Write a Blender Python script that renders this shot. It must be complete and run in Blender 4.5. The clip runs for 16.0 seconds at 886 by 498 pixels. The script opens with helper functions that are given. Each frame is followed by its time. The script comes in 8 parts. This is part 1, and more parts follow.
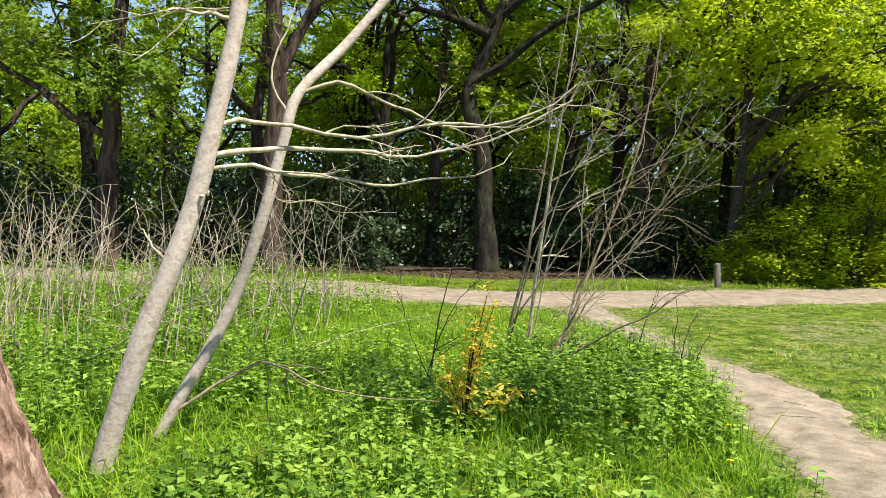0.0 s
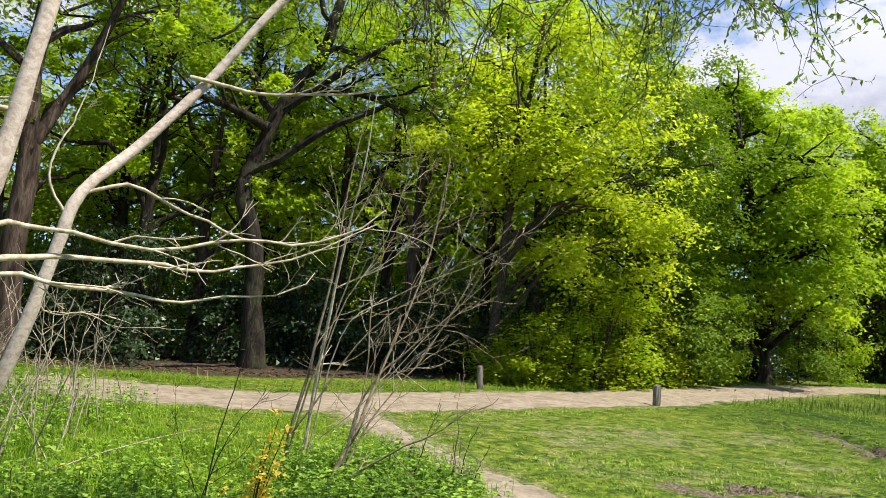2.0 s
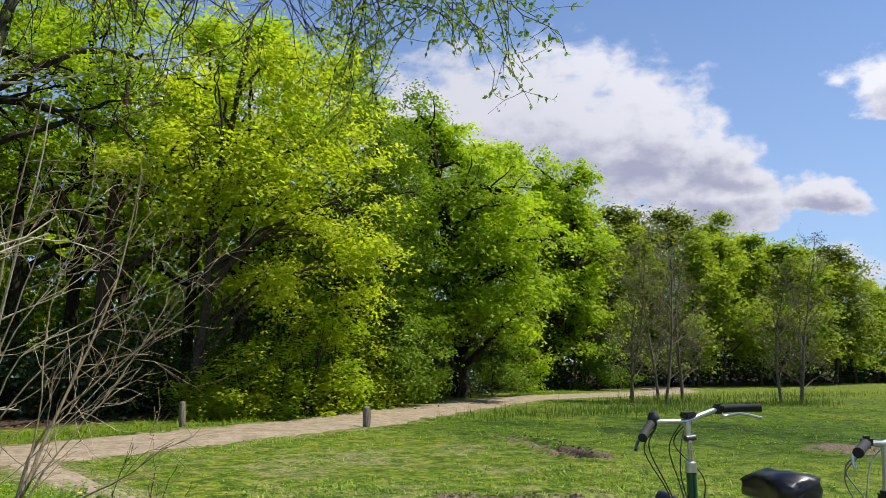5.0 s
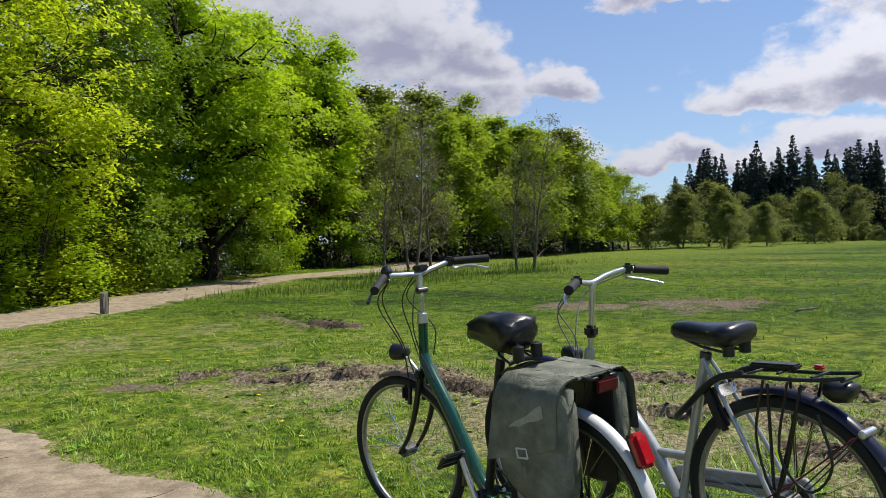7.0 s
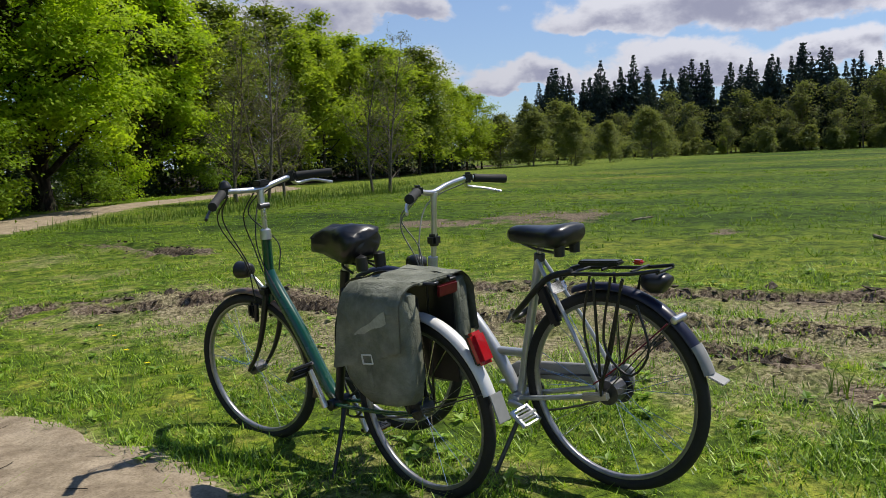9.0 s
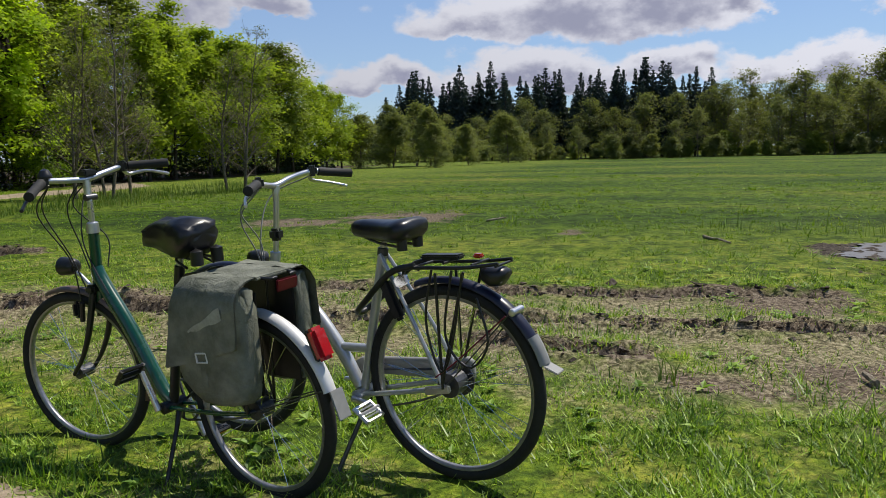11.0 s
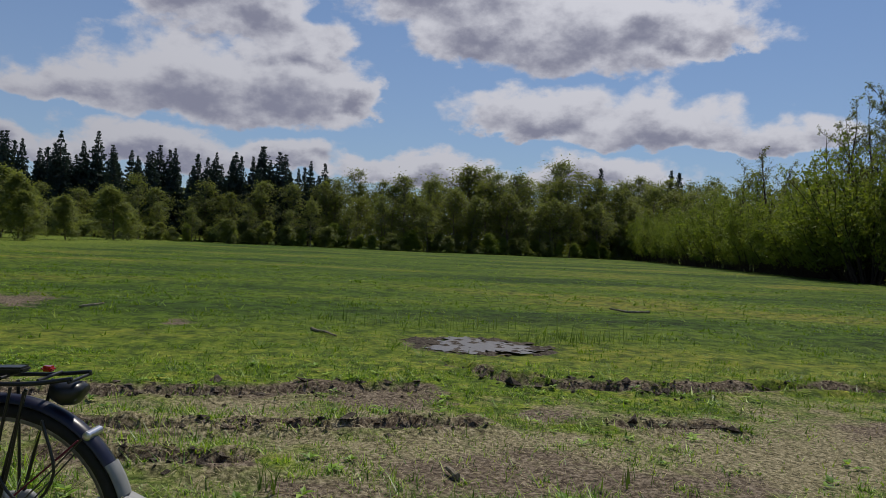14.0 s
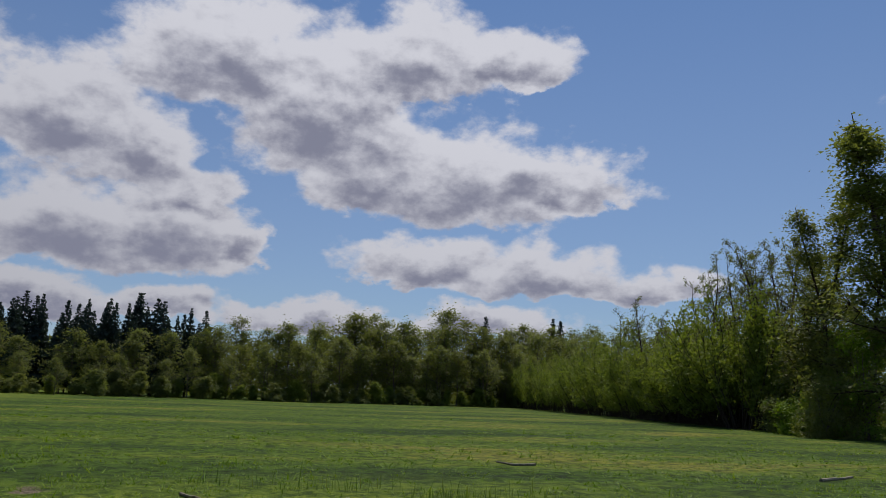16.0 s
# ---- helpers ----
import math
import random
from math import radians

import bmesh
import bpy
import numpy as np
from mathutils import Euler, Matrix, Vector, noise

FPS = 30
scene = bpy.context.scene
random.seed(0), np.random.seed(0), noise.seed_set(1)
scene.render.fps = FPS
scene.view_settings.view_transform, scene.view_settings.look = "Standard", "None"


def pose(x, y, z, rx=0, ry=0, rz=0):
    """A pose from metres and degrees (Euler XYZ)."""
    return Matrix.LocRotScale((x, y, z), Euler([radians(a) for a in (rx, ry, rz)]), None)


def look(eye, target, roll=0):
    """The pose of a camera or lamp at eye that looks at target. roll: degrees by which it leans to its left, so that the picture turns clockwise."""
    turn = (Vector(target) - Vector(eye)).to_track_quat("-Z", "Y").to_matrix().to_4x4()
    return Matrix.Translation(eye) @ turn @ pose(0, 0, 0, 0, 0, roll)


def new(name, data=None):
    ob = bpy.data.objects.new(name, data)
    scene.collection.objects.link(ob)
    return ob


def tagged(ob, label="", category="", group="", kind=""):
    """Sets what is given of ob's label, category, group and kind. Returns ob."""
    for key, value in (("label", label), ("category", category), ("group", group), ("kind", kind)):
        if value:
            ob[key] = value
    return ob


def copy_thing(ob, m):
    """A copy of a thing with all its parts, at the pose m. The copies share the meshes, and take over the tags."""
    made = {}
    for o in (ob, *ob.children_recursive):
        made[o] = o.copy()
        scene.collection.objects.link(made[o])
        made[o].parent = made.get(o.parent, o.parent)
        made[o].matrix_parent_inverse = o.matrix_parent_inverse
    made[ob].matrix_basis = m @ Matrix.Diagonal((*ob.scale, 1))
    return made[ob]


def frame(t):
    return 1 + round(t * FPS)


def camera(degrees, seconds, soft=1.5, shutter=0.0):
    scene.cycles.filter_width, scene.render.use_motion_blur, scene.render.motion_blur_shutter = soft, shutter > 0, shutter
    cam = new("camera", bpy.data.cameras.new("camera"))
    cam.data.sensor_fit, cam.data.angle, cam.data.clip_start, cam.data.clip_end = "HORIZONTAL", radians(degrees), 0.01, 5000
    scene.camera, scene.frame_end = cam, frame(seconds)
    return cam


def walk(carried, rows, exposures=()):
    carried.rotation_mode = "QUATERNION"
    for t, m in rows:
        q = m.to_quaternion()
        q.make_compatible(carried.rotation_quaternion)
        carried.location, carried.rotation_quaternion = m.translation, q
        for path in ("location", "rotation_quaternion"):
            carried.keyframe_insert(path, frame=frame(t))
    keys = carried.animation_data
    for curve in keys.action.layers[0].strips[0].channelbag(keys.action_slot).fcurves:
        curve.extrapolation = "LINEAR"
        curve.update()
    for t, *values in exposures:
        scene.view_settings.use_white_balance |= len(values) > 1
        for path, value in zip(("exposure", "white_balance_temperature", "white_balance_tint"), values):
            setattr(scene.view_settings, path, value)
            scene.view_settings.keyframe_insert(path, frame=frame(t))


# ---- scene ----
cam = camera(59.4, 16.0, soft=0.7)
PATH = [
    (0, (1.013, -0.246, 1.276), (0.751, 1.735, 1.197), 1.6),
    (0.5, (0.938, -0.179, 1.324), (0.863, 1.82, 1.298), 2.5),
    (1, (0.858, -0.167, 1.37), (0.923, 1.832, 1.411), 3.6),
    (1.5, (0.811, -0.163, 1.411), (1.01, 1.823, 1.529), 4.2),
    (2, (0.81, -0.156, 1.431), (1.136, 1.809, 1.613), 3.9),
    (2.5, (0.804, -0.155, 1.439), (1.231, 1.784, 1.676), 3.6),
    (3, (0.77, -0.058, 1.434), (1.301, 1.848, 1.726), 3.0),
    (3.5, (0.808, 0.0, 1.424), (1.462, 1.86, 1.758), 2.2),
    (3.7, (0.81, -0.008, 1.418), (1.516, 1.831, 1.762), 1.9),
    (5.8, (0.998, 0.107, 1.317), (2.222, 1.677, 1.511), -0.5),
    (6, (1.026, 0.119, 1.306), (2.307, 1.646, 1.467), -0.7),
    (6.5, (1.066, 0.118, 1.28), (2.469, 1.541, 1.352), -1.2),
    (7, (1.094, 0.123, 1.254), (2.591, 1.449, 1.231), -1.4),
    (7.5, (1.107, 0.108, 1.243), (2.667, 1.357, 1.152), -1.6),
    (8, (1.113, 0.094, 1.234), (2.721, 1.275, 1.091), -1.9),
    (8.5, (1.122, 0.079, 1.219), (2.772, 1.192, 1.028), -2.0),
    (8.7, (1.121, 0.076, 1.215), (2.791, 1.156, 1.004), -2.3),
    (10.8, (1.164, 0.029, 1.179), (3.001, 0.779, 0.926), -1.4),
    (11, (1.174, 0.026, 1.178), (3.027, 0.736, 0.934), -1.3),
    (11.5, (1.179, -0.002, 1.181), (3.073, 0.606, 0.968), -1.0),
    (12, (1.193, -0.027, 1.193), (3.123, 0.468, 1.021), -0.8),
    (12.5, (1.211, -0.047, 1.203), (3.177, 0.296, 1.072), -0.2),
    (13, (1.248, -0.047, 1.213), (3.241, 0.085, 1.107), 0.8),
    (13.5, (1.276, -0.011, 1.234), (3.273, -0.088, 1.161), 1.9),
    (14, (1.301, 0.006, 1.245), (3.286, -0.235, 1.231), 2.7),
    (14.5, (1.254, 0.005, 1.284), (3.22, -0.357, 1.349), 2.8),
    (14.8, (1.273, 0.0, 1.291), (3.227, -0.407, 1.427), 3.2),
    (15, (1.326, -0.011, 1.29), (3.27, -0.45, 1.466), 2.6),
    (15.5, (1.316, -0.024, 1.306), (3.236, -0.508, 1.59), 2.2),
    (15.8, (1.281, -0.034, 1.319), (3.188, -0.53, 1.658), 2.1),
    (16, (1.292, -0.027, 1.324), (3.192, -0.528, 1.698), 2.1),
]
EXPOSURES = [(0, 0.95), (3.5, 0.6), (6, 0.38), (8.5, 0.2), (11, 0.12), (12.5, 0.0), (13.5, -0.36), (14.5, -0.46), (16, -0.44)]
walk(cam, [(t, look(eye, target, roll)) for t, eye, target, roll in PATH], EXPOSURES)

# ---- world: sky, clouds, sun ----
SUN_AZ, SUN_EL = 122.0, 59.5     # degrees clockwise from +y, degrees up


def build_world():
    w = bpy.data.worlds.new("sky")
    scene.world = w
    w.use_nodes = True
    nt = w.node_tree
    nt.nodes.clear()
    N, Lk = nt.nodes.new, nt.links.new

    def math_n(op, a, b=None, c=None, clamp=False):
        n = N("ShaderNodeMath")
        n.operation, n.use_clamp = op, clamp
        for i, v in enumerate((a, b, c)):
            if v is None:
                continue
            if isinstance(v, (int, float)):
                n.inputs[i].default_value = v
            else:
                Lk(v, n.inputs[i])
        return n.outputs[0]

    out = N("ShaderNodeOutputWorld")
    bg = N("ShaderNodeBackground")
    Lk(bg.outputs[0], out.inputs[0])
    sky = N("ShaderNodeTexSky")
    sky.sky_type = "NISHITA"
    sky.sun_disc = False
    sky.sun_elevation, sky.sun_rotation = radians(SUN_EL), radians(SUN_AZ)
    sky.air_density, sky.dust_density, sky.ozone_density = 1.0, 0.1, 5.0
    tc = N("ShaderNodeTexCoord")
    sep = N("ShaderNodeSeparateXYZ")
    Lk(tc.outputs["Generated"], sep.inputs[0])
    X, Y, Z = sep.outputs
    az = math_n("MULTIPLY", math_n("ARCTAN2", X, Y), 57.29578)
    el = math_n("MULTIPLY", math_n("ARCSINE", Z), 57.29578)
    # turbulence that bends the outlines of the clouds
    squash = N("ShaderNodeVectorMath")
    squash.operation = "MULTIPLY"
    squash.inputs[1].default_value = (1, 1, 1.6)
    Lk(tc.outputs["Generated"], squash.inputs[0])
    lifted = N("ShaderNodeVectorMath")
    lifted.operation = "ADD"
    lifted.inputs[1].default_value = (0.004, -0.002, 0.022)
    Lk(squash.outputs[0], lifted.inputs[0])

    def turb(vec, scale, detail, rough=0.56):
        n = N("ShaderNodeTexNoise")
        n.inputs["Scale"].default_value, n.inputs["Detail"].default_value, n.inputs["Roughness"].default_value = scale, detail, rough
        Lk(vec, n.inputs["Vector"])
        return math_n("SUBTRACT", n.outputs[0], 0.5), n.outputs[1]

    _, bend = turb(squash.outputs[0], 11.0, 6.0)
    bends = N("ShaderNodeSeparateXYZ")
    Lk(bend, bends.inputs[0])
    az = math_n("ADD", az, math_n("MULTIPLY_ADD", bends.outputs[0], 9.0, -4.5))
    el_w = math_n("ADD", el, math_n("MULTIPLY_ADD", bends.outputs[1], 5.0, -2.5))
    puff, _ = turb(squash.outputs[0], 17.0, 8.0)
    puff_up, _ = turb(lifted.outputs[0], 17.0, 8.0)
    relief = math_n("SUBTRACT", puff_up, puff)
    # cumulus heaps with flat bases: azimuth, elevation of the base, half width, height, all in degrees
    heaps = [
        (31.0, 12.6, 8.5, 8.6), (38.5, 13.2, 8.5, 9.2), (45.0, 13.0, 6.5, 8.0), (50.0, 12.3, 4.2, 3.8), (42.0, 8.4, 9.0, 3.0), (50.5, 9.4, 4.5, 3.6),
        (56.8, 10.2, 3.2, 2.3), (55.5, 5.0, 5.5, 2.6), (63.5, 16.6, 4.0, 4.0), (70.0, 17.0, 6.0, 5.2), (77.0, 16.0, 6.0, 6.4), (81.0, 14.8, 5.5, 5.4), (86.2, 12.6, 3.4, 2.8),
        (72.5, 8.8, 6.0, 3.2), (79.5, 8.9, 7.0, 5.2), (85.0, 9.2, 5.5, 5.2), (90.0, 9.6, 2.6, 2.0), (66.0, 4.6, 6.0, 1.7), (76.5, 4.8, 8.5, 2.1), (84.5, 5.2, 5.0, 1.8), (95.0, 5.0, 6.5, 1.5), (107.0, 4.8, 7.0, 1.8),
        (88.0, 21.5, 8.0, 7.5), (95.5, 18.0, 7.0, 9.0), (103.0, 22.6, 6.5, 5.5), (110.0, 23.4, 5.0, 3.2), (99.5, 14.4, 6.5, 6.4), (106.0, 13.8, 7.5, 6.2), (113.0, 14.8, 5.8, 3.6),
        (103.0, 8.6, 6.8, 2.8), (111.5, 8.0, 8.5, 3.4), (119.0, 7.4, 5.5, 2.4),
        (15.0, 15.0, 9.0, 6.0), (-30.0, 18.0, 16.0, 8.0), (152.0, 18.0, 13.0, 7.0), (-120.0, 15.0, 18.0, 8.0), (66.0, 33.0, 12.0, 5.0), (-80.0, 33.0, 12.0, 6.0),
    ]
    best, under = None, None
    for a0, e0, wd, hg in heaps:
        u = math_n("MULTIPLY_ADD", az, 1.0 / wd, -a0 / wd)
        v = math_n("MULTIPLY_ADD", el_w, 1.0 / hg, -e0 / hg)
        vv = math_n("MAXIMUM", v, math_n("MULTIPLY", v, -4.0))
        d = math_n("SUBTRACT", 1.0, math_n("SQRT", math_n("MULTIPLY_ADD", u, u, math_n("MULTIPLY", vv, vv))))
        best = d if best is None else math_n("SMOOTH_MAX", best, d, 0.15)
        low = math_n("MULTIPLY_ADD", v, -1.05, d)
        under = low if under is None else math_n("SMOOTH_MAX", under, low, 0.2)
    dens = math_n("MULTIPLY_ADD", puff, 1.25, best)
    mask = N("ShaderNodeMapRange")
    mask.interpolation_type = "SMOOTHSTEP"
    Lk(dens, mask.inputs[0])
    mask.inputs[1].default_value, mask.inputs[2].default_value = -0.2, 0.2
    core = N("ShaderNodeMapRange")
    core.interpolation_type = "SMOOTHSTEP"
    Lk(math_n("MULTIPLY_ADD", relief, 2.4, math_n("MULTIPLY_ADD", puff, 0.7, under)), core.inputs[0])
    core.inputs[1].default_value, core.inputs[2].default_value = -0.25, 1.1
    # tops turned to the sun shine more strongly near it
    near_sun = N("ShaderNodeMapRange")
    s_a, s_e = radians(SUN_AZ), radians(SUN_EL)
    toward = math_n("ADD", math_n("MULTIPLY", X, math.sin(s_a) * math.cos(s_e)), math_n("MULTIPLY_ADD", Y, math.cos(s_a) * math.cos(s_e), math_n("MULTIPLY", Z, math.sin(s_e))))
    Lk(toward, near_sun.inputs[0])
    near_sun.inputs[1].default_value, near_sun.inputs[2].default_value = 0.3, 0.75
    crest = N("ShaderNodeMix")
    crest.data_type = "RGBA"
    Lk(near_sun.outputs[0], crest.inputs["Factor"])
    crest.inputs["A"].default_value = (6.6, 6.7, 7.5, 1)
    crest.inputs["B"].default_value = (10.7, 10.8, 11.9, 1)
    tone = N("ShaderNodeMix")
    tone.data_type = "RGBA"
    Lk(crest.outputs["Result"], tone.inputs["A"])
    tone.inputs["B"].default_value = (3.7, 3.85, 5.2, 1)
    Lk(core.outputs[0], tone.inputs["Factor"])
    # thin haze low over the woods
    haze = N("ShaderNodeMapRange")
    Lk(el, haze.inputs[0])
    haze.inputs[1].default_value, haze.inputs[2].default_value = 38.0, 0.0
    haze.inputs[3].default_value, haze.inputs[4].default_value = 0.0, 0.5
    pale = N("ShaderNodeMix")
    pale.data_type = "RGBA"
    clear = N("ShaderNodeMix")
    clear.data_type, clear.blend_type = "RGBA", "MULTIPLY"
    clear.inputs["Factor"].default_value = 1.0
    Lk(sky.outputs[0], clear.inputs["A"])
    clear.inputs["B"].default_value = (1.0, 1.22, 1.42, 1)
    Lk(clear.outputs["Result"], pale.inputs["A"])
    pale.inputs["B"].default_value = (5.2, 5.8, 7.4, 1)
    Lk(haze.outputs[0], pale.inputs["Factor"])
    mix = N("ShaderNodeMix")
    mix.data_type = "RGBA"
    Lk(mask.outputs[0], mix.inputs["Factor"])
    Lk(pale.outputs["Result"], mix.inputs["A"])
    Lk(tone.outputs["Result"], mix.inputs["B"])
    Lk(mix.outputs["Result"], bg.inputs[0])
    bg.inputs[1].default_value = SKY_STRENGTH


SKY_STRENGTH = 0.078
build_world()
sun = new("sun", bpy.data.lights.new("sun", "SUN"))
sun.data.energy, sun.data.angle, sun.data.color = 5.0, radians(0.53), (1.0, 0.94, 0.83)
_a, _e = radians(SUN_AZ), radians(SUN_EL)
SUN_DIR = Vector((math.sin(_a) * math.cos(_e), math.cos(_a) * math.cos(_e), math.sin(_e)))
sun.matrix_world = look(SUN_DIR * 60, (0, 0, 0))

# ---- materials ----
MATS = {}


def mat_new(name):
    m = bpy.data.materials.new(name)
    m.use_nodes = True
    nt = m.node_tree
    nt.nodes.clear()
    out = nt.nodes.new("ShaderNodeOutputMaterial")
    MATS[name] = m
    return m, nt, out


def ramp_node(nt, fac, stops):
    r = nt.nodes.new("ShaderNodeValToRGB")
    while len(r.color_ramp.elements) < len(stops):
        r.color_ramp.elements.new(0.5)
    for e, (p, c) in zip(r.color_ramp.elements, stops):
        e.position, e.color = p, (*c, 1)
    nt.links.new(fac, r.inputs[0])
    return r.outputs[0]


def noise_node(nt, scale, detail=4.0, rough=0.55, vec=None, stretch=None, dist=0.0):
    n = nt.nodes.new("ShaderNodeTexNoise")
    n.inputs["Scale"].default_value, n.inputs["Detail"].default_value = scale, detail
    n.inputs["Roughness"].default_value, n.inputs["Distortion"].default_value = rough, dist
    if vec is None:
        vec = nt.nodes.new("ShaderNodeTexCoord").outputs["Object"]
    if stretch:
        mp = nt.nodes.new("ShaderNodeMapping")
        mp.inputs["Scale"].default_value = stretch
        nt.links.new(vec, mp.inputs[0])
        vec = mp.outputs[0]
    nt.links.new(vec, n.inputs["Vector"])
    return n.outputs[0]


def mixc(nt, fac, a, b, blend="MIX"):
    n = nt.nodes.new("ShaderNodeMix")
    n.data_type, n.blend_type = "RGBA", blend
    for key, v in (("Factor", fac), ("A", a), ("B", b)):
        if isinstance(v, (int, float)):
            n.inputs[key].default_value = v
        elif isinstance(v, tuple):
            n.inputs[key].default_value = (*v, 1)
        else:
            nt.links.new(v, n.inputs[key])
    return n.outputs["Result"]


def principled(nt, out, color, rough=0.7, metal=0.0, bump=None, bump_d=0.01, bump_s=0.6, spec=0.5, coat=0.0):
    p = nt.nodes.new("ShaderNodeBsdfPrincipled")
    if isinstance(color, tuple):
        p.inputs["Base Color"].default_value = (*color, 1)
    else:
        nt.links.new(color, p.inputs["Base Color"])
    if isinstance(rough, (int, float)):
        p.inputs["Roughness"].default_value = rough
    else:
        nt.links.new(rough, p.inputs["Roughness"])
    p.inputs["Metallic"].default_value = metal
    p.inputs["Specular IOR Level"].default_value = spec
    p.inputs["Coat Weight"].default_value = coat
    if bump is not None:
        b = nt.nodes.new("ShaderNodeBump")
        b.inputs["Distance"].default_value, b.inputs["Strength"].default_value = bump_d, bump_s
        nt.links.new(bump, b.inputs["Height"])
        nt.links.new(b.outputs[0], p.inputs["Normal"])
    if out is not None:
        nt.links.new(p.outputs[0], out.inputs[0])
    return p


def leaf_mat(name, dark, mid, light, trans=0.45, rough=0.6, patch=0.35, spec=0.16, vary=0.42):
    """Leaf tissue: each leaf its own shade, patches of tone across the plant, light passing through."""
    m, nt, out = mat_new(name)
    geo = nt.nodes.new("ShaderNodeNewGeometry")
    rnd = geo.outputs["Random Per Island"]
    tone = noise_node(nt, patch, 2.0, vec=geo.outputs["Position"])
    mx = nt.nodes.new("ShaderNodeMath")
    mx.operation = "MULTIPLY_ADD"
    nt.links.new(tone, mx.inputs[0])
    mx.inputs[1].default_value = 0.9
    h = nt.nodes.new("ShaderNodeMath")
    h.operation = "MULTIPLY_ADD"
    nt.links.new(rnd, h.inputs[0])
    h.inputs[1].default_value, h.inputs[2].default_value = vary, -0.25 + (0.6 - vary) / 2
    nt.links.new(h.outputs[0], mx.inputs[2])
    col = ramp_node(nt, mx.outputs[0], [(0.15, dark), (0.5, mid), (0.88, light)])
    p = principled(nt, None, col, rough, spec=spec)
    t = nt.nodes.new("ShaderNodeBsdfTranslucent")
    nt.links.new(mixc(nt, 1.0, col, (1.1, 1.15, 0.5), "MULTIPLY"), t.inputs[0])
    s = nt.nodes.new("ShaderNodeMixShader")
    s.inputs[0].default_value = trans
    nt.links.new(p.outputs[0], s.inputs[1])
    nt.links.new(t.outputs[0], s.inputs[2])
    nt.links.new(s.outputs[0], out.inputs[0])
    return m


def bark_mat(name, c0, c1, c2, scale=14.0, stretch=(1, 1, 0.25), depth=0.02, moss=0.0):
    m, nt, out = mat_new(name)
    ridges = noise_node(nt, scale, 6.0, 0.65, stretch=stretch, dist=0.6)
    big = noise_node(nt, 1.7, 3.0)
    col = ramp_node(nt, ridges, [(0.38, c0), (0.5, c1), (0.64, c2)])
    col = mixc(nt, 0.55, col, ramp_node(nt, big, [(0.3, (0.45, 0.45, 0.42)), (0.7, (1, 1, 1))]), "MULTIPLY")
    if moss > 0:
        mm = ramp_node(nt, noise_node(nt, 3.0, 4.0), [(0.48, (0, 0, 0)), (0.62, (moss, moss, moss))])
        col = mixc(nt, mm, col, (0.09, 0.115, 0.045))
    principled(nt, out, col, 0.9, bump=ridges, bump_d=depth, bump_s=0.9, spec=0.2)
    return m


def plain_mat(name, color, rough=0.5, metal=0.0, vary=0.15, scale=30.0, bump=0.0, spec=0.5, coat=0.0):
    """Manufactured surface with a little dirt and unevenness."""
    m, nt, out = mat_new(name)
    n = noise_node(nt, scale, 5.0)
    n2 = noise_node(nt, scale * 0.18, 3.0)
    lo = tuple(c * (1 - vary) for c in color)
    hi = tuple(min(1, c * (1 + vary)) for c in color)
    col = mixc(nt, n2, ramp_node(nt, n, [(0.3, lo), (0.7, hi)]), lo)
    rr = nt.nodes.new("ShaderNodeMapRange")
    nt.links.new(n2, rr.inputs[0])
    rr.inputs[3].default_value, rr.inputs[4].default_value = max(0.02, rough - 0.1), min(1, rough + 0.15)
    principled(nt, out, col, rr.outputs[0], metal, n if bump else None, 0.002, bump, spec, coat)
    return m


# foliage
leaf_mat("leaf_fresh", (0.33, 0.40, 0.02), (0.46, 0.53, 0.034), (0.57, 0.61, 0.055), 0.64, vary=0.2, patch=0.8)
leaf_mat("leaf_oak", (0.22, 0.325, 0.015), (0.34, 0.46, 0.025), (0.47, 0.56, 0.045), 0.6, vary=0.2, patch=0.6)
leaf_mat("leaf_mid", (0.085, 0.15, 0.012), (0.15, 0.235, 0.018), (0.24, 0.32, 0.03), 0.42, vary=0.22, patch=0.6)
# evergreen leaf, near black: the wood's shade is in the colour
leaf_mat("leaf_shaded", (0.013, 0.028, 0.010), (0.026, 0.050, 0.015), (0.050, 0.082, 0.025), 0.12, 0.42, spec=0.35, vary=0.3)
leaf_mat("leaf_olive", (0.10, 0.115, 0.038), (0.165, 0.182, 0.056), (0.24, 0.25, 0.075), 0.5, vary=0.25, patch=0.25)
leaf_mat("leaf_willow", (0.10, 0.135, 0.026), (0.18, 0.225, 0.04), (0.28, 0.325, 0.065), 0.45, vary=0.25, patch=0.5)
leaf_mat("leaf_edge", (0.165, 0.235, 0.024), (0.29, 0.37, 0.036), (0.42, 0.48, 0.06), 0.55, vary=0.3, patch=0.35)
leaf_mat("leaf_grey", (0.12, 0.14, 0.052), (0.185, 0.208, 0.076), (0.265, 0.285, 0.105), 0.54, vary=0.3, patch=0.2)
leaf_mat("leaf_bud", (0.12, 0.20, 0.04), (0.22, 0.32, 0.06), (0.34, 0.42, 0.10), 0.4)
# spruce needles, lifted towards blue-green to paint in the distance haze
leaf_mat("needle", (0.017, 0.030, 0.028), (0.032, 0.050, 0.045), (0.052, 0.074, 0.060), 0.2, 0.7)
leaf_mat("nettle_leaf", (0.07, 0.145, 0.014), (0.19, 0.33, 0.03), (0.36, 0.50, 0.08), 0.42, 0.5, patch=1.6, spec=0.3, vary=0.75)
leaf_mat("orange_leaf", (0.56, 0.36, 0.03), (0.72, 0.54, 0.06), (0.80, 0.66, 0.16), 0.45, patch=4.0)
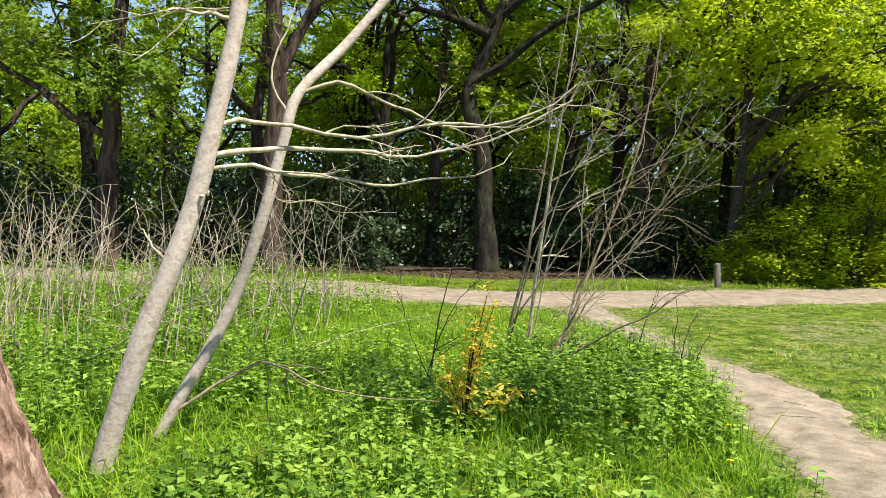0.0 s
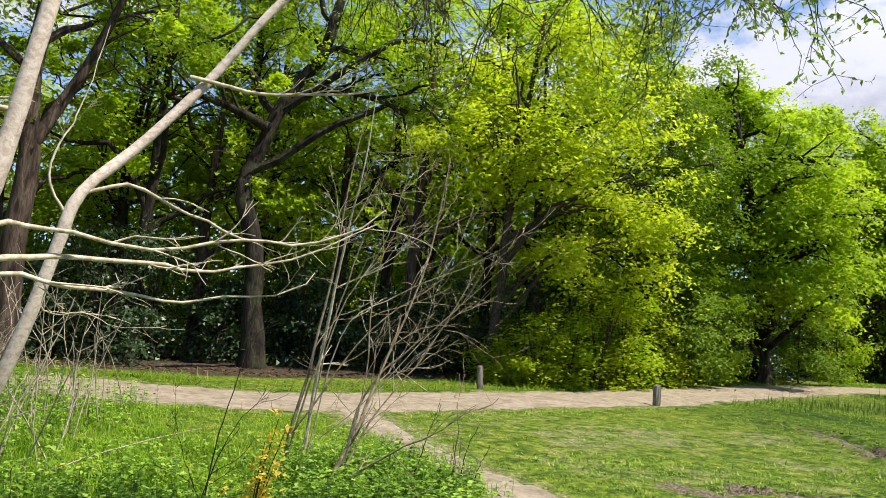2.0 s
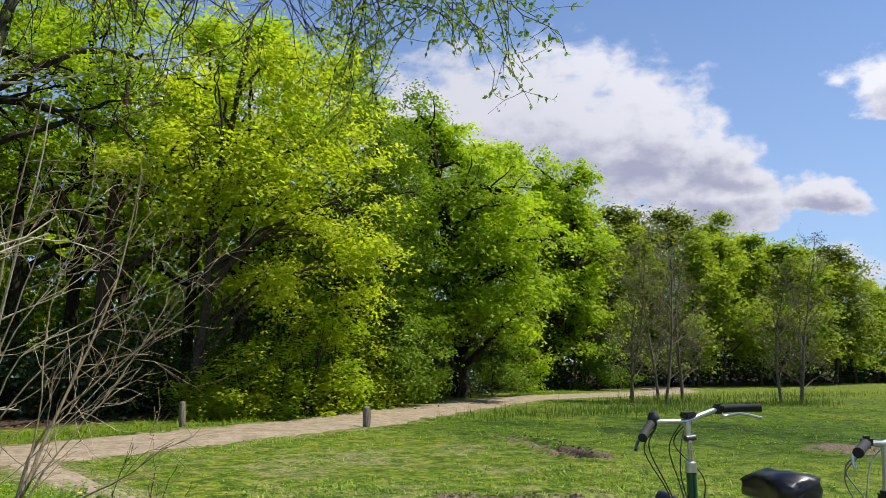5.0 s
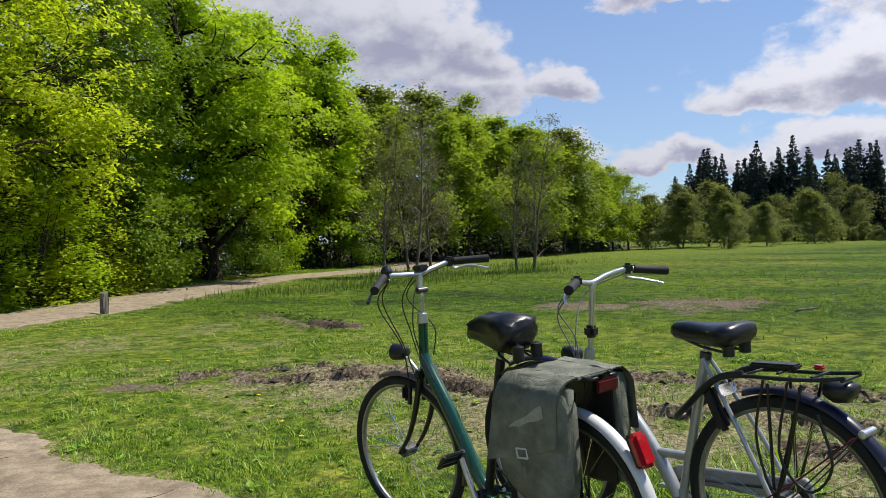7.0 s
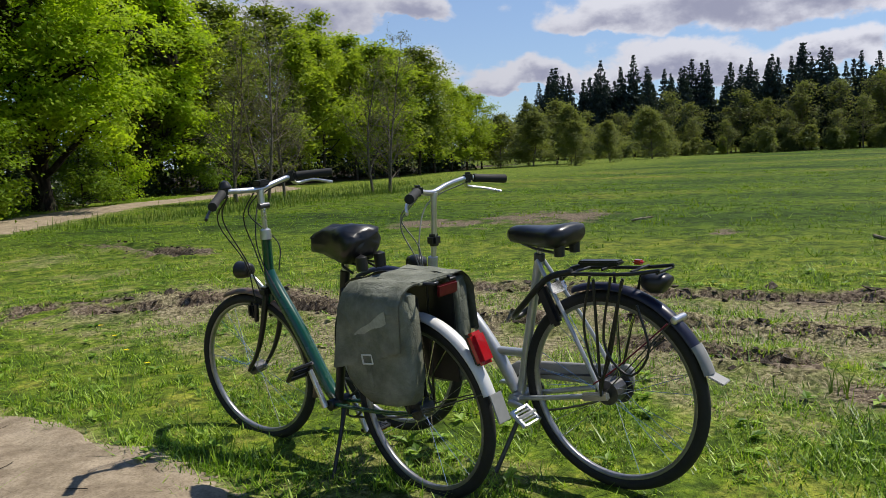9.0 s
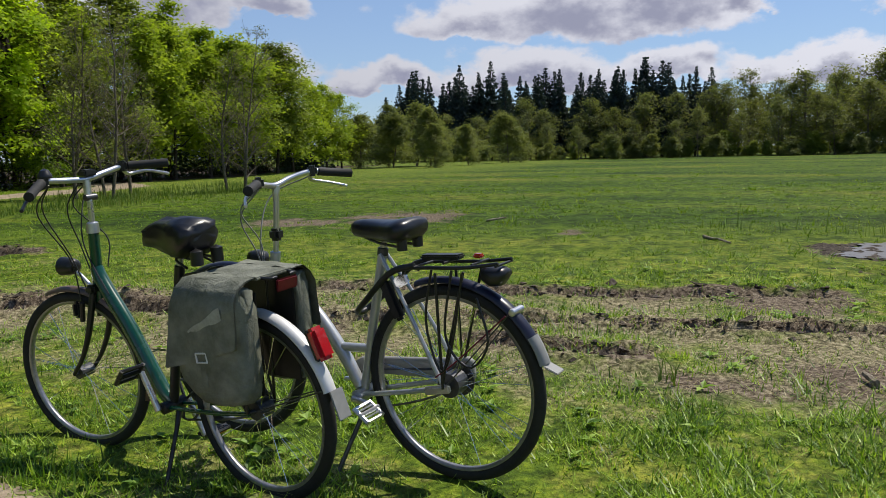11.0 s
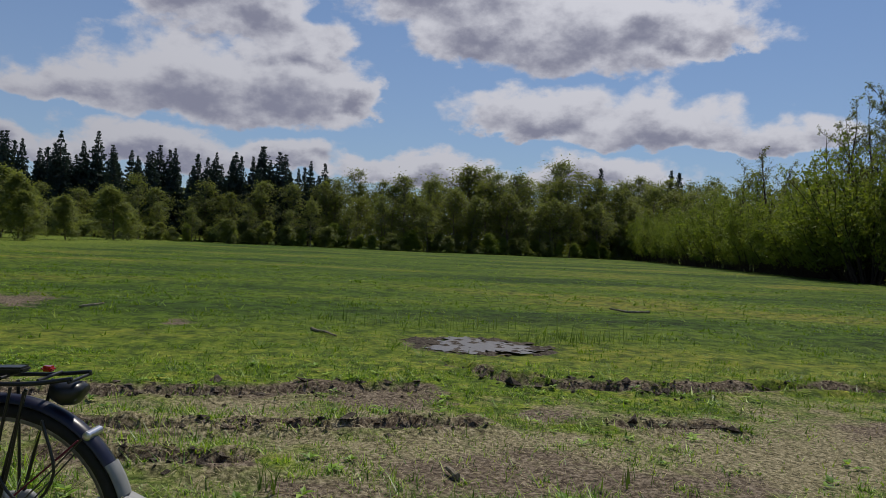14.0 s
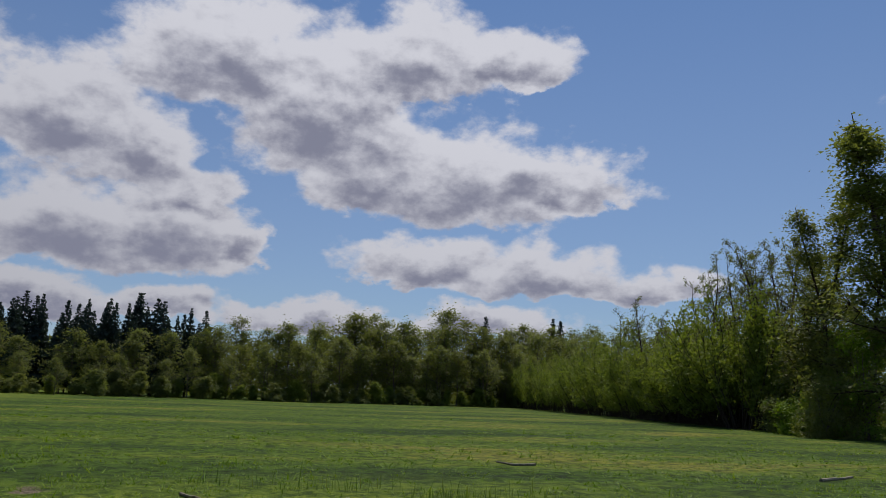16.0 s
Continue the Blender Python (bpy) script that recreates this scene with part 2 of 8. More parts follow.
leaf_mat("grass_blade", (0.055, 0.12, 0.009), (0.165, 0.29, 0.018), (0.38, 0.52, 0.065), 0.4, 0.42, patch=2.2, spec=0.35, vary=1.0)
leaf_mat("grass_long", (0.09, 0.19, 0.010), (0.20, 0.36, 0.016), (0.38, 0.53, 0.045), 0.45, 0.45, patch=1.0, vary=0.6)
leaf_mat("grass_field", (0.06, 0.13, 0.007), (0.13, 0.225, 0.012), (0.25, 0.32, 0.034), 0.40, 0.5, patch=0.45, vary=0.6)
leaf_mat("reed_blade", (0.06, 0.11, 0.02), (0.11, 0.18, 0.03), (0.24, 0.25, 0.08), 0.3, 0.5, patch=0.8)
leaf_mat("dead_leaf", (0.045, 0.028, 0.014), (0.085, 0.056, 0.03), (0.15, 0.105, 0.06), 0.15, 0.8, patch=2.0)
leaf_mat("straw_blade", (0.22, 0.17, 0.09), (0.36, 0.30, 0.18), (0.50, 0.43, 0.28), 0.2, 0.7, patch=2.0)
leaf_mat("petal", (0.75, 0.52, 0.01), (0.82, 0.62, 0.015), (0.86, 0.70, 0.03), 0.25, patch=6.0)
# bark and wood
bark_mat("bark_grey", (0.46, 0.36, 0.295), (0.60, 0.495, 0.415), (0.68, 0.585, 0.50), 34.0, (1, 1, 1.2), 0.004)
# oak bark with backlit shade put into its colour, hence almost black
bark_mat("bark_oak_shaded", (0.008, 0.006, 0.004), (0.022, 0.016, 0.011), (0.050, 0.037, 0.026), 9.0, (1, 1, 0.22), 0.06, moss=0.2)
bark_mat("bark_brown", (0.025, 0.016, 0.012), (0.065, 0.043, 0.032), (0.13, 0.095, 0.07), 10.0, (1, 1, 0.2), 0.04)
bark_mat("bark_red", (0.10, 0.05, 0.035), (0.28, 0.17, 0.12), (0.46, 0.32, 0.24), 16.0, (1, 1, 0.14), 0.05)
bark_mat("bark_twig", (0.17, 0.14, 0.10), (0.28, 0.235, 0.175), (0.40, 0.35, 0.28), 24.0, (1, 1, 0.6), 0.003)
bark_mat("bark_pale", (0.34, 0.27, 0.18), (0.54, 0.45, 0.32), (0.68, 0.60, 0.45), 24.0, (1, 1, 0.6), 0.003)
bark_mat("bark_olive", (0.16, 0.12, 0.075), (0.28, 0.215, 0.14), (0.40, 0.32, 0.215), 24.0, (1, 1, 0.6), 0.003)
bark_mat("bark_dark_twig", (0.03, 0.022, 0.016), (0.055, 0.042, 0.03), (0.10, 0.08, 0.06), 24.0, (1, 1, 0.6), 0.003)
bark_mat("bark_alder", (0.09, 0.075, 0.055), (0.16, 0.135, 0.10), (0.24, 0.205, 0.155), 24.0, (1, 1, 0.6), 0.003)
bark_mat("straw", (0.22, 0.175, 0.12), (0.36, 0.30, 0.21), (0.50, 0.43, 0.32), 30.0, (1, 1, 0.3), 0.002)
bark_mat("post_wood", (0.10, 0.085, 0.07), (0.19, 0.165, 0.135), (0.30, 0.27, 0.23), 30.0, (1, 1, 0.12), 0.008)


def ground_mat():
    """Turf with worn, sandy and muddy places taken from the surface's own cover."""
    m, nt, out = mat_new("turf")
    L = nt.links.new
    pos = nt.nodes.new("ShaderNodeNewGeometry").outputs["Position"]
    mud = nt.nodes.new("ShaderNodeAttribute")
    mud.attribute_name = "mud"
    wear = nt.nodes.new("ShaderNodeAttribute")
    wear.attribute_name = "wear"
    shade = nt.nodes.new("ShaderNodeAttribute")
    shade.attribute_name = "litter"
    lush = nt.nodes.new("ShaderNodeAttribute")
    lush.attribute_name = "lush"
    n1 = noise_node(nt, 0.22, 6.0, 0.62, vec=pos)
    n2 = noise_node(nt, 3.1, 7.0, 0.72, vec=pos)
    n3 = noise_node(nt, 28.0, 5.0, 0.7, vec=pos)
    green = mixc(nt, n1, ramp_node(nt, n2, [(0.4, (0.05, 0.105, 0.010)), (0.5, (0.10, 0.175, 0.014)), (0.6, (0.18, 0.235, 0.03))]),
                 ramp_node(nt, n2, [(0.4, (0.08, 0.125, 0.014)), (0.5, (0.15, 0.20, 0.02)), (0.6, (0.26, 0.26, 0.06))]))
    clump = noise_node(nt, 9.0, 4.0, 0.6, vec=pos)
    green = mixc(nt, 0.55, green, ramp_node(nt, clump, [(0.41, (0.25, 0.28, 0.25)), (0.5, (1, 1, 1)), (0.58, (1.6, 1.5, 1.2))]), "MULTIPLY")
    green = mixc(nt, 0.75, green, ramp_node(nt, n3, [(0.35, (0.2, 0.25, 0.2)), (0.55, (1, 1, 1)), (0.7, (1.6, 1.45, 1.2))]), "MULTIPLY")
    # the unmown meadow: deeper green in long drifts
    drift = noise_node(nt, 0.16, 6.0, 0.68, vec=pos, stretch=(1.0, 0.35, 1.0))
    deep = ramp_node(nt, drift, [(0.38, (0.020, 0.045, 0.003)), (0.46, (0.043, 0.085, 0.005)), (0.54, (0.076, 0.122, 0.008)), (0.62, (0.145, 0.155, 0.026))])
    deep = mixc(nt, 0.8, deep, ramp_node(nt, n2, [(0.42, (0.2, 0.26, 0.2)), (0.5, (0.95, 0.95, 0.95)), (0.58, (1.6, 1.5, 1.2))]), "MULTIPLY")
    green = mixc(nt, lush.outputs["Fac"], green, deep)
    green = mixc(nt, 1.0, green, (0.92, 0.90, 0.76), "MULTIPLY")
    earth = ramp_node(nt, n3, [(0.36, (0.028, 0.020, 0.013)), (0.5, (0.12, 0.09, 0.062)), (0.64, (0.27, 0.22, 0.16))])
    dry = ramp_node(nt, n3, [(0.36, (0.045, 0.038, 0.02)), (0.5, (0.19, 0.165, 0.09)), (0.64, (0.40, 0.345, 0.22))])

    def over(att, edge, soft):
        a = nt.nodes.new("ShaderNodeMath")
        a.operation = "MULTIPLY_ADD"
        L(n2, a.inputs[0])
        a.inputs[1].default_value = 1.1
        L(att, a.inputs[2])
        r = nt.nodes.new("ShaderNodeMapRange")
        L(a.outputs[0], r.inputs[0])
        r.inputs[1].default_value, r.inputs[2].default_value = edge, edge + soft
        return r.outputs[0]

    col = mixc(nt, over(wear.outputs["Fac"], 0.85, 0.35), green, dry)
    col = mixc(nt, over(mud.outputs["Fac"], 0.95, 0.22), col, earth)
    litter = ramp_node(nt, n3, [(0.35, (0.02, 0.015, 0.010)), (0.5, (0.05, 0.036, 0.022)), (0.65, (0.11, 0.08, 0.05))])
    col = mixc(nt, over(shade.outputs["Fac"], 0.95, 0.3), col, litter)
    rough_h = nt.nodes.new("ShaderNodeMath")
    rough_h.operation = "MULTIPLY_ADD"
    L(clump, rough_h.inputs[0])
    rough_h.inputs[1].default_value = 1.5
    L(n3, rough_h.inputs[2])
    principled(nt, out, col, 0.95, bump=rough_h.outputs[0], bump_d=0.035, bump_s=0.7, spec=0.15)


ground_mat()


def sand_mat():
    m, nt, out = mat_new("sand")
    pos = nt.nodes.new("ShaderNodeNewGeometry").outputs["Position"]
    n1 = noise_node(nt, 0.9, 4.0, vec=pos)
    n2 = noise_node(nt, 7.0, 5.0, 0.7, vec=pos)
    n3 = noise_node(nt, 70.0, 4.0, 0.7, vec=pos)
    col = mixc(nt, n1, ramp_node(nt, n2, [(0.3, (0.17, 0.13, 0.09)), (0.6, (0.32, 0.26, 0.185))]),
               ramp_node(nt, n2, [(0.3, (0.22, 0.175, 0.125)), (0.6, (0.38, 0.315, 0.235))]))
    col = mixc(nt, 0.55, col, ramp_node(nt, n3, [(0.32, (0.45, 0.42, 0.38)), (0.5, (1, 1, 1)), (0.7, (1.2, 1.2, 1.2))]), "MULTIPLY")
    trodden = noise_node(nt, 2.2, 5.0, 0.65, vec=pos)
    col = mixc(nt, 0.6, col, ramp_node(nt, trodden, [(0.38, (0.55, 0.53, 0.49)), (0.58, (0.95, 0.94, 0.92))]), "MULTIPLY")
    principled(nt, out, col, 0.95, bump=n2, bump_d=0.03, bump_s=0.6, spec=0.15)


sand_mat()


def water_mat():
    m, nt, out = mat_new("water")
    pos = nt.nodes.new("ShaderNodeNewGeometry").outputs["Position"]
    principled(nt, out, (0.10, 0.085, 0.07), 0.30, bump=noise_node(nt, 14.0, 3.0, vec=pos), bump_d=0.012, bump_s=0.6, spec=1.0)


water_mat()


# ---- mesh tools ----
class Geo:
    """Collects vertices and faces of one mesh."""

    def __init__(self):
        self.v, self.f, self.n = [], [], 0

    def add(self, verts, faces):
        verts = np.asarray(verts, float).reshape(-1, 3)
        self.v.append(verts)
        self.f.append(np.asarray(faces, int) + self.n)
        self.n += len(verts)
        return self

    def mesh(self, name, mat, smooth=False):
        me = bpy.data.meshes.new(name)
        if self.n == 0:
            return me
        verts = np.concatenate(self.v)
        sizes = np.concatenate([np.full(len(f), f.shape[1]) for f in self.f])
        loops = np.concatenate([f.ravel() for f in self.f])
        me.vertices.add(len(verts))
        me.vertices.foreach_set("co", verts.ravel())
        me.loops.add(len(loops))
        me.loops.foreach_set("vertex_index", loops.astype(np.int32))
        me.polygons.add(len(sizes))
        starts = np.concatenate([[0], np.cumsum(sizes)[:-1]])
        me.polygons.foreach_set("loop_start", starts.astype(np.int32))
        me.polygons.foreach_set("use_smooth", np.full(len(sizes), smooth))
        me.update(calc_edges=True)
        me.materials.append(MATS[mat])
        return me


def part(name, geo, mat, parent=None, label="", smooth=False):
    """One mesh object, under a thing or a part where one is given."""
    if isinstance(geo, Geo):
        me = geo.mesh(name, mat, smooth)
    else:
        me = bpy.data.meshes.new(name)
        if smooth:
            for f in geo.faces:
                f.smooth = True
        geo.to_mesh(me)
        geo.free()
        me.materials.append(MATS[mat])
    ob = new(name, me)
    if parent is not None:
        ob.parent = parent
    if label:
        ob["label"] = label
    return ob


def thing(name, m, label, category, group="", kind=""):
    ob = new(name)
    ob.empty_display_size = 0.1
    ob.matrix_world = m
    return tagged(ob, label, category, group, kind)


rng = np.random.default_rng(7)


def unit(v):
    v = np.asarray(v, float)
    return v / (np.linalg.norm(v, axis=-1, keepdims=True) + 1e-12)


def tube(geo, pts, radii, sides=6, cap=True, rough=0.0, r=None):
    """A tapering tube along pts."""
    pts = np.asarray(pts, float)
    n = len(pts)
    radii = np.broadcast_to(np.asarray(radii, float), (n,))
    tan = unit(np.gradient(pts, axis=0))
    ref = np.array([0.0, 0, 1]) if abs(tan[0][2]) < 0.9 else np.array([1.0, 0, 0])
    side = unit(np.cross(tan[0], ref))
    rings = []
    ang = np.linspace(0, 2 * np.pi, sides, endpoint=False)
    for i in range(n):
        side = unit(side - tan[i] * np.dot(side, tan[i]))
        up = np.cross(tan[i], side)
        rr = radii[i] * (1 + (rough * (r or rng).normal(size=sides) if rough else 0))
        rings.append(pts[i] + np.outer(np.cos(ang) * rr, side) + np.outer(np.sin(ang) * rr, up))
    verts = np.concatenate(rings)
    i = np.arange(n - 1)[:, None] * sides
    k = np.arange(sides)[None, :]
    k2 = (k + 1) % sides
    faces = np.stack([i + k, i + k2, i + sides + k2, i + sides + k], -1).reshape(-1, 4)
    geo.add(verts, faces)
    if cap:
        a = np.arange(sides)
        geo.add(np.vstack([rings[-1], pts[-1] + tan[-1] * radii[-1] * 0.5]), np.stack([a, (a + 1) % sides, np.full(sides, sides)], -1))
        geo.add(np.vstack([rings[0], pts[0] - tan[0] * radii[0] * 0.2]), np.stack([(a + 1) % sides, a, np.full(sides, sides)], -1))


def smooth_path(pts, n):
    """Catmull-Rom through pts, n points."""
    p = np.asarray(pts, float)
    p = np.vstack([2 * p[0] - p[1], p, 2 * p[-1] - p[-2]])
    out = []
    m = len(p) - 3
    for t in np.linspace(0, m - 1e-6, n):
        i = int(t)
        u = t - i
        a, b, c, d = p[i:i + 4]
        out.append(0.5 * (2 * b + (c - a) * u + (2 * a - 5 * b + 4 * c - d) * u * u + (3 * b - a - 3 * c + d) * u ** 3))
    return np.array(out)


def wander(p0, d, length, segs, bend, r, lift=0.0):
    """A wandering twig from p0."""
    pts = [np.asarray(p0, float)]
    d = unit(d)
    for _ in range(segs):
        d = unit(d + r.normal(size=3) * bend + np.array([0, 0, lift]))
        pts.append(pts[-1] + d * length / segs)
    return np.array(pts)


def leaves(geo, centres, size, r, up=0.5, aspect=1.7, fold=0.15, droop=0.0, out=None):
    """Small pointed leaves, one at each centre, turned outwards where out is given."""
    n = len(centres)
    nor = unit(r.normal(size=(n, 3)) * (0.5 if out is not None else 1.0) + np.array([0, 0, up * 2]) + (0 if out is None else out))
    a = unit(np.cross(nor, r.normal(size=(n, 3))))
    a = unit(a + np.array([0, 0, -droop]))
    b = unit(np.cross(nor, a))
    s = size * r.uniform(0.6, 1.35, (n, 1))
    c = np.asarray(centres)
    verts = np.stack([c - a * s, c + a * s * 0.75 + b * s * 1.15 / aspect, c + a * s * 0.45 - b * s * 1.15 / aspect], 1).reshape(-1, 3)
    geo.add(verts, np.arange(n * 3).reshape(-1, 3))


def crown(geo, lobes, r, n_clusters, per, size, spread=0.45, flat=0.45, up=0.5, hollow=0.55, droop=0.0):
    """Foliage in flattened sprays over the outer part of each lobe, with gaps between."""
    lobes = np.asarray(lobes, float)
    w = lobes[:, 3] ** 2
    counts = r.multinomial(n_clusters, w / w.sum())
    cs, outs = [], []
    for (x, y, z, rad), k in zip(lobes, counts):
        if k == 0:
            continue
        # a lobe is made of puffs, a puff of sprays
        m = max(3, k // 5)
        d = unit(r.normal(size=(m, 3)) + np.array([0, 0, 0.15]))
        q = r.uniform(hollow ** 3, 1.3, (m, 1)) ** (1 / 3)
        pc = np.array([x, y, z]) + d * q * rad * np.array([1, 1, 0.85])
        pr = spread * r.uniform(0.8, 1.7, (m, 1))
        i = np.arange(k) % m
        o = r.normal(size=(k, 3)) * np.array([0.62, 0.62, 0.34])
        cs.append(pc[i] + o * pr[i])
        outs.append(d[i] * 0.8 + o * 0.7)
    cs, outs = np.concatenate(cs), np.concatenate(outs)
    sc = spread * 0.62 * r.uniform(0.5, 1.4, (len(cs), 1, 1))
    off = r.normal(size=(len(cs), per, 3)) * sc * np.array([1, 1, flat])
    # each spray sags away from its middle
    off[..., 2] -= 0.35 * (off[..., 0] ** 2 + off[..., 1] ** 2) / spread
    leaves(geo, (cs[:, None] + off).reshape(-1, 3), size, r, up * 1.1, droop=droop, out=np.repeat(outs * 0.5, per, 0))
    return cs


def limbs_to(geo, trunk, radii, lobes, r, base_r=0.07, sides=5, twigs=6, sub=2):
    """A limb from the trunk to each lobe, and twigs in it."""
    trunk = np.asarray(trunk, float)
    for x, y, z, rad in lobes:
        c = np.array([x, y, z], float)
        horiz = np.linalg.norm(c[:2] - trunk[:, :2], axis=1)
        want = z - 0.55 * horiz - 0.3
        i = int(np.argmin(np.abs(trunk[:, 2] - want) + 0.2 * horiz))
        i = min(max(i, 1), len(trunk) - 1)
        p0 = trunk[i]
        mid = (p0 + c) / 2 + np.array([0, 0, 0.12 * np.linalg.norm(c - p0)]) + r.normal(size=3) * 0.08 * np.linalg.norm(c - p0)
        path = smooth_path([p0, mid, c, c + (c - mid) * 0.5], 9)
        path[1:-1] += r.normal(size=(7, 3)) * 0.05 * rad
        r0 = min(base_r, radii[i] * 0.7)
        tube(geo, path, np.linspace(r0, r0 * 0.2, 9), sides, cap=False)
        for _ in range(twigs):
            s = path[r.integers(3, 9)]
            tw = wander(s, c + r.normal(size=3) * rad - s + np.array([0, 0, 0.3]), rad * r.uniform(0.6, 1.1), 5, 0.3, r)
            tube(geo, tw, np.linspace(r0 * 0.28, 0.006, 6), 3, cap=False)
            for _ in range(sub):
                s2 = tw[r.integers(1, 5)]
                t2 = wander(s2, r.normal(size=3), rad * 0.5, 3, 0.3, r)
                tube(geo, t2, np.linspace(r0 * 0.14, 0.004, 4), 3, cap=False)


def tree(name, trunk_pts, r0, r1, lobes, bark, leaf, label, category="tree", seed=1, clusters=350, per=60, size=0.062,
         spread=0.42, flat=0.45, limb_r=0.09, twigs=5, sub=2, sides=10, group="", up=0.5, hollow=0.55, flare=1.5, fork=(), near=True):
    """A broad-leaved tree: tapered trunk with flared foot, limbs to every lobe of the crown, sprays of leaves."""
    r = np.random.default_rng(seed)
    base = np.array(trunk_pts[0], float)
    ob = thing(name, pose(*base), label, category, group)
    t = smooth_path(np.array(trunk_pts, float) - base, 16)
    t[1:-1] += r.normal(size=(14, 3)) * r0 * 0.10
    rad = np.linspace(r0, r1, 16)
    rad[0] *= flare
    rad[1] *= 1 + (flare - 1) * 0.35
    t[0, 2] -= 0.25
    g = Geo()
    tube(g, t, rad, sides, rough=0.05, r=r)
    for f in fork:
        fp = smooth_path(np.array(f, float) - base, 10)
        tube(g, fp, np.linspace(r0 * 0.55, r1 * 0.5, 10), 8, rough=0.05, r=r)
        for _ in range(7):
            st = fp[r.integers(3, 10)]
            tube(g, wander(st, unit(fp[-1] - fp[0]) + r.normal(size=3) * 0.7, 1.3, 6, 0.25, r), np.linspace(r1 * 0.4, 0.008, 7), 4, cap=False)
    lob = np.array(lobes, float)
    lob[:, :3] -= base
    if not near:
        limbs_to(g, t, rad, lob, r, limb_r, twigs=twigs, sub=sub)
    part("trunk", g, bark, ob, smooth=True)
    if near:
        for l in lob:
            g = Geo()
            limbs_to(g, t, rad, [l], r, limb_r, twigs=twigs, sub=sub)
            part("limb", g, bark, ob)
    if clusters:
        g = Geo()
        crown(g, lob, r, clusters, per, size, spread, flat, up, hollow)
        part("crown", g, leaf, ob)
    return ob


def shrub(name, x, y, rad, h, leaf, label, seed, n=120, per=40, size=0.045, stems=7, bark="bark_dark_twig", category="shrub", group="", spread=0.3, up=0.3):
    """A many-stemmed shrub with foliage down to the ground."""
    r = np.random.default_rng(seed)
    ob = thing(name, pose(x, y, gz(x, y)), label, category, group)
    g = Geo()
    lob = []
    for _ in range(stems):
        a, q = r.uniform(0, 6.28), r.uniform(0.2, 0.8) * rad
        top = np.array([math.cos(a) * q, math.sin(a) * q, h * r.uniform(0.5, 0.9)])
        path = smooth_path([(r.normal() * 0.1, r.normal() * 0.1, -0.1), top * [0.4, 0.4, 0.5], top], 7)
        tube(g, path, np.linspace(0.035, 0.008, 7), 4, cap=False)
        for _ in range(3):
            s = path[r.integers(2, 7)]
            tube(g, wander(s, r.normal(size=3) + [0, 0, 0.5], rad * 0.5, 3, 0.3, r), np.linspace(0.012, 0.004, 4), 3, cap=False)
        lob.append((*top, rad * 0.42))
        lob.append((top[0] * 1.1, top[1] * 1.1, top[2] * 0.45, rad * 0.42))
        lob.append((top[0] * 1.15, top[1] * 1.15, min(top[2] * 0.15, rad * 0.3), rad * 0.3))
    part("woody_base", g, bark, ob)
    g = Geo()
    crown(g, lob, r, n, per, size, spread, 0.6, up, 0.4)
    part("foliage", g, leaf, ob)
    return ob


def bare_tree(name, x, y, h, seed, bark, leaf, label, category, group, r0=0.07, limbs=20, low=0.2, wide=0.34, rise=0.9, leafs=1500, size=0.05, lean=(0, 0), fine=0.006):
    """A tree hardly in leaf: a tapering stem that forks into limbs, branches and fine twigs."""
    r = np.random.default_rng(seed)
    ob = thing(name, pose(x, y, gz(x, y)), label, category, group)
    g = Geo()
    t = wander((0, 0, -0.2), (lean[0], lean[1], 1), h, 14, 0.05, r, 0.03)
    rad = r0 * np.linspace(1, 0.06, 15) ** 0.9
    rad[0] *= 1.3
    tube(g, t, rad, 8, rough=0.04, r=r)
    tips = []
    for k in range(limbs):
        f = low + (0.97 - low) * (k + r.uniform(0, 1)) / limbs
        i = min(13, max(1, int(f * 14)))
        a = k * 2.4 + r.normal() * 0.4
        L = h * wide * (1.05 - f) ** 0.6 * r.uniform(0.65, 1.15)
        b0 = max(rad[i] * 0.5, fine * 1.4)
        p0 = t[i] + (t[i + 1] - t[i]) * r.random()
        p = wander(p0, (math.cos(a), math.sin(a), rise * r.uniform(0.7, 1.3)), L, 7, 0.13, r, 0.05)
        tube(g, p, np.linspace(b0, fine * 0.8, 8), 5, cap=False)
        for _ in range(6):
            j = int(r.integers(2, 8))
            L2 = L * r.uniform(0.3, 0.55)
            b = wander(p[j], unit(p[j] - p[j - 1]) + r.normal(size=3) * 0.6, L2, 5, 0.17, r, 0.04)
            tube(g, b, np.linspace(max(b0 * 0.4, fine), fine * 0.7, 6), 3, cap=False)
            for _ in range(4):
                c = b[int(r.integers(1, 6))]
                w = wander(c, unit(b[-1] - b[0]) + r.normal(size=3) * 0.7, L2 * r.uniform(0.35, 0.6), 3, 0.2, r, 0.03)
                tube(g, w, np.linspace(fine * 0.8, fine * 0.45, 4), 3, cap=False)
                tips.append(w[1:])
    part("trunk", g, bark, ob, "trunk with fine bare branches and twigs", smooth=True)
    if leafs:
        c = np.concatenate(tips)
        c = c[r.integers(0, len(c), leafs)] + r.normal(size=(leafs, 3)) * size * 1.5
        g = Geo()
        leaves(g, c, size, r, 0.3)
        part("crown", g, leaf, ob, "scattered half-open leaves")
    return ob


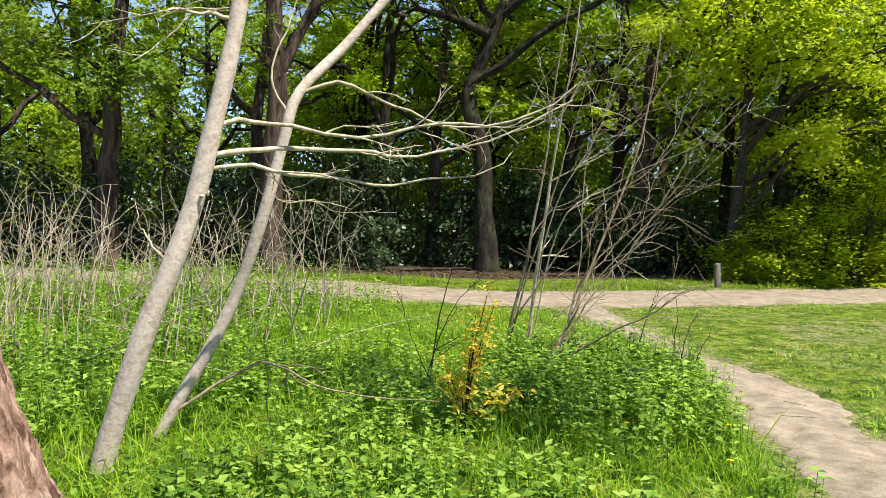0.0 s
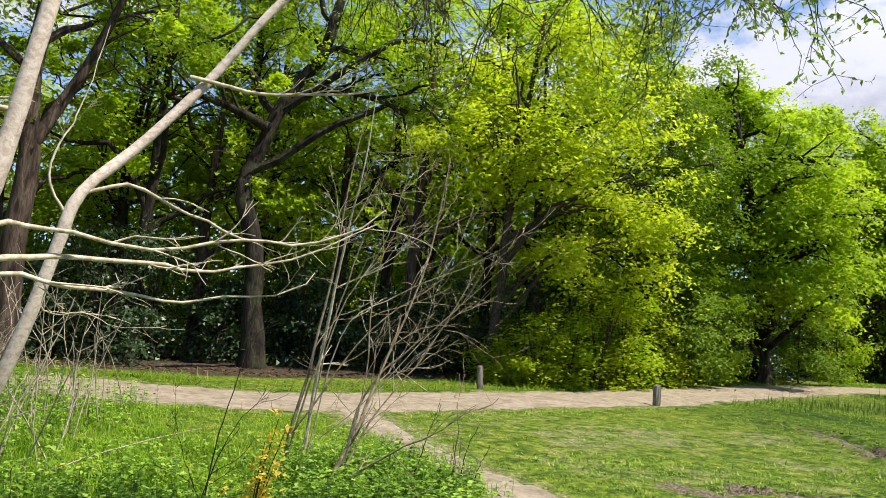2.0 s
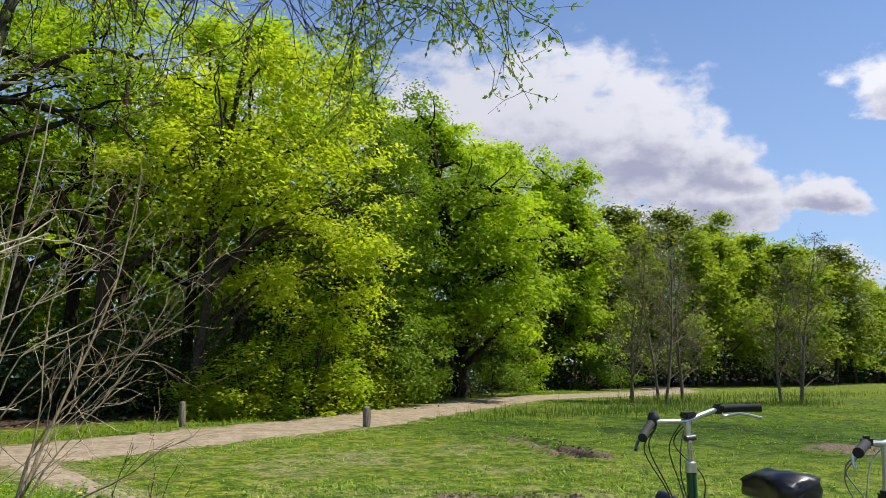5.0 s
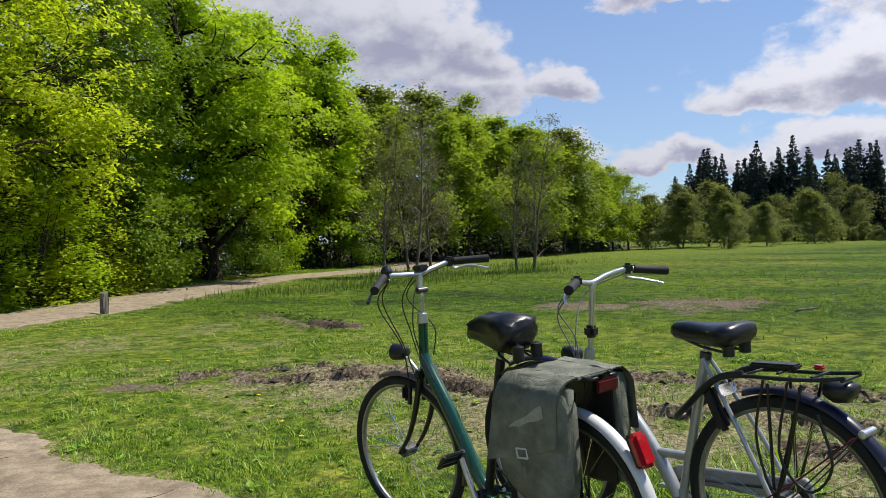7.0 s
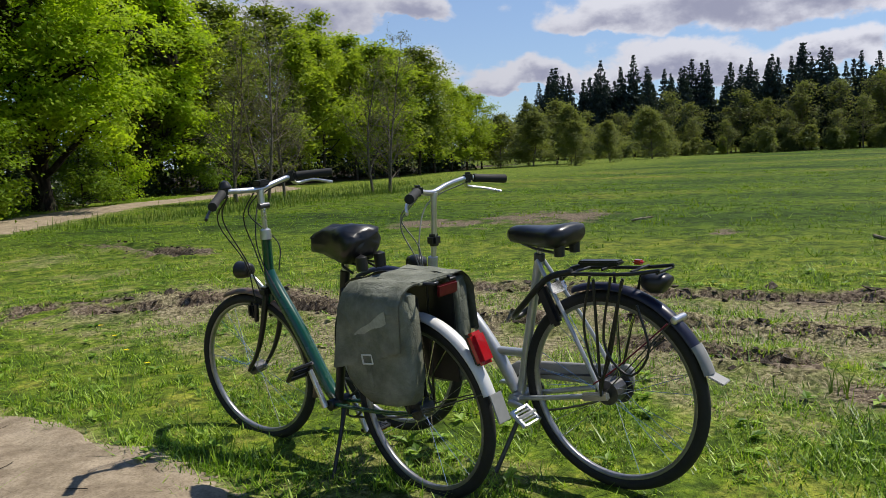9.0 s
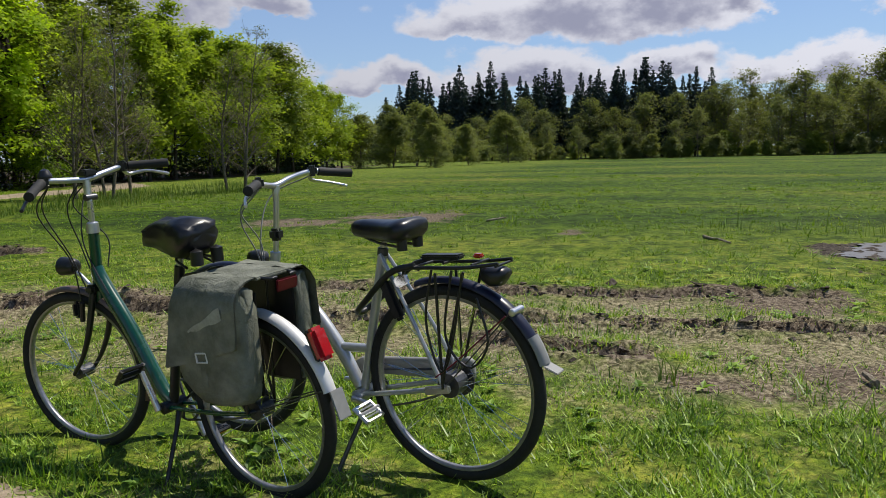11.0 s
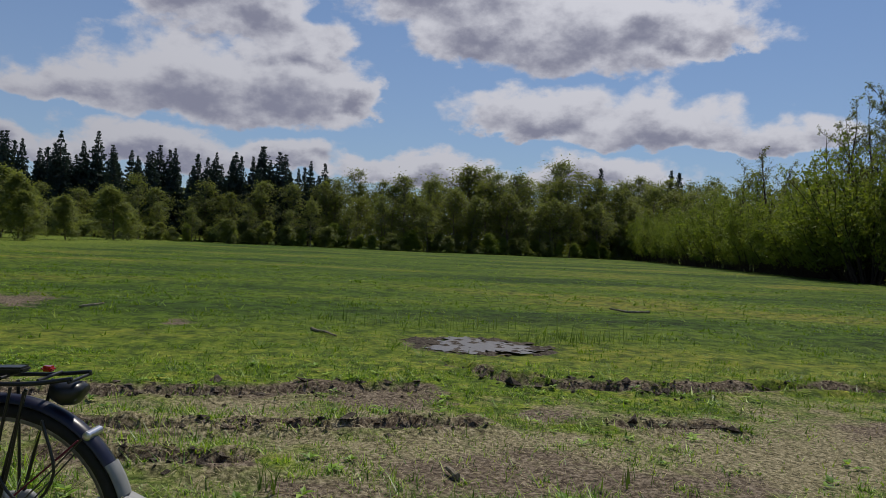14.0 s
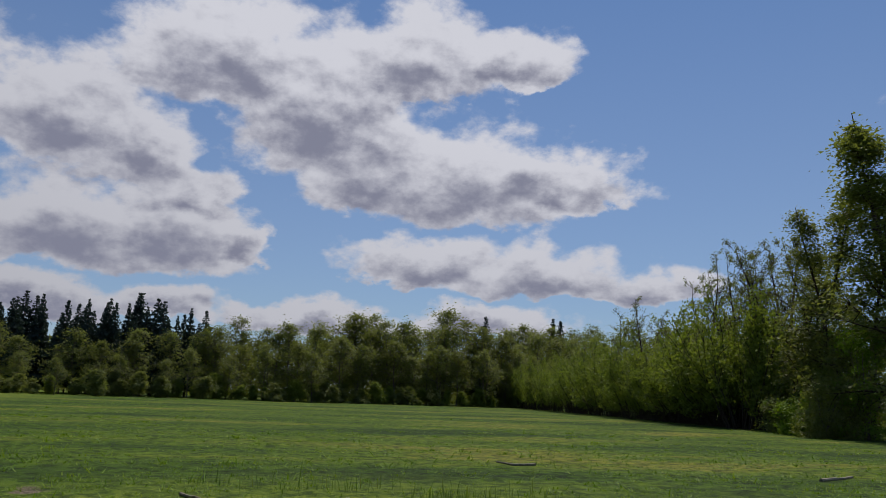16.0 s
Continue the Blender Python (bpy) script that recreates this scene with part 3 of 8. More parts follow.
def spruce(h, seed, width=0.2):
    """A conifer at the origin: straight trunk and whorls of drooping boughs, each a ragged fan of needle tufts."""
    r = np.random.default_rng(seed)
    ob = thing("spruce", pose(0, 0, 0), "dark green spruce with drooping tiers of needles at the wood's edge", "spruce", "spruces at the far wood's edge")
    g = Geo()
    tube(g, [(0, 0, -0.3), (0, 0, h * 0.5), (0, 0, h * 0.985)], [h * 0.014, h * 0.009, 0.03], 6)
    part("trunk", g, "bark_brown", ob)
    g, c, sz = Geo(), [], []
    z = h * 0.12
    while z < h * 0.985:
        f = 1 - z / h
        reach = h * width * min(1.0, 1.3 * f) * r.uniform(0.75, 1.2) + 0.12
        k = max(5, int(11 * f) + 3)
        a0 = r.uniform(0, 6.28)
        for j in range(k):
            a = a0 + 6.283 * j / k + r.normal() * 0.2
            L = reach * r.uniform(0.6, 1.12)
            m = max(4, int(L * 9))
            s = np.sqrt(r.uniform(0.01, 1, m))
            rr = L * s
            side = r.normal(size=m) * 0.16 * rr
            c.append(np.stack([np.cos(a) * rr - np.sin(a) * side, np.sin(a) * rr + np.cos(a) * side, z - 0.34 * rr + 0.20 * L * s ** 3 + r.normal(size=m) * 0.05], -1))
            sz.append(np.full(m, 0.15 + 0.12 * min(1, 2 * f)))
        z += h * 0.0165 * r.uniform(0.6, 1.5) + 0.03
    c, sz = np.concatenate(c), np.concatenate(sz)
    for q in np.unique(np.round(sz, 2)):
        leaves(g, c[np.round(sz, 2) == q], q * 1.25, r, 0.25, 2.0, 0.1, droop=0.5)
    part("crown", g, "needle", ob)
    return ob


def grown_tree(name, h, seed, bark, leaf, label, category, group, limbs=16, low=0.25, wide=0.24, rise=0.7, thick=0.012, per=16, size=0.13, spray=0.45, top=0.6, subs=5, bare=0.0, fine=0.012):
    """A tree at the origin: a stem that forks into rising limbs and branches, with flat sprays of young leaves along them and gaps between."""
    r = np.random.default_rng(seed)
    ob = thing(name, pose(0, 0, 0), label, category, group)
    g = Geo()
    t = wander((0, 0, -0.3), (r.normal() * 0.04, r.normal() * 0.04, 1), h * 0.97, 14, 0.06, r, 0.22)
    rad = h * thick * np.linspace(1, 0.1, 15) ** 0.9
    rad[0] *= 1.4
    tube(g, t, rad, 8, rough=0.05, r=r)
    spots = []
    for k in range(limbs):
        f = low + (0.98 - low) * (k + r.uniform(0, 1)) / limbs
        i = min(13, max(1, int(f * 14)))
        a = k * 2.4 + r.normal() * 0.4
        shape = math.sin(math.pi * min(1, 0.28 + 0.72 * ((f - low) / (1 - low)) ** top)) + 0.12
        L = h * wide * shape * r.uniform(0.65, 1.25)
        b0 = max(rad[i] * 0.5, fine)
        p = wander(t[i] + (t[i + 1] - t[i]) * r.random(), (math.cos(a), math.sin(a), rise * r.uniform(0.5, 1.4)), L, 7, 0.16, r, 0.04)
        tube(g, p, np.linspace(b0, fine * 0.6, 8), 4, cap=False)
        spots.append(p[3:])
        for _ in range(subs):
            j = int(r.integers(2, 7))
            b = wander(p[j], unit(p[j] - p[j - 1]) + r.normal(size=3) * 0.75, L * r.uniform(0.3, 0.6), 4, 0.2, r, 0.03)
            tube(g, b, np.linspace(max(b0 * 0.4, fine * 0.7), fine * 0.4, 5), 3, cap=False)
            spots.append(b[1:])
    part("trunk", g, bark, ob, "dark trunk and branches showing between the leaves", smooth=True)
    c = np.concatenate(spots)
    c = c[r.random(len(c)) >= bare]
    n = len(c)
    sc = spray * r.uniform(0.5, 1.4, (n, 1, 1))
    off = r.normal(size=(n, per, 3)) * sc * np.array([1, 1, 0.55])
    off[..., 2] -= 0.12 * (off[..., 0] ** 2 + off[..., 1] ** 2) / spray
    g = Geo()
    out = unit(c - np.array([0, 0, h * 0.45])) * 0.35
    leaves(g, (c[:, None] + off).reshape(-1, 3), size, r, 0.5, out=np.repeat(out, per, 0))
    part("crown", g, leaf, ob)
    return ob


def set_out(kinds, places, seed, height, vary=0.12):
    """Puts plants of a few kinds, all built at the origin with the given height, at places (x, y, height), each turned and slightly stretched its own way."""
    r = np.random.default_rng(seed)
    used = set()
    for x, y, h in places:
        k = int(r.integers(len(kinds)))
        ob = kinds[k]
        q = h / height * r.uniform(1 - vary, 1 + vary * 0.8)
        w = q * r.uniform(0.88, 1.18)
        m = pose(x, y, float(gz(x, y)), 0, 0, r.uniform(0, 360)) @ Matrix.Diagonal((w, w, q, 1))
        if k in used:
            copy_thing(ob, m @ Matrix.Diagonal((*(1 / v for v in ob.scale), 1)))
        else:
            used.add(k)
            ob.matrix_world = m
    for k, ob in enumerate(kinds):
        if k not in used:
            for o in (*ob.children_recursive, ob):
                bpy.data.objects.remove(o)


# ---- ground ----
def seg_dist(x, y, pts):
    """Distance from points to a polyline."""
    d = np.full(np.shape(x), 1e9)
    for (ax, ay), (bx, by) in zip(pts[:-1], pts[1:]):
        vx, vy = bx - ax, by - ay
        t = np.clip(((x - ax) * vx + (y - ay) * vy) / (vx * vx + vy * vy), 0, 1)
        d = np.minimum(d, np.hypot(x - ax - t * vx, y - ay - t * vy))
    return d


def wave(x, y, s, k=0):
    """Cheap smooth noise, about -1 to 1."""
    x, y = np.asarray(x, float) * s + 3.1 * k, np.asarray(y, float) * s - 1.7 * k
    return (np.sin(1.0 * x + 1.7 * np.sin(0.7 * y + k)) * np.cos(1.1 * y + 1.3 * np.sin(0.9 * x)) + 0.6 * np.sin(2.3 * x - 1.9 * y + 2 * np.sin(1.3 * y)) * np.cos(2.1 * y + 0.8 * x)) / 1.4


PATH_LINE = [(-60, 9), (-30, 12.5), (-12, 13.6), (-6, 13.4), (-2.6, 13.0), (0.3, 12.4), (2.5, 13.3), (5.2, 14.8), (8.2, 16.5), (11.5, 18.9), (15.0, 21.6), (18.6, 23.5), (23.3, 24.4), (26.5, 25.2), (29.8, 27.0), (32.6, 30.6), (33.8, 33.6)]
FOOT_LINE = [(1.6, 11.6), (2.0, 9.3), (2.3, 7.6), (2.72, 6.0), (2.72, 4.6), (2.8, 3.4), (2.72, 2.3), (2.2, 0.6), (1.6, -3.0), (1.0, -9.0)]
RUTS = [
    ([(6.35, 1.8), (6.3, 1.17), (6.42, 0.6), (6.36, 0.0), (6.46, -0.42), (6.55, -0.85)], 0.08, 0.075),
    ([(5.75, 1.6), (5.68, 1.2), (5.58, 0.6)], 0.10, 0.05),
    ([(9.1, -1.2), (8.3, -1.7), (8.06, -2.5), (8.1, -3.1), (8.45, -4.4), (8.3, -5.9), (8.6, -8.0)], 0.13, 0.055),
    ([(6.75, -2.0), (6.67, -2.7)], 0.10, 0.05),
    ([(5.2, 6.15), (5.5, 5.7), (6.0, 5.3), (6.1, 4.6), (5.95, 3.9), (5.9, 3.2), (6.1, 2.4)], 0.13, 0.07),
    ([(5.0, 6.9), (5.75, 6.3), (6.1, 5.7), (6.5, 5.0)], 0.10, 0.055),
    ([(9.3, 12.4), (9.2, 11.2), (8.8, 9.5), (8.5, 8.7)], 0.18, 0.08),
    ([(7.0, 4.2), (7.4, 2.6), (7.6, 1.0), (7.9, -0.6)], 0.15, 0.04),
]
PATCHES = [(5.5, -0.9, 0.55, 1.0), (5.25, -1.9, 0.4, 0.8), (5.1, 0.0, 0.3, 0.5), (14.5, 5.8, 2.1, 1.7), (13.2, 7.4, 1.1, 1.2), (6.6, -4.2, 0.5, 1.0),
           (7.4, -0.3, 0.5, 0.7), (10.7, -1.0, 0.6, 0.5), (4.5, 6.8, 0.4, 0.5), (7.0, -1.6, 0.35, 0.5), (12.4, 2.2, 0.5, 0.35)]
PUDDLE = (10.95, -1.68)


def gz(x, y):
    """Height of the ground."""
    x, y = np.asarray(x, float), np.asarray(y, float)
    d = np.hypot(x - 1.2, y)
    z = 0.02 * wave(x, y, 0.9, 1) + 0.012 * wave(x, y, 3.1, 2) + 0.05 * np.clip((d - 12) / 30, 0, 1) * wave(x, y, 0.21, 3)
    calm = np.clip(np.hypot(x - 3.6, y - 1.7) / 2.0, 0.2, 1)
    z = z * calm
    for pts, w, dep in RUTS:
        s = seg_dist(x + 0.07 * wave(x, y, 5.0, 4) + 0.03 * wave(x, y, 15.0, 6), y + 0.06 * wave(x, y, 4.3, 5) + 0.03 * wave(x, y, 13.0, 2), pts)
        z = z - 1.9 * dep * np.exp(-(s / w) ** 6) + 0.6 * dep * np.exp(-((s - 1.9 * w) / (0.8 * w)) ** 2) * (1 + 0.6 * wave(x, y, 7.0, 3))
    p = np.hypot((x - PUDDLE[0]) / 0.85, (y - PUDDLE[1]) / 0.9)
    z = z - 0.07 * np.exp(-p ** 4)
    z = z - 0.05 * np.exp(-((x - 3.6) ** 2 + (y - 2.15) ** 2) / 0.5)
    z = z + 0.05 * np.clip((1.9 - x) / 2, 0, 1) * np.clip((y - 1.5) / 2, 0, 1) * np.clip((11 - y) / 2, 0, 1)
    return z


def cover(x, y):
    """How muddy, worn and littered the ground is."""
    mud = np.zeros(np.shape(x))
    for pts, w, dep in RUTS:
        mud = np.maximum(mud, 0.85 * np.exp(-(seg_dist(x, y, pts) / (2.2 * w)) ** 2))
    for px, py, a, b in PATCHES:
        mud = np.maximum(mud, 0.68 * np.exp(-(((x - px) / a) ** 2 + ((y - py) / b) ** 2) ** 1.5))
    mud = np.maximum(mud, 0.8 * np.exp(-np.hypot((x - PUDDLE[0]) / 0.64, (y - PUDDLE[1]) / 0.66) ** 4))
    mud = mud + 0.22 * wave(x, y, 2.6, 3) * (mud > 0.12) + 0.14 * wave(x, y, 6.1, 1) * (mud > 0.12)
    worn = np.clip(1.15 - np.abs(x - 6.1) / 2.4, 0, 1) * np.clip((7.5 - y) / 2, 0, 1) * (0.68 + 0.32 * wave(x, y, 1.7, 6) + 0.18 * wave(x, y, 4.7, 2))
    worn = np.maximum(worn, 0.6 * np.exp(-(seg_dist(x, y, FOOT_LINE) / 0.7) ** 2))
    worn = np.maximum(worn, 0.5 * np.exp(-(seg_dist(x, y, PATH_LINE) / 2.0) ** 4))
    worn = np.maximum(worn, 0.45 * np.exp(-(np.hypot(x - 3.4, y - 1.7) / 0.8) ** 2))
    worn = np.maximum(worn, (0.33 + 0.18 * wave(x, y, 1.3, 4)) * np.exp(-(np.hypot((x - 5.8) / 4.2, (y - 9.2) / 4.2)) ** 4))
    line = np.interp(x, [-60, -8, 0, 5, 10, 16, 24, 40, 70], [13, 15.5, 15.9, 18.4, 20.6, 25.5, 29, 29.5, 36])
    litter = np.clip((y - line) / 1.2, 0, 1) * np.clip((90 - x) / 10, 0, 1)
    return mud, worn, litter


def build_ground():
    def axis(lo, hi, step):
        core = np.arange(lo, hi, step)
        out = [step]
        while sum(out) < 2600:
            out.append(out[-1] * 1.18)
        far = np.cumsum(out)
        return np.concatenate([lo - far[::-1], core, core[-1] + far])

    xs = np.concatenate([axis(-4.0, 5.0, 0.14)[:-52], np.arange(5.05, 9.2, 0.05), axis(9.3, 15.0, 0.15)[52:]])
    xs = np.unique(np.round(xs, 4))
    ys = axis(-7.0, 17.0, 0.085)
    gx, gy = np.meshgrid(xs, ys)
    h = gz(gx, gy)
    h = np.where(np.hypot(gx, gy) > 300, 0, h)
    nx, ny = len(xs), len(ys)
    i = (np.arange(ny - 1)[:, None] * nx + np.arange(nx - 1)[None, :]).ravel()
    g = Geo().add(np.stack([gx, gy, h], -1).reshape(-1, 3), np.stack([i, i + 1, i + nx + 1, i + nx], -1))
    ob = part("ground", g, "turf", smooth=True)
    for key, val in zip(("mud", "wear", "litter"), cover(gx, gy)):
        at = ob.data.attributes.new(key, "FLOAT", "POINT")
        at.data.foreach_set("value", val.ravel().astype(np.float32))
    lush = np.clip((gx - 8.0 + 1.2 * wave(gx, gy, 0.4, 2) + 0.25 * np.abs(gy)) / 7.0, 0, 1) * np.clip((22 - gy) / 8, 0, 1)
    at = ob.data.attributes.new("lush", "FLOAT", "POINT")
    at.data.foreach_set("value", lush.ravel().astype(np.float32))
    tagged(ob, "rough meadow turf with muddy ruts and worn patches", "ground", kind="structure")


build_ground()


def ribbon(name, line, half, label, lift=0.02, step=0.25, across=12, mat="sand", vary=0.25):
    """A trodden strip that lies on the ground, with uneven edges dipping under the turf."""
    ln = [math.hypot(b[0] - a[0], b[1] - a[1]) for a, b in zip(line[:-1], line[1:])]
    c = smooth_path([(a, b, 0) for a, b in line], int(sum(ln) / step))[:, :2]
    t = unit(np.gradient(c, axis=0))
    nrm = np.stack([-t[:, 1], t[:, 0]], -1)
    s = np.arange(len(c)) * step
    hw = np.interp(np.linspace(0, 1, len(c)), np.linspace(0, 1, len(half)), half)
    left = hw * (1 + vary * wave(s, s * 0, 1.1, 1) + vary * 0.6 * wave(s, s * 0, 4.0, 3))
    right = hw * (1 + vary * wave(s, s * 0, 1.3, 5) + vary * 0.6 * wave(s, s * 0, 3.7, 7))
    u = np.linspace(-1, 1, across)
    off = np.where(u[None] > 0, u[None] * left[:, None], u[None] * right[:, None])
    p = c[:, None] + nrm[:, None] * off[..., None]
    z = gz(p[..., 0], p[..., 1]) + lift * (1 - np.abs(u[None]) ** 6 * 1.9) - 0.012 * np.exp(-((np.abs(u[None]) - 0.45) / 0.18) ** 2)
    z = z - 0.035 * np.abs(u[None]) ** 2 * np.clip(wave(p[..., 0], p[..., 1], 5.0, 3) + 0.7 * wave(p[..., 0], p[..., 1], 13.0, 5), -0.2, 1)
    v = np.concatenate([p, z[..., None]], -1).reshape(-1, 3)
    n, k = len(c), across
    i = (np.arange(n - 1)[:, None] * k + np.arange(k - 1)[None]).ravel()
    ob = part(name, Geo().add(v, np.stack([i, i + k, i + k + 1, i + 1], -1)), mat, smooth=True)
    return tagged(ob, label, "path", kind="structure")


ribbon("path", PATH_LINE, [1.35] * 20, "pale sandy forest track between grass verges", 0.03, 0.3, 16, vary=0.09)
ribbon("footpath", FOOT_LINE, [0.3, 0.22, 0.25, 0.40, 0.40, 0.46, 0.48, 0.48, 0.48, 0.48], "narrow trodden sandy footpath through the grass", 0.02, 0.07, 22, vary=0.17)


def build_puddle():
    a = np.linspace(0, 2 * np.pi, 120, endpoint=False)
    rad = 0.95 + 0.2 * np.sin(3 * a + 1) + 0.12 * np.sin(7 * a) + 0.10 * np.sin(13 * a + 2) + 0.10 * np.sin(29 * a) + 0.07 * np.sin(41 * a + 1)
    z = float(gz(*PUDDLE)) + 0.05
    v = np.stack([PUDDLE[0] + 0.70 * rad * np.cos(a), PUDDLE[1] + 0.70 * rad * np.sin(a), np.full(120, z)], -1)
    v = np.vstack([v, [(PUDDLE[0], PUDDLE[1], z)]])
    k = np.arange(120)
    ob = part("water", Geo().add(v, np.stack([k, (k + 1) % 120, np.full(120, 120)], -1)), "water")
    tagged(ob, "shallow muddy puddle in the meadow reflecting the sky", "puddle", kind="structure")


build_puddle()

# ---- the wood behind the track ----
tree("tree", [(-4.9, 16.0, 0), (-4.92, 16.0, 2.2), (-4.85, 16.05, 4.5), (-4.9, 16.0, 6.5), (-4.7, 16.2, 9.5)], 0.27, 0.12,
     [(-5.6, 16.5, 8.8, 1.7), (-4.2, 16.6, 9.8, 1.7), (-6.5, 16.0, 7.0, 1.4), (-3.2, 17.0, 7.6, 1.5), (-5.2, 17.5, 11.0, 1.8), (-2.6, 16.6, 9.5, 1.4), (-6.0, 15.6, 5.4, 1.0)],
     "bark_brown", "leaf_mid", "tall dark forked woodland tree with fresh green leaves", seed=11, clusters=280, per=60, size=0.056, fork=[[(-4.85, 16.05, 4.3), (-4.45, 16.15, 5.1), (-3.9, 16.3, 6.4), (-3.2, 16.5, 8.6)]], group="trees of the wood")
tree("tree", [(-7.9, 14.6, 0), (-7.9, 14.6, 1.6), (-7.8, 14.6, 3.5), (-7.7, 14.8, 6), (-7.5, 15, 8.5)], 0.24, 0.1,
     [(-8.5, 14.2, 4.3, 1.1), (-7.2, 14.2, 4.2, 1.0), (-9.2, 15, 5.5, 1.3), (-6.6, 14.6, 6.6, 1.3), (-8.2, 15.2, 8.2, 1.8), (-6.9, 15.6, 9.6, 1.6), (-9.8, 14.0, 7.4, 1.3), (-10.2, 13.6, 4.4, 1.1)],
     "bark_brown", "leaf_mid", "brown-barked woodland tree under low green boughs", seed=12, clusters=380, per=60, size=0.056, group="trees of the wood")
tree("tree", [(-0.43, 18.9, 0), (-0.55, 18.9, 1.6), (-0.66, 18.88, 3.05), (-1.0, 18.95, 4.2), (-0.85, 19.1, 4.9), (-0.14, 19.2, 6.8), (0.56, 19.2, 7.7), (1.0, 19.3, 9.6)], 0.25, 0.12,
     [(-1.6, 19.6, 7.4, 1.4), (0.2, 19.8, 8.6, 1.5), (1.8, 19.4, 8.0, 1.2), (2.6, 19.0, 6.9, 1.1), (-0.6, 20.2, 10.2, 1.8), (1.6, 20.2, 10.4, 1.6), (3.4, 19.3, 8.6, 1.2)],
     "bark_oak_shaded", "leaf_oak", "crooked old oak with a bent dark trunk and thin spring leaves", "oak", seed=13, clusters=200, per=60, size=0.056, limb_r=0.12, group="trees of the wood",
     fork=[[(-0.14, 19.2, 6.6), (0.6, 19.1, 6.9), (1.6, 18.9, 6.9), (2.8, 18.7, 6.5)], [(-0.5, 19.0, 5.8), (-1.4, 19.0, 6.2), (-2.4, 19.1, 6.5)]])
tree("tree", [(5.37, 18.97, 0), (5.4, 18.95, 1.2), (5.56, 18.92, 2.75), (5.6, 18.9, 4.6), (5.9, 18.8, 7), (6.2, 18.7, 9.5)], 0.15, 0.05,
     [(5.2, 19.0, 6.2, 1.3), (6.3, 18.7, 7.1, 1.5), (7.7, 18.2, 6.8, 1.6), (6.9, 18.5, 5.0, 1.5), (8.4, 18.0, 5.0, 1.5), (8.9, 17.8, 3.7, 1.3), (7.8, 18.2, 3.4, 1.3), (7.4, 18.3, 9.0, 1.1), (4.8, 19.1, 8.2, 1.2), (6.8, 18.6, 3.2, 1.0), (4.9, 18.0, 5.6, 1.0), (6.1, 17.7, 5.5, 1.1), (3.6, 18.6, 6.4, 0.9), (6.2, 18.8, 9.0, 1.0)],
     "bark_dark_twig", "leaf_fresh", "slender maple with bright yellow-green spring leaves", "maple", seed=14, clusters=500, per=60, size=0.064, hollow=0.82, group="trees of the wood", limb_r=0.06,
     fork=[[(5.6, 18.9, 3.0), (6.0, 18.3, 3.7), (6.9, 17.6, 4.6), (8.0, 17.0, 5.1)], [(5.6, 18.9, 4.4), (5.4, 18.4, 5.2), (5.5, 18.0, 6.4), (5.3, 17.8, 7.6)], [(5.58, 18.9, 3.6), (6.6, 18.0, 4.2), (7.6, 17.2, 4.3)]])
tree("tree", [(10.3, 21.0, 0), (10.35, 21, 2.5), (10.6, 20.8, 5), (10.9, 20.6, 8.6)], 0.2, 0.07,
     [(9.8, 20.4, 5.6, 1.4), (11.2, 20.8, 4.0, 1.4), (10.4, 20.2, 7.6, 1.5), (11.8, 20.4, 6.4, 1.4), (10.9, 20.2, 2.6, 1.2), (11.9, 20.2, 1.9, 1.1), (9.6, 20.3, 3.4, 1.1), (10.8, 20.8, 9.4, 1.3)],
     "bark_dark_twig", "leaf_mid", "woodland tree with dense mid-green foliage to the ground", seed=15, clusters=480, per=60, size=0.056, group="trees of the wood")
tree("tree", [(16.5, 24.9, 0), (16.4, 24.8, 1.6), (16.2, 24.4, 3.2), (15.3, 23.7, 5.0), (14.6, 23.5, 7.0), (14.2, 23.5, 9.6)], 0.3, 0.1,
     [(13.0, 24.6, 10.2, 1.0), (14.0, 24.1, 10.0, 1.0), (14.9, 23.6, 9.4, 0.9), (13.6, 23.8, 9.0, 1.2), (14.2, 23.5, 8.3, 1.4), (15.3, 22.8, 8.3, 1.4), (13.7, 23.7, 5.9, 1.4), (15.0, 23.0, 6.1, 1.6), (16.3, 22.1, 6.9, 1.4), (14.7, 23.2, 4.1, 1.6), (16.3, 22.1, 4.6, 1.6),
      (13.9, 23.6, 3.7, 1.2), (15.3, 22.8, 2.7, 1.2), (16.7, 21.8, 2.9, 1.1), (17.3, 21.4, 5.5, 1.2), (13.2, 24.0, 2.4, 1.1), (17.6, 24.0, 7.4, 1.3), (18.6, 24.6, 5.6, 1.3), (18.2, 24.4, 3.4, 1.2), (19.4, 25.8, 8.6, 1.3)],
     "bark_oak_shaded", "leaf_oak", "broad oak in fresh green leaf beside the track", "oak", seed=16, clusters=900, per=54, size=0.080, hollow=0.78, spread=0.42, limb_r=0.13, group="trees of the wood",
     fork=[[(15.6, 23.9, 4.6), (14.4, 22.6, 6.4), (13.9, 22.2, 7.4), (13.5, 22.2, 9.2)], [(14.2, 22.4, 6.8), (15.0, 21.6, 7.2), (16.2, 20.8, 6.9)], [(16.2, 24.4, 3.0), (16.0, 23.0, 4.0), (16.6, 21.6, 4.6)]])
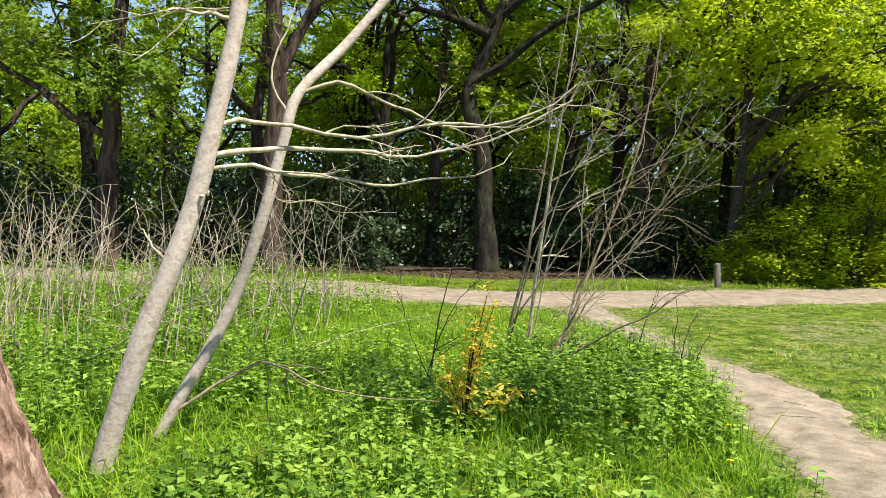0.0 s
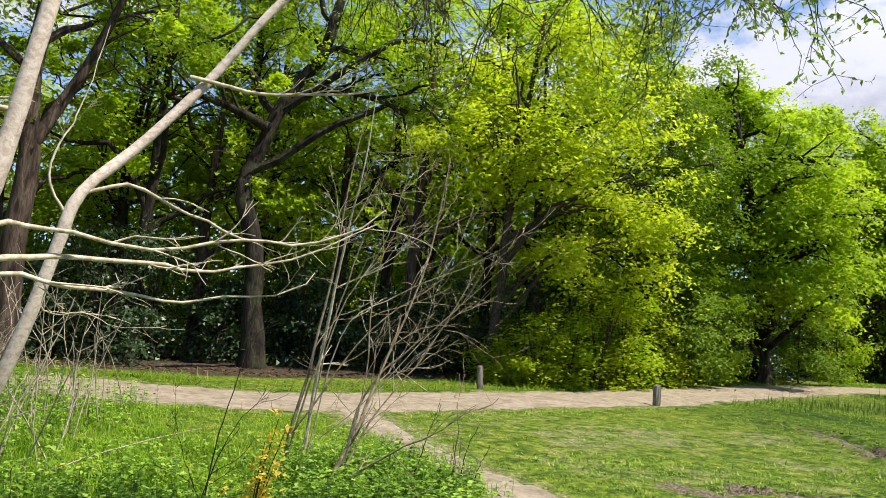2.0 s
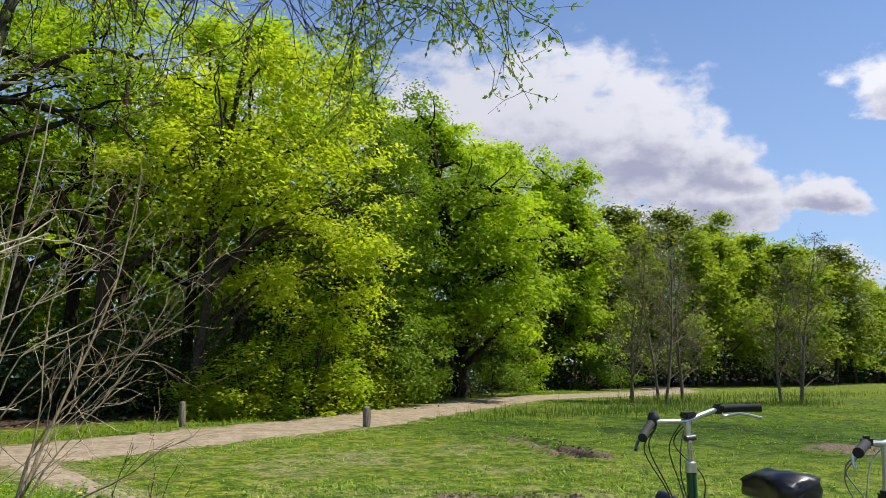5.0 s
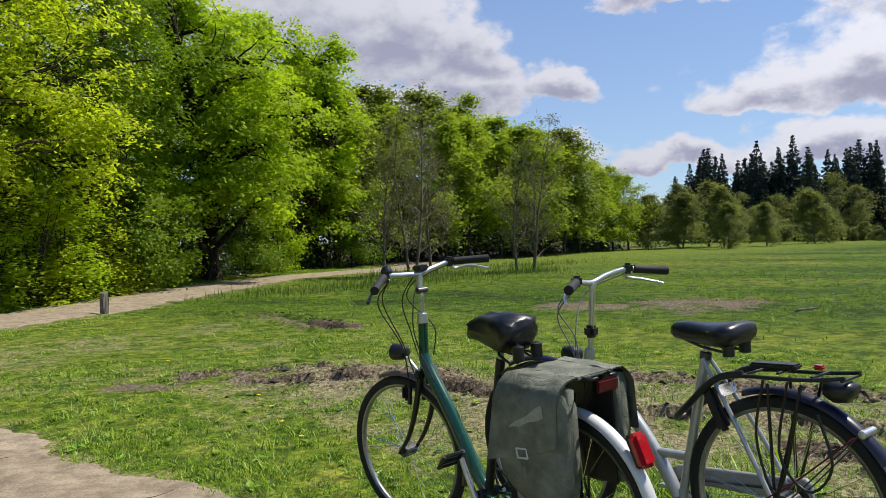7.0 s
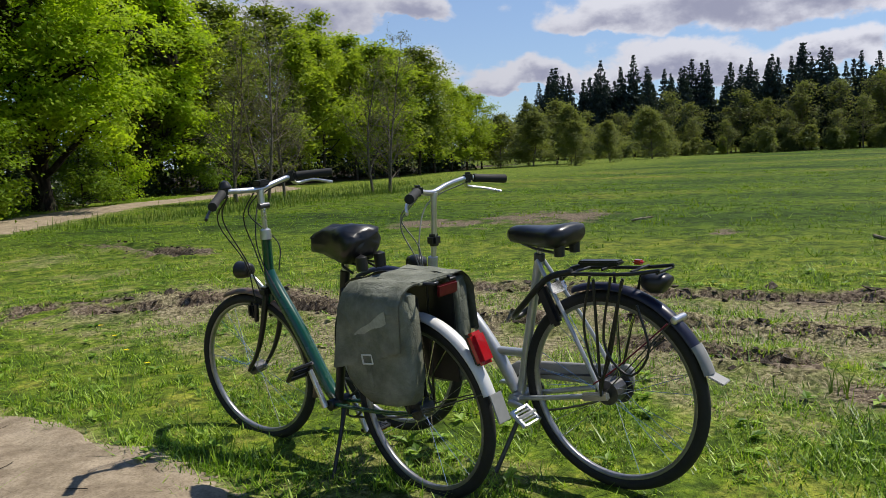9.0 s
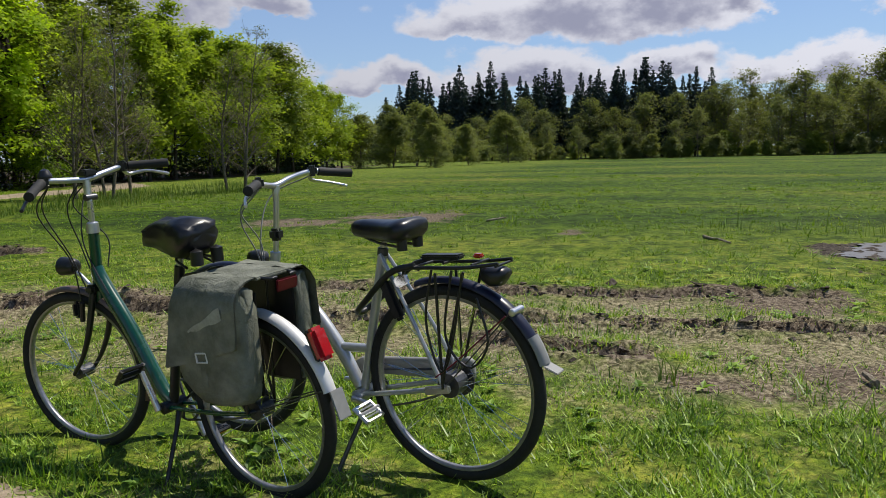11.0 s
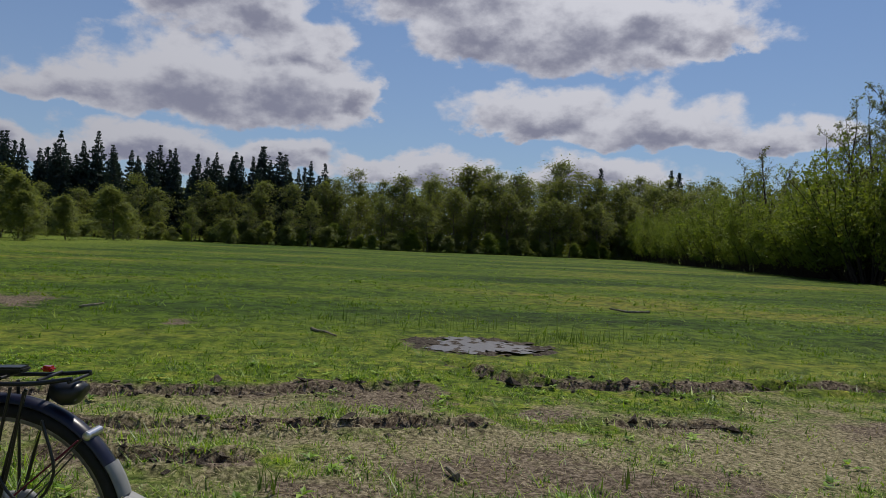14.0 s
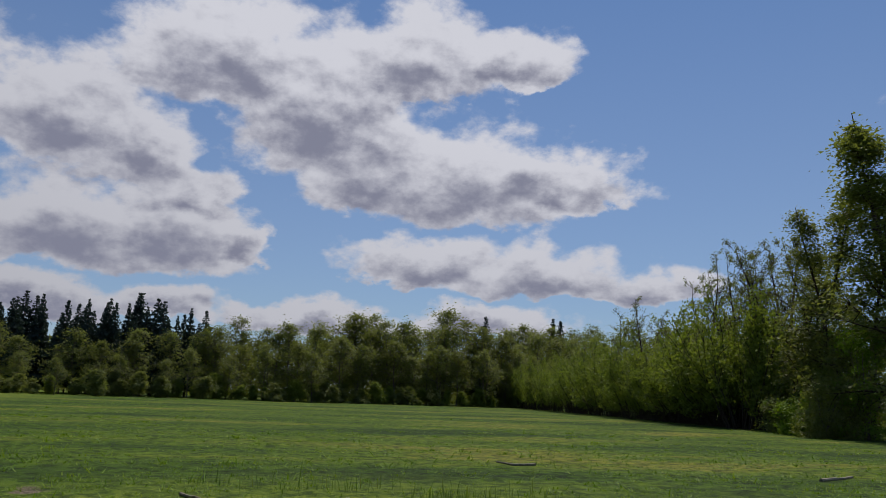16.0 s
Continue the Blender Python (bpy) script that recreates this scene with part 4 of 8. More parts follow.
tree("tree", [(24.4, 30.8, 0), (24.8, 30.5, 1.8), (25.6, 30.0, 3.6), (26.3, 29.5, 5.0), (26.2, 29.7, 8.0), (25.9, 30, 10)], 0.36, 0.1,
     [(25.5, 30.2, 10.1, 1.8), (26.3, 29.6, 10.3, 1.2), (25.0, 30.6, 8.2, 1.8), (26.0, 29.8, 7.0, 1.8), (25.2, 30.4, 4.9, 1.8), (26.5, 29.3, 4.9, 1.5), (25.9, 29.8, 3.0, 1.4), (24.3, 31.1, 2.2, 1.2),
      (26.8, 29.0, 2.6, 0.9), (24.2, 31.2, 10.7, 1.5), (23.2, 32.0, 11.3, 1.2), (22.6, 31.6, 8.6, 1.6), (21.4, 30.6, 7.0, 1.6), (20.6, 29.6, 9.0, 1.4), (22.4, 29.6, 5.0, 1.6)],
     "bark_oak_shaded", "leaf_oak", "leaning oak with a dark slanting trunk and dense green crown", "oak", seed=17, clusters=860, per=50, size=0.10, hollow=0.78, spread=0.48, limb_r=0.14, group="trees of the wood")


def wood_tree(x, y, h, seed, leaf="leaf_mid", dens=1.0, bark="bark_brown", low=0.35, wide=0.2, size=0.14, per=26, label="woodland tree with a straight dark trunk and thin spring foliage", group="trees of the wood", thick=0.017, twigs=2, sub=1):
    """A generic tree of the wood: lobes scattered up a slightly crooked stem."""
    r = np.random.default_rng(seed)
    dx, dy = r.normal(size=2) * h * 0.03
    tr = [(x, y, 0), (x + dx * 0.4, y + dy * 0.2, h * 0.3), (x + dx, y + dy, h * 0.6), (x + dx * 1.4, y + dy * 1.4, h * 0.88)]
    lob = []
    m = 9 if h < 16 else 15
    for k in range(m):
        f = low + (1 - low) * (k + 0.5) / m
        w = wide * h * math.sin(math.pi * min(1, 0.25 + 0.72 * (f - low) / (1 - low))) + 0.3
        a = k * 2.4 + r.uniform(0, 1)
        lob.append((x + dx * f + math.cos(a) * w * 0.75, y + dy * f + math.sin(a) * w * 0.75, h * f * 0.95, w * r.uniform(0.55, 0.8)))
    return tree("tree", tr, h * thick, h * 0.0016, lob, bark, leaf, label, seed=seed, clusters=int(210 * dens), per=per, size=size, spread=size * 4.2, twigs=twigs, sub=sub, sides=7, limb_r=h * 0.008, group=group, near=False)


_r = np.random.default_rng(5)
# stems deeper in the wood
for i, (x, y) in enumerate([(-13, 16), (-11, 19), (-6.8, 19.5), (-3.4, 19.6), (-2.2, 21.5), (1.6, 22.3), (3.4, 21.0), (-9.5, 23), (-5.5, 24), (-1, 25.5), (4.2, 25.5), (7.6, 23.0), (12.6, 26.5), (8.8, 28),
                           (-16, 22), (-13, 27), (-7, 29), (0.5, 30), (5.5, 31), (11.5, 32), (17, 30), (19.5, 33), (-20, 18), (-19, 28), (-11, 34), (-4, 35), (4, 36), (13, 37)]):
    far = y > 27
    wood_tree(x, y, _r.uniform(11, 14.5), 100 + i, ("leaf_edge", "leaf_oak", "leaf_edge", "leaf_oak")[i % 4], 0.95 if far else 0.62, ("bark_brown", "bark_oak_shaded")[i % 2], 0.18 if far else 0.34, 0.22, 0.10 if far else 0.06, 44 if far else 60)
# evergreen undergrowth at the wood's edge, its leaf colour darkened to give the shade there
for i in range(40):
    x = -14 + i * 1.02 + _r.uniform(-0.3, 0.3)
    line = np.interp(x, [-14, -8, 0, 5, 10, 16, 20, 26], [14.5, 16.8, 20.0, 20.6, 22.0, 26.0, 29.5, 31.5])
    y = line + _r.uniform(-0.3, 1.4)
    shrub("holly_bush", x, y, _r.uniform(0.9, 1.4), _r.uniform(1.8, 3.4), "leaf_shaded", "glossy evergreen bush, coloured dark for the shade under the trees", 300 + i, n=100, per=28, size=0.06, group="evergreen undergrowth")
for i, (x, y, rad, h) in enumerate([(6.3, 18.2, 0.9, 1.7), (7.2, 18.3, 0.9, 2.2), (8.0, 18.5, 0.9, 2.6), (8.9, 19.1, 0.9, 3.0), (5.5, 18.7, 0.6, 1.1), (9.7, 19.8, 0.9, 2.6), (10.6, 20.4, 0.9, 2.2)]):
    shrub("beech_bush", x, y, rad, h, ("leaf_fresh", "leaf_oak")[i % 2], "young leafy bush in layered bright green", 350 + i, n=110, per=50, size=0.052, group="leafy bushes by the track", up=1.0)

_canopy = [grown_tree("tree", 14.0, 360 + i, "bark_oak_shaded", ("leaf_oak", "leaf_edge")[i % 2], "tall woodland tree in thin spring leaf behind the maple", "tree", "trees of the wood", 22, 0.25, 0.24, 0.7, 0.014, 30, 0.085, 0.45, 0.7, 6, 0.25) for i in range(3)]
set_out(_canopy, [(3.0, 23.4, 13.6), (6.4, 24.6, 13.6), (-0.8, 24.4, 13.6), (-4.6, 23.0, 13.4), (9.4, 25.4, 13.2), (12.6, 27.6, 12.6), (17.5, 29.4, 11.8), (21.4, 31.6, 12.0)], 11, 14.0)
_leafy = [grown_tree("beech_bush", 4.0, 364 + i, "bark_dark_twig", ("leaf_oak", "leaf_mid", "leaf_edge")[i], "young leafy bush in layered bright green", "shrub", "leafy bushes by the track", 16, 0.03, 0.42, 0.3, 0.012, 24, 0.066, 0.25, 0.5, 5, 0.15) for i in range(3)]
set_out(_leafy, [(11.6, 20.8, 3.0), (13.4, 22.8, 3.4), (18.4, 25.6, 2.8), (21.6, 27.8, 3.2), (27.4, 29.6, 3.6)], 12, 4.0)

# thickets deeper in
for i in range(20):
    x = -25 + i * 2.1 + _r.uniform(-0.6, 0.6)
    shrub("hazel_bush", x, np.interp(x, [-25, -10, 5, 16], [21, 25, 27.5, 33]) + _r.uniform(-1, 1), 2.2, _r.uniform(3.2, 5.4), ("leaf_edge", "leaf_mid", "leaf_edge")[i % 3], "thicket bush in thin green leaf deep in the wood", 370 + i, n=110, per=40, size=0.08, group="thicket in the wood", spread=0.6)

for i in range(15):
    x = -34 + i * 3.9 + _r.uniform(-1, 1)
    shrub("hazel_bush", x, np.interp(x, [-34, -10, 5, 20], [24, 33, 36, 40]) + _r.uniform(-1, 1), 3.8, _r.uniform(9.0, 12.0), ("leaf_edge", "leaf_mid")[i % 2], "tall green thicket deep in the wood", 900 + i, n=200, per=40, size=0.16, stems=9, group="thicket in the wood", spread=1.0)

# dark bushes added to fill the shade below the edge trees
for i in range(24):
    x = 17.5 + i * 2.1 + _r.uniform(-0.5, 0.5)
    y = np.interp(x, [17, 24, 30, 45, 66], [30.5, 33, 34, 36, 37]) + _r.uniform(-0.8, 0.8)
    shrub("holly_bush", x, y, 1.9, _r.uniform(2.4, 4.2), "leaf_shaded", "evergreen bush added and coloured dark for shade at the meadow's edge", 950 + i, n=60, per=26, size=0.12, group="evergreen undergrowth", spread=0.5)

# ---- young bare trees in the wet corner of the meadow ----
for i, (x, y, h, lx) in enumerate([(20.7, 20.4, 6.2, 0.02), (20.9, 19.3, 5.9, -0.02), (20.4, 18.5, 6.6, 0.03), (21.6, 18.9, 5.4, 0.05), (20.0, 19.6, 4.6, -0.06), (22.4, 19.6, 4.8, 0.02), (24.6, 16.5, 6.0, -0.02), (24.1, 16.9, 5.0, -0.07), (25.1, 16.9, 4.2, 0.08)]):
    bare_tree("young_alder", x, y, h, 400 + i, "bark_alder", "leaf_olive", "slender young alder, almost bare, in rough grass", "alder", "young alders in the meadow", 0.055, 22, 0.14, 0.32, 0.8, 1000, 0.035, (lx, 0.02), 0.0045)

# ---- the wood's edge along the left of the meadow ----
EDGE = "trees along the meadow's edge"
_edge = [grown_tree("tree", 10.0, 500 + i, "bark_dark_twig", ("leaf_edge", "leaf_edge", "leaf_willow", "leaf_edge")[i], "leafy green tree at the edge of the meadow", "tree", EDGE, 20, 0.14, 0.30, 0.55, 0.013, 24, 0.125, 0.38, 0.75, 6, 0.12) for i in range(4)]
set_out(_edge, [(27.6, 31.0, 9.3), (30.0, 30.8, 9.0), (32.6, 32.2, 9.5), (35.6, 30.4, 9.1), (38.2, 30.8, 9.3), (41.2, 30.6, 9.0), (44.0, 31.4, 9.2), (47.2, 31.6, 8.9), (50.4, 31.8, 8.7), (53.6, 32.4, 8.6), (57.0, 32.8, 8.3), (60.4, 33.2, 8.0), (63.4, 33.4, 7.4),
                (33.8, 35.0, 11.0), (38.6, 35.6, 11.0), (43.6, 35.8, 10.8), (48.8, 36.4, 10.4), (54.4, 37.2, 10.0), (60.4, 37.8, 9.4), (29.2, 34.6, 11.0)], 1, 10.0)
_grey = [grown_tree("tree", 6.0, 520 + i, "bark_alder", "leaf_grey", "small grey-green tree before the far wood", "tree", EDGE, 16, 0.1, 0.34, 0.6, 0.014, 26, 0.10, 0.32, 0.5, 5) for i in range(3)]
set_out(_grey, [(65.4, 32.5, 5.6), (66.0, 29.5, 5.2), (62.6, 24.1, 4.3), (72.1, 24.4, 4.6), (83.0, 23.5, 5.6), (69.0, 31.4, 6.6), (75.0, 31.0, 6.4), (72.0, 28.2, 5.6)], 2, 6.0)

# ---- far side ----
_spruces = [spruce(14.0, 600 + i, (0.20, 0.24, 0.18, 0.22, 0.25)[i]) for i in range(5)]
set_out(_spruces, [(112 + _r.uniform(-2, 8), 51.5 - 47.5 * (i + _r.uniform(-0.6, 0.6)) / 51, _r.uniform(10.4, 14.0)) for i in range(52)]
        + [(122 + _r.uniform(-3, 5), 52 - 4.8 * i + _r.uniform(-1.5, 1.5), _r.uniform(12.0, 14.6)) for i in range(10)] + [(134, -43.5, 17.0), (140, -59, 18.5), (141, -61, 19.0)], 3, 14.0)
FAR = "trees of the far wood"
_far = [grown_tree("tree", 13.0, 700 + i, "bark_alder", ("leaf_grey", "leaf_grey", "leaf_olive", "leaf_grey", "leaf_olive", "leaf_grey")[i], "thinly leaved grey-green tree in the far wood", "tree", FAR, 20, (0.2, 0.14, 0.26, 0.16, 0.22, 0.14)[i], (0.28, 0.32, 0.26, 0.30, 0.33, 0.27)[i], 0.85, 0.014, 9, 0.185, 0.66, 0.8, 4, 0.15, 0.05) for i in range(6)]


def far_places():
    out = []
    # broad-leaved trees before the spruces, lower there, as tall as the spruces further on
    for row, (dx, gap, up) in enumerate(((-4.0, 3.6, 0.66), (1.5, 2.9, 0.88), (8.0, 2.9, 1.0), (20.0, 3.6, 0.95))):
        y = 50.0
        while y > -66:
            x = np.interp(y, [-66, -50, -30, -10, 10, 50], [131, 127, 119, 111, 106, 103])
            h = np.interp(y, [-66, -40, -20, -6, 1, 8, 30, 50], [15.0, 14.4, 13.2, 12.0, 11.2, 9.0, 8.2, 7.0])
            if row < 2 or y < 4 or row == 3:
                out.append((x + dx + _r.uniform(-1.5, 1.5), y + _r.uniform(-1, 1), h * up * _r.uniform(0.82, 1.12)))
            y -= gap * _r.uniform(0.7, 1.4)
    # low growth that closes the wood's foot
    for k in range(60):
        y = 52 - 120 * k / 59
        out.append((np.interp(y, [-66, -50, -30, -10, 10, 50], [139, 135, 127, 119, 114, 111]) + _r.uniform(-3, 6), y, _r.uniform(4.0, 6.5)))
    # the wood goes on behind the thicket
    for x0, y0, h0 in ((120, -57, 13), (113, -52, 11.5), (105, -53, 12), (97, -53, 12.4), (89, -52, 12.4), (81, -51, 12.4), (73, -51, 12.4), (66, -51, 12.4), (109, -58, 13), (93, -58, 13), (101, -50, 11), (85, -49, 11)):
        out.append((x0, y0, h0 * _r.uniform(0.85, 1.05)))
    return out


set_out(_far, far_places(), 4, 13.0)
_bush = [grown_tree("willow_bush", 3.0, 740 + i, "bark_alder", ("leaf_grey", "leaf_willow", "leaf_grey")[i], "ragged grey-green bush along the far edge of the meadow", "shrub", "bushes along the far edge", 12, 0.02, 0.5, 0.7, 0.012, 14, 0.12, 0.26, 0.4, 4) for i in range(3)]
set_out(_bush, [(np.interp(k / 55, [0, 0.3, 0.6, 1], [97, 102, 107, 122]) + _r.uniform(-2.0, 1.5), np.interp(k / 55, [0, 0.3, 0.6, 1], [36, 8, -14, -49]) + _r.uniform(-1, 1), _r.uniform(1.5, 3.6)) for k in range(56)] + [(95.5, 14.0, 3.6)], 5, 3.0)



def distant_wood():
    """The wood goes on for a long way behind the far trees."""
    r = np.random.default_rng(77)
    g = Geo()
    n = 34000
    y = r.uniform(-120, 95, n)
    x = 146 + r.uniform(0, 26, n) + 0.10 * np.abs(y)
    top = 9.5 + 1.6 * wave(y, y * 0, 0.35, 1) + 0.9 * wave(y, y * 0, 1.3, 2)
    leaves(g, np.stack([x, y, top * r.uniform(0, 1, n) ** 1.5], -1), 0.55, r, 0.4)
    x = r.uniform(24, 150, 9000)
    leaves(g, np.stack([x, -58 - r.uniform(0, 14, 9000) - 0.05 * x, 8.5 * r.uniform(0, 1, 9000)], -1), 0.5, r, 0.4)
    stuff("distant_wood", g, "leaf_olive", "dense grey-green wood in the distance", "wood")


# ---- right edge: willow thicket and tall trees ----
def willow(h, seed, leaf):
    """A willow bush at the origin: many upright stems fanning out from the foot, bare below, in small pale leaves above."""
    r = np.random.default_rng(seed)
    ob = thing("willow_bush", pose(0, 0, 0), "tall multi-stemmed willow bush in pale spring green", "shrub", "willow thicket")
    g, spots = Geo(), []
    for k in range(22):
        a = k * 2.4
        q = math.sqrt((k + 0.5) / 22)
        p = wander((math.cos(a) * q * h * 0.12, math.sin(a) * q * h * 0.12, -0.15), (math.cos(a) * q * 0.62, math.sin(a) * q * 0.62, 1), h * (1.04 - 0.36 * q * q) * r.uniform(0.72, 1.12), 9, 0.09, r, 0.02)
        tube(g, p, np.linspace(h * 0.008, h * 0.0015, 10), 4, cap=False)
        spots.append(p[4:])
        for _ in range(7):
            j = int(r.integers(3, 9))
            b = wander(p[j], unit(p[j] - p[j - 1]) + r.normal(size=3) * 0.45, h * r.uniform(0.12, 0.26), 4, 0.14, r, 0.05)
            tube(g, b, np.linspace(h * 0.003, h * 0.001, 5), 3, cap=False)
            spots.append(b)
    part("woody_base", g, "bark_dark_twig", ob)
    c = np.concatenate(spots)
    c = c[r.random(len(c)) < 0.75]
    n = len(c)
    off = r.normal(size=(n, 13, 3)) * 0.03 * h * r.uniform(0.4, 1.5, (n, 1, 1))
    g = Geo()
    leaves(g, (c[:, None] + off).reshape(-1, 3), 0.015 * h, r, 0.3, 2.0)
    part("foliage", g, leaf, ob)
    return ob


_willows = [willow(6.4, 800 + i, ("leaf_willow", "leaf_willow", "leaf_willow", "leaf_grey")[i]) for i in range(4)]
set_out(_willows[:3], [(143, -50, 6.1), (134, -48.5, 5.6), (126, -47, 6.2), (119, -45.4, 5.8), (113, -44, 6.2), (107, -43, 5.8), (102, -42, 6.2), (97.5, -41.5, 6.0), (93, -41, 6.3), (89, -40.2, 6.2), (85, -39.5, 6.5), (81.3, -38.8, 6.2), (77.7, -38.3, 6.6), (74.3, -37.6, 6.4), (71, -37, 6.6), (67.8, -36.4, 6.4),
                       (64.5, -35.8, 6.6), (62, -35.4, 6.1), (60, -35, 6.3), (58, -34.7, 6.3), (56, -34.4, 6.5), (54.2, -34.2, 6.4), (52.5, -34, 6.7), (50.8, -33.8, 6.4), (49.3, -33.6, 6.9), (47.8, -33.2, 6.6), (46.2, -32.6, 7.3), (44.2, -33.0, 6.4)], 6, 6.4, 0.3)
set_out(_willows[3:], [(108, -45.5, 6.6), (98, -44.6, 6.8), (89, -43, 6.8), (81, -42, 7.2), (74, -40.8, 7.2), (68, -39.6, 7.2), (62, -38.6, 7.2), (58, -38, 7.0), (54, -37.4, 7.2), (50.6, -36.8, 7.2), (47.6, -36.2, 7.2), (44.6, -35.8, 7.0)], 7, 6.4, 0.25)
TALL = "tall trees behind the thicket"
_bare = [bare_tree("tree", 0, 0, 15.0, 830 + i, "bark_brown", "leaf_olive", "tall bare-branched tree behind the willow thicket", "tree", TALL, 0.18, 18, 0.25, 0.24, 0.9, 1500, 0.08, (_r.normal() * 0.03, 0), 0.016) for i in range(3)]
set_out(_bare, [(84, -44, 10.8), (78, -43.5, 11.0), (70.5, -39.0, 13.0), (66, -41.5, 11.2), (60, -39, 12.2), (57, -37.6, 13.0), (54.4, -37.0, 12.8), (52.2, -36.4, 13.4), (50.4, -36.4, 13.4), (48.4, -36.4, 13.6), (46.6, -36.0, 13.4), (62.6, -41, 12.4), (58.6, -40, 13.0), (55.6, -39.4, 13.4), (51.4, -38.4, 13.8), (49.4, -38.2, 14.0), (47.4, -37.6, 14.2), (45.0, -37.0, 13.4), (43.4, -36.0, 13.2)], 8, 15.0)
_tall = [grown_tree("tree", 16.0, 850 + i, "bark_brown", ("leaf_olive", "leaf_grey", "leaf_olive")[i], "tall tree with young leaves behind the willow thicket", "tree", TALL, 26, 0.1, (0.17, 0.2, 0.15)[i], 0.8, 0.010, 14, 0.11, 0.42, 0.6, 6, 0.2, 0.018) for i in range(3)]
set_out(_tall, [(43.2, -34.6, 12.4), (40.6, -33.4, 14.4), (38.2, -33.2, 15.6), (36.0, -33.0, 16.8), (33.6, -32.4, 18.0), (31.2, -31.4, 18.6), (41, -40, 13.4), (36, -38.6, 16), (48, -43.5, 11.4), (54, -45, 11.0), (61, -47, 11.0), (69, -48, 10.8), (77, -48, 11.0), (90, -47, 10.6), (98, -49, 10.6), (45, -39.5, 12)], 9, 16.0)
# low scrub that closes the foot of the thicket
for i, (x, y, rad, h) in enumerate([(40.5, -31.5, 1.5, 2.4), (38.2, -30.6, 1.4, 1.9), (36.4, -29.6, 1.5, 2.6), (34.4, -28.6, 1.6, 3.4), (42.4, -33.8, 1.6, 4.4), (39.0, -33.4, 1.8, 5.2), (36.2, -32.0, 1.8, 5.8), (33.6, -30.4, 1.8, 6.4)]):
    shrub("scrub_bush", x, y, rad, h, ("leaf_olive", "leaf_mid", "leaf_willow")[i % 3], "low tangled scrub at the foot of the tall trees", 880 + i, n=150, per=36, size=0.07, stems=9, bark="bark_alder", group="scrub by the thicket", spread=0.36)


# ---- plants near the camera ----
def blades(geo, x, y, h, w, r, bend=0.5, segs=2, sink=0.01):
    """Grass blades rooted at x, y: tapered, bending over."""
    n = len(x)
    a = r.uniform(0, 2 * np.pi, n)
    d = np.stack([np.cos(a), np.sin(a), np.zeros(n)], -1)
    sd = np.stack([-np.sin(a), np.cos(a), np.zeros(n)], -1) * (w[:, None] / 2)
    root = np.stack([x, y, gz(x, y) - sink], -1)
    b = bend * r.uniform(0.2, 1.4, n)
    rows = []
    for k in range(segs + 1):
        f = k / segs
        p = root + np.array([0, 0, 1.0]) * (h * f * (1 - 0.25 * b * f))[:, None] + d * (h * b * f * f)[:, None]
        if k < segs:
            rows += [p - sd * (1 - 0.5 * f), p + sd * (1 - 0.5 * f)]
        else:
            rows.append(p)
    m = 2 * segs + 1
    v = np.stack(rows, 1).reshape(-1, 3)
    i = np.arange(n)[:, None] * m
    for k in range(segs - 1):
        geo.f.append(i + geo.n + np.array([[2 * k, 2 * k + 1, 2 * k + 3, 2 * k + 2]]))
    geo.f.append(i + geo.n + np.array([[2 * segs - 2, 2 * segs - 1, 2 * segs]]))
    geo.v.append(v)
    geo.n += len(v)


def scatter(r, n, box, keep):
    """n random places in a box, kept with the chance that keep gives."""
    x0, x1, y0, y1 = box
    x, y = r.uniform(x0, x1, n), r.uniform(y0, y1, n)
    k = r.random(n) < keep(x, y)
    return x[k], y[k]


def off_path(x, y):
    a = seg_dist(x, y, FOOT_LINE) + 0.12 * wave(x, y, 3.0, 2)
    b = seg_dist(x, y, PATH_LINE) + 0.15 * wave(x, y, 2.0, 6)
    return np.clip((a - 0.36) / 0.16, 0, 1) * np.clip((b - 1.25) / 0.25, 0, 1)


def bare(x, y):
    mud, worn, litter = cover(x, y)
    q = mud + 0.35 * wave(x, y, 4.0, 8) * (mud > 0.1)
    return np.clip(1.15 - 1.5 * q, 0.04, 1) * np.clip(1.1 - 0.9 * worn, 0.2, 1) * np.clip(0.5 + 0.7 * wave(x, y, 2.3, 9) + 0.75 * wave(x, y, 7.0, 4) + 0.5 * wave(x, y, 17.0, 5), 0.05, 1) * np.clip(1 - litter, 0, 1)


def stuff(name, geo, mat, label, category):
    return tagged(part(name, geo, mat), label, category, kind="stuff")


distant_wood()


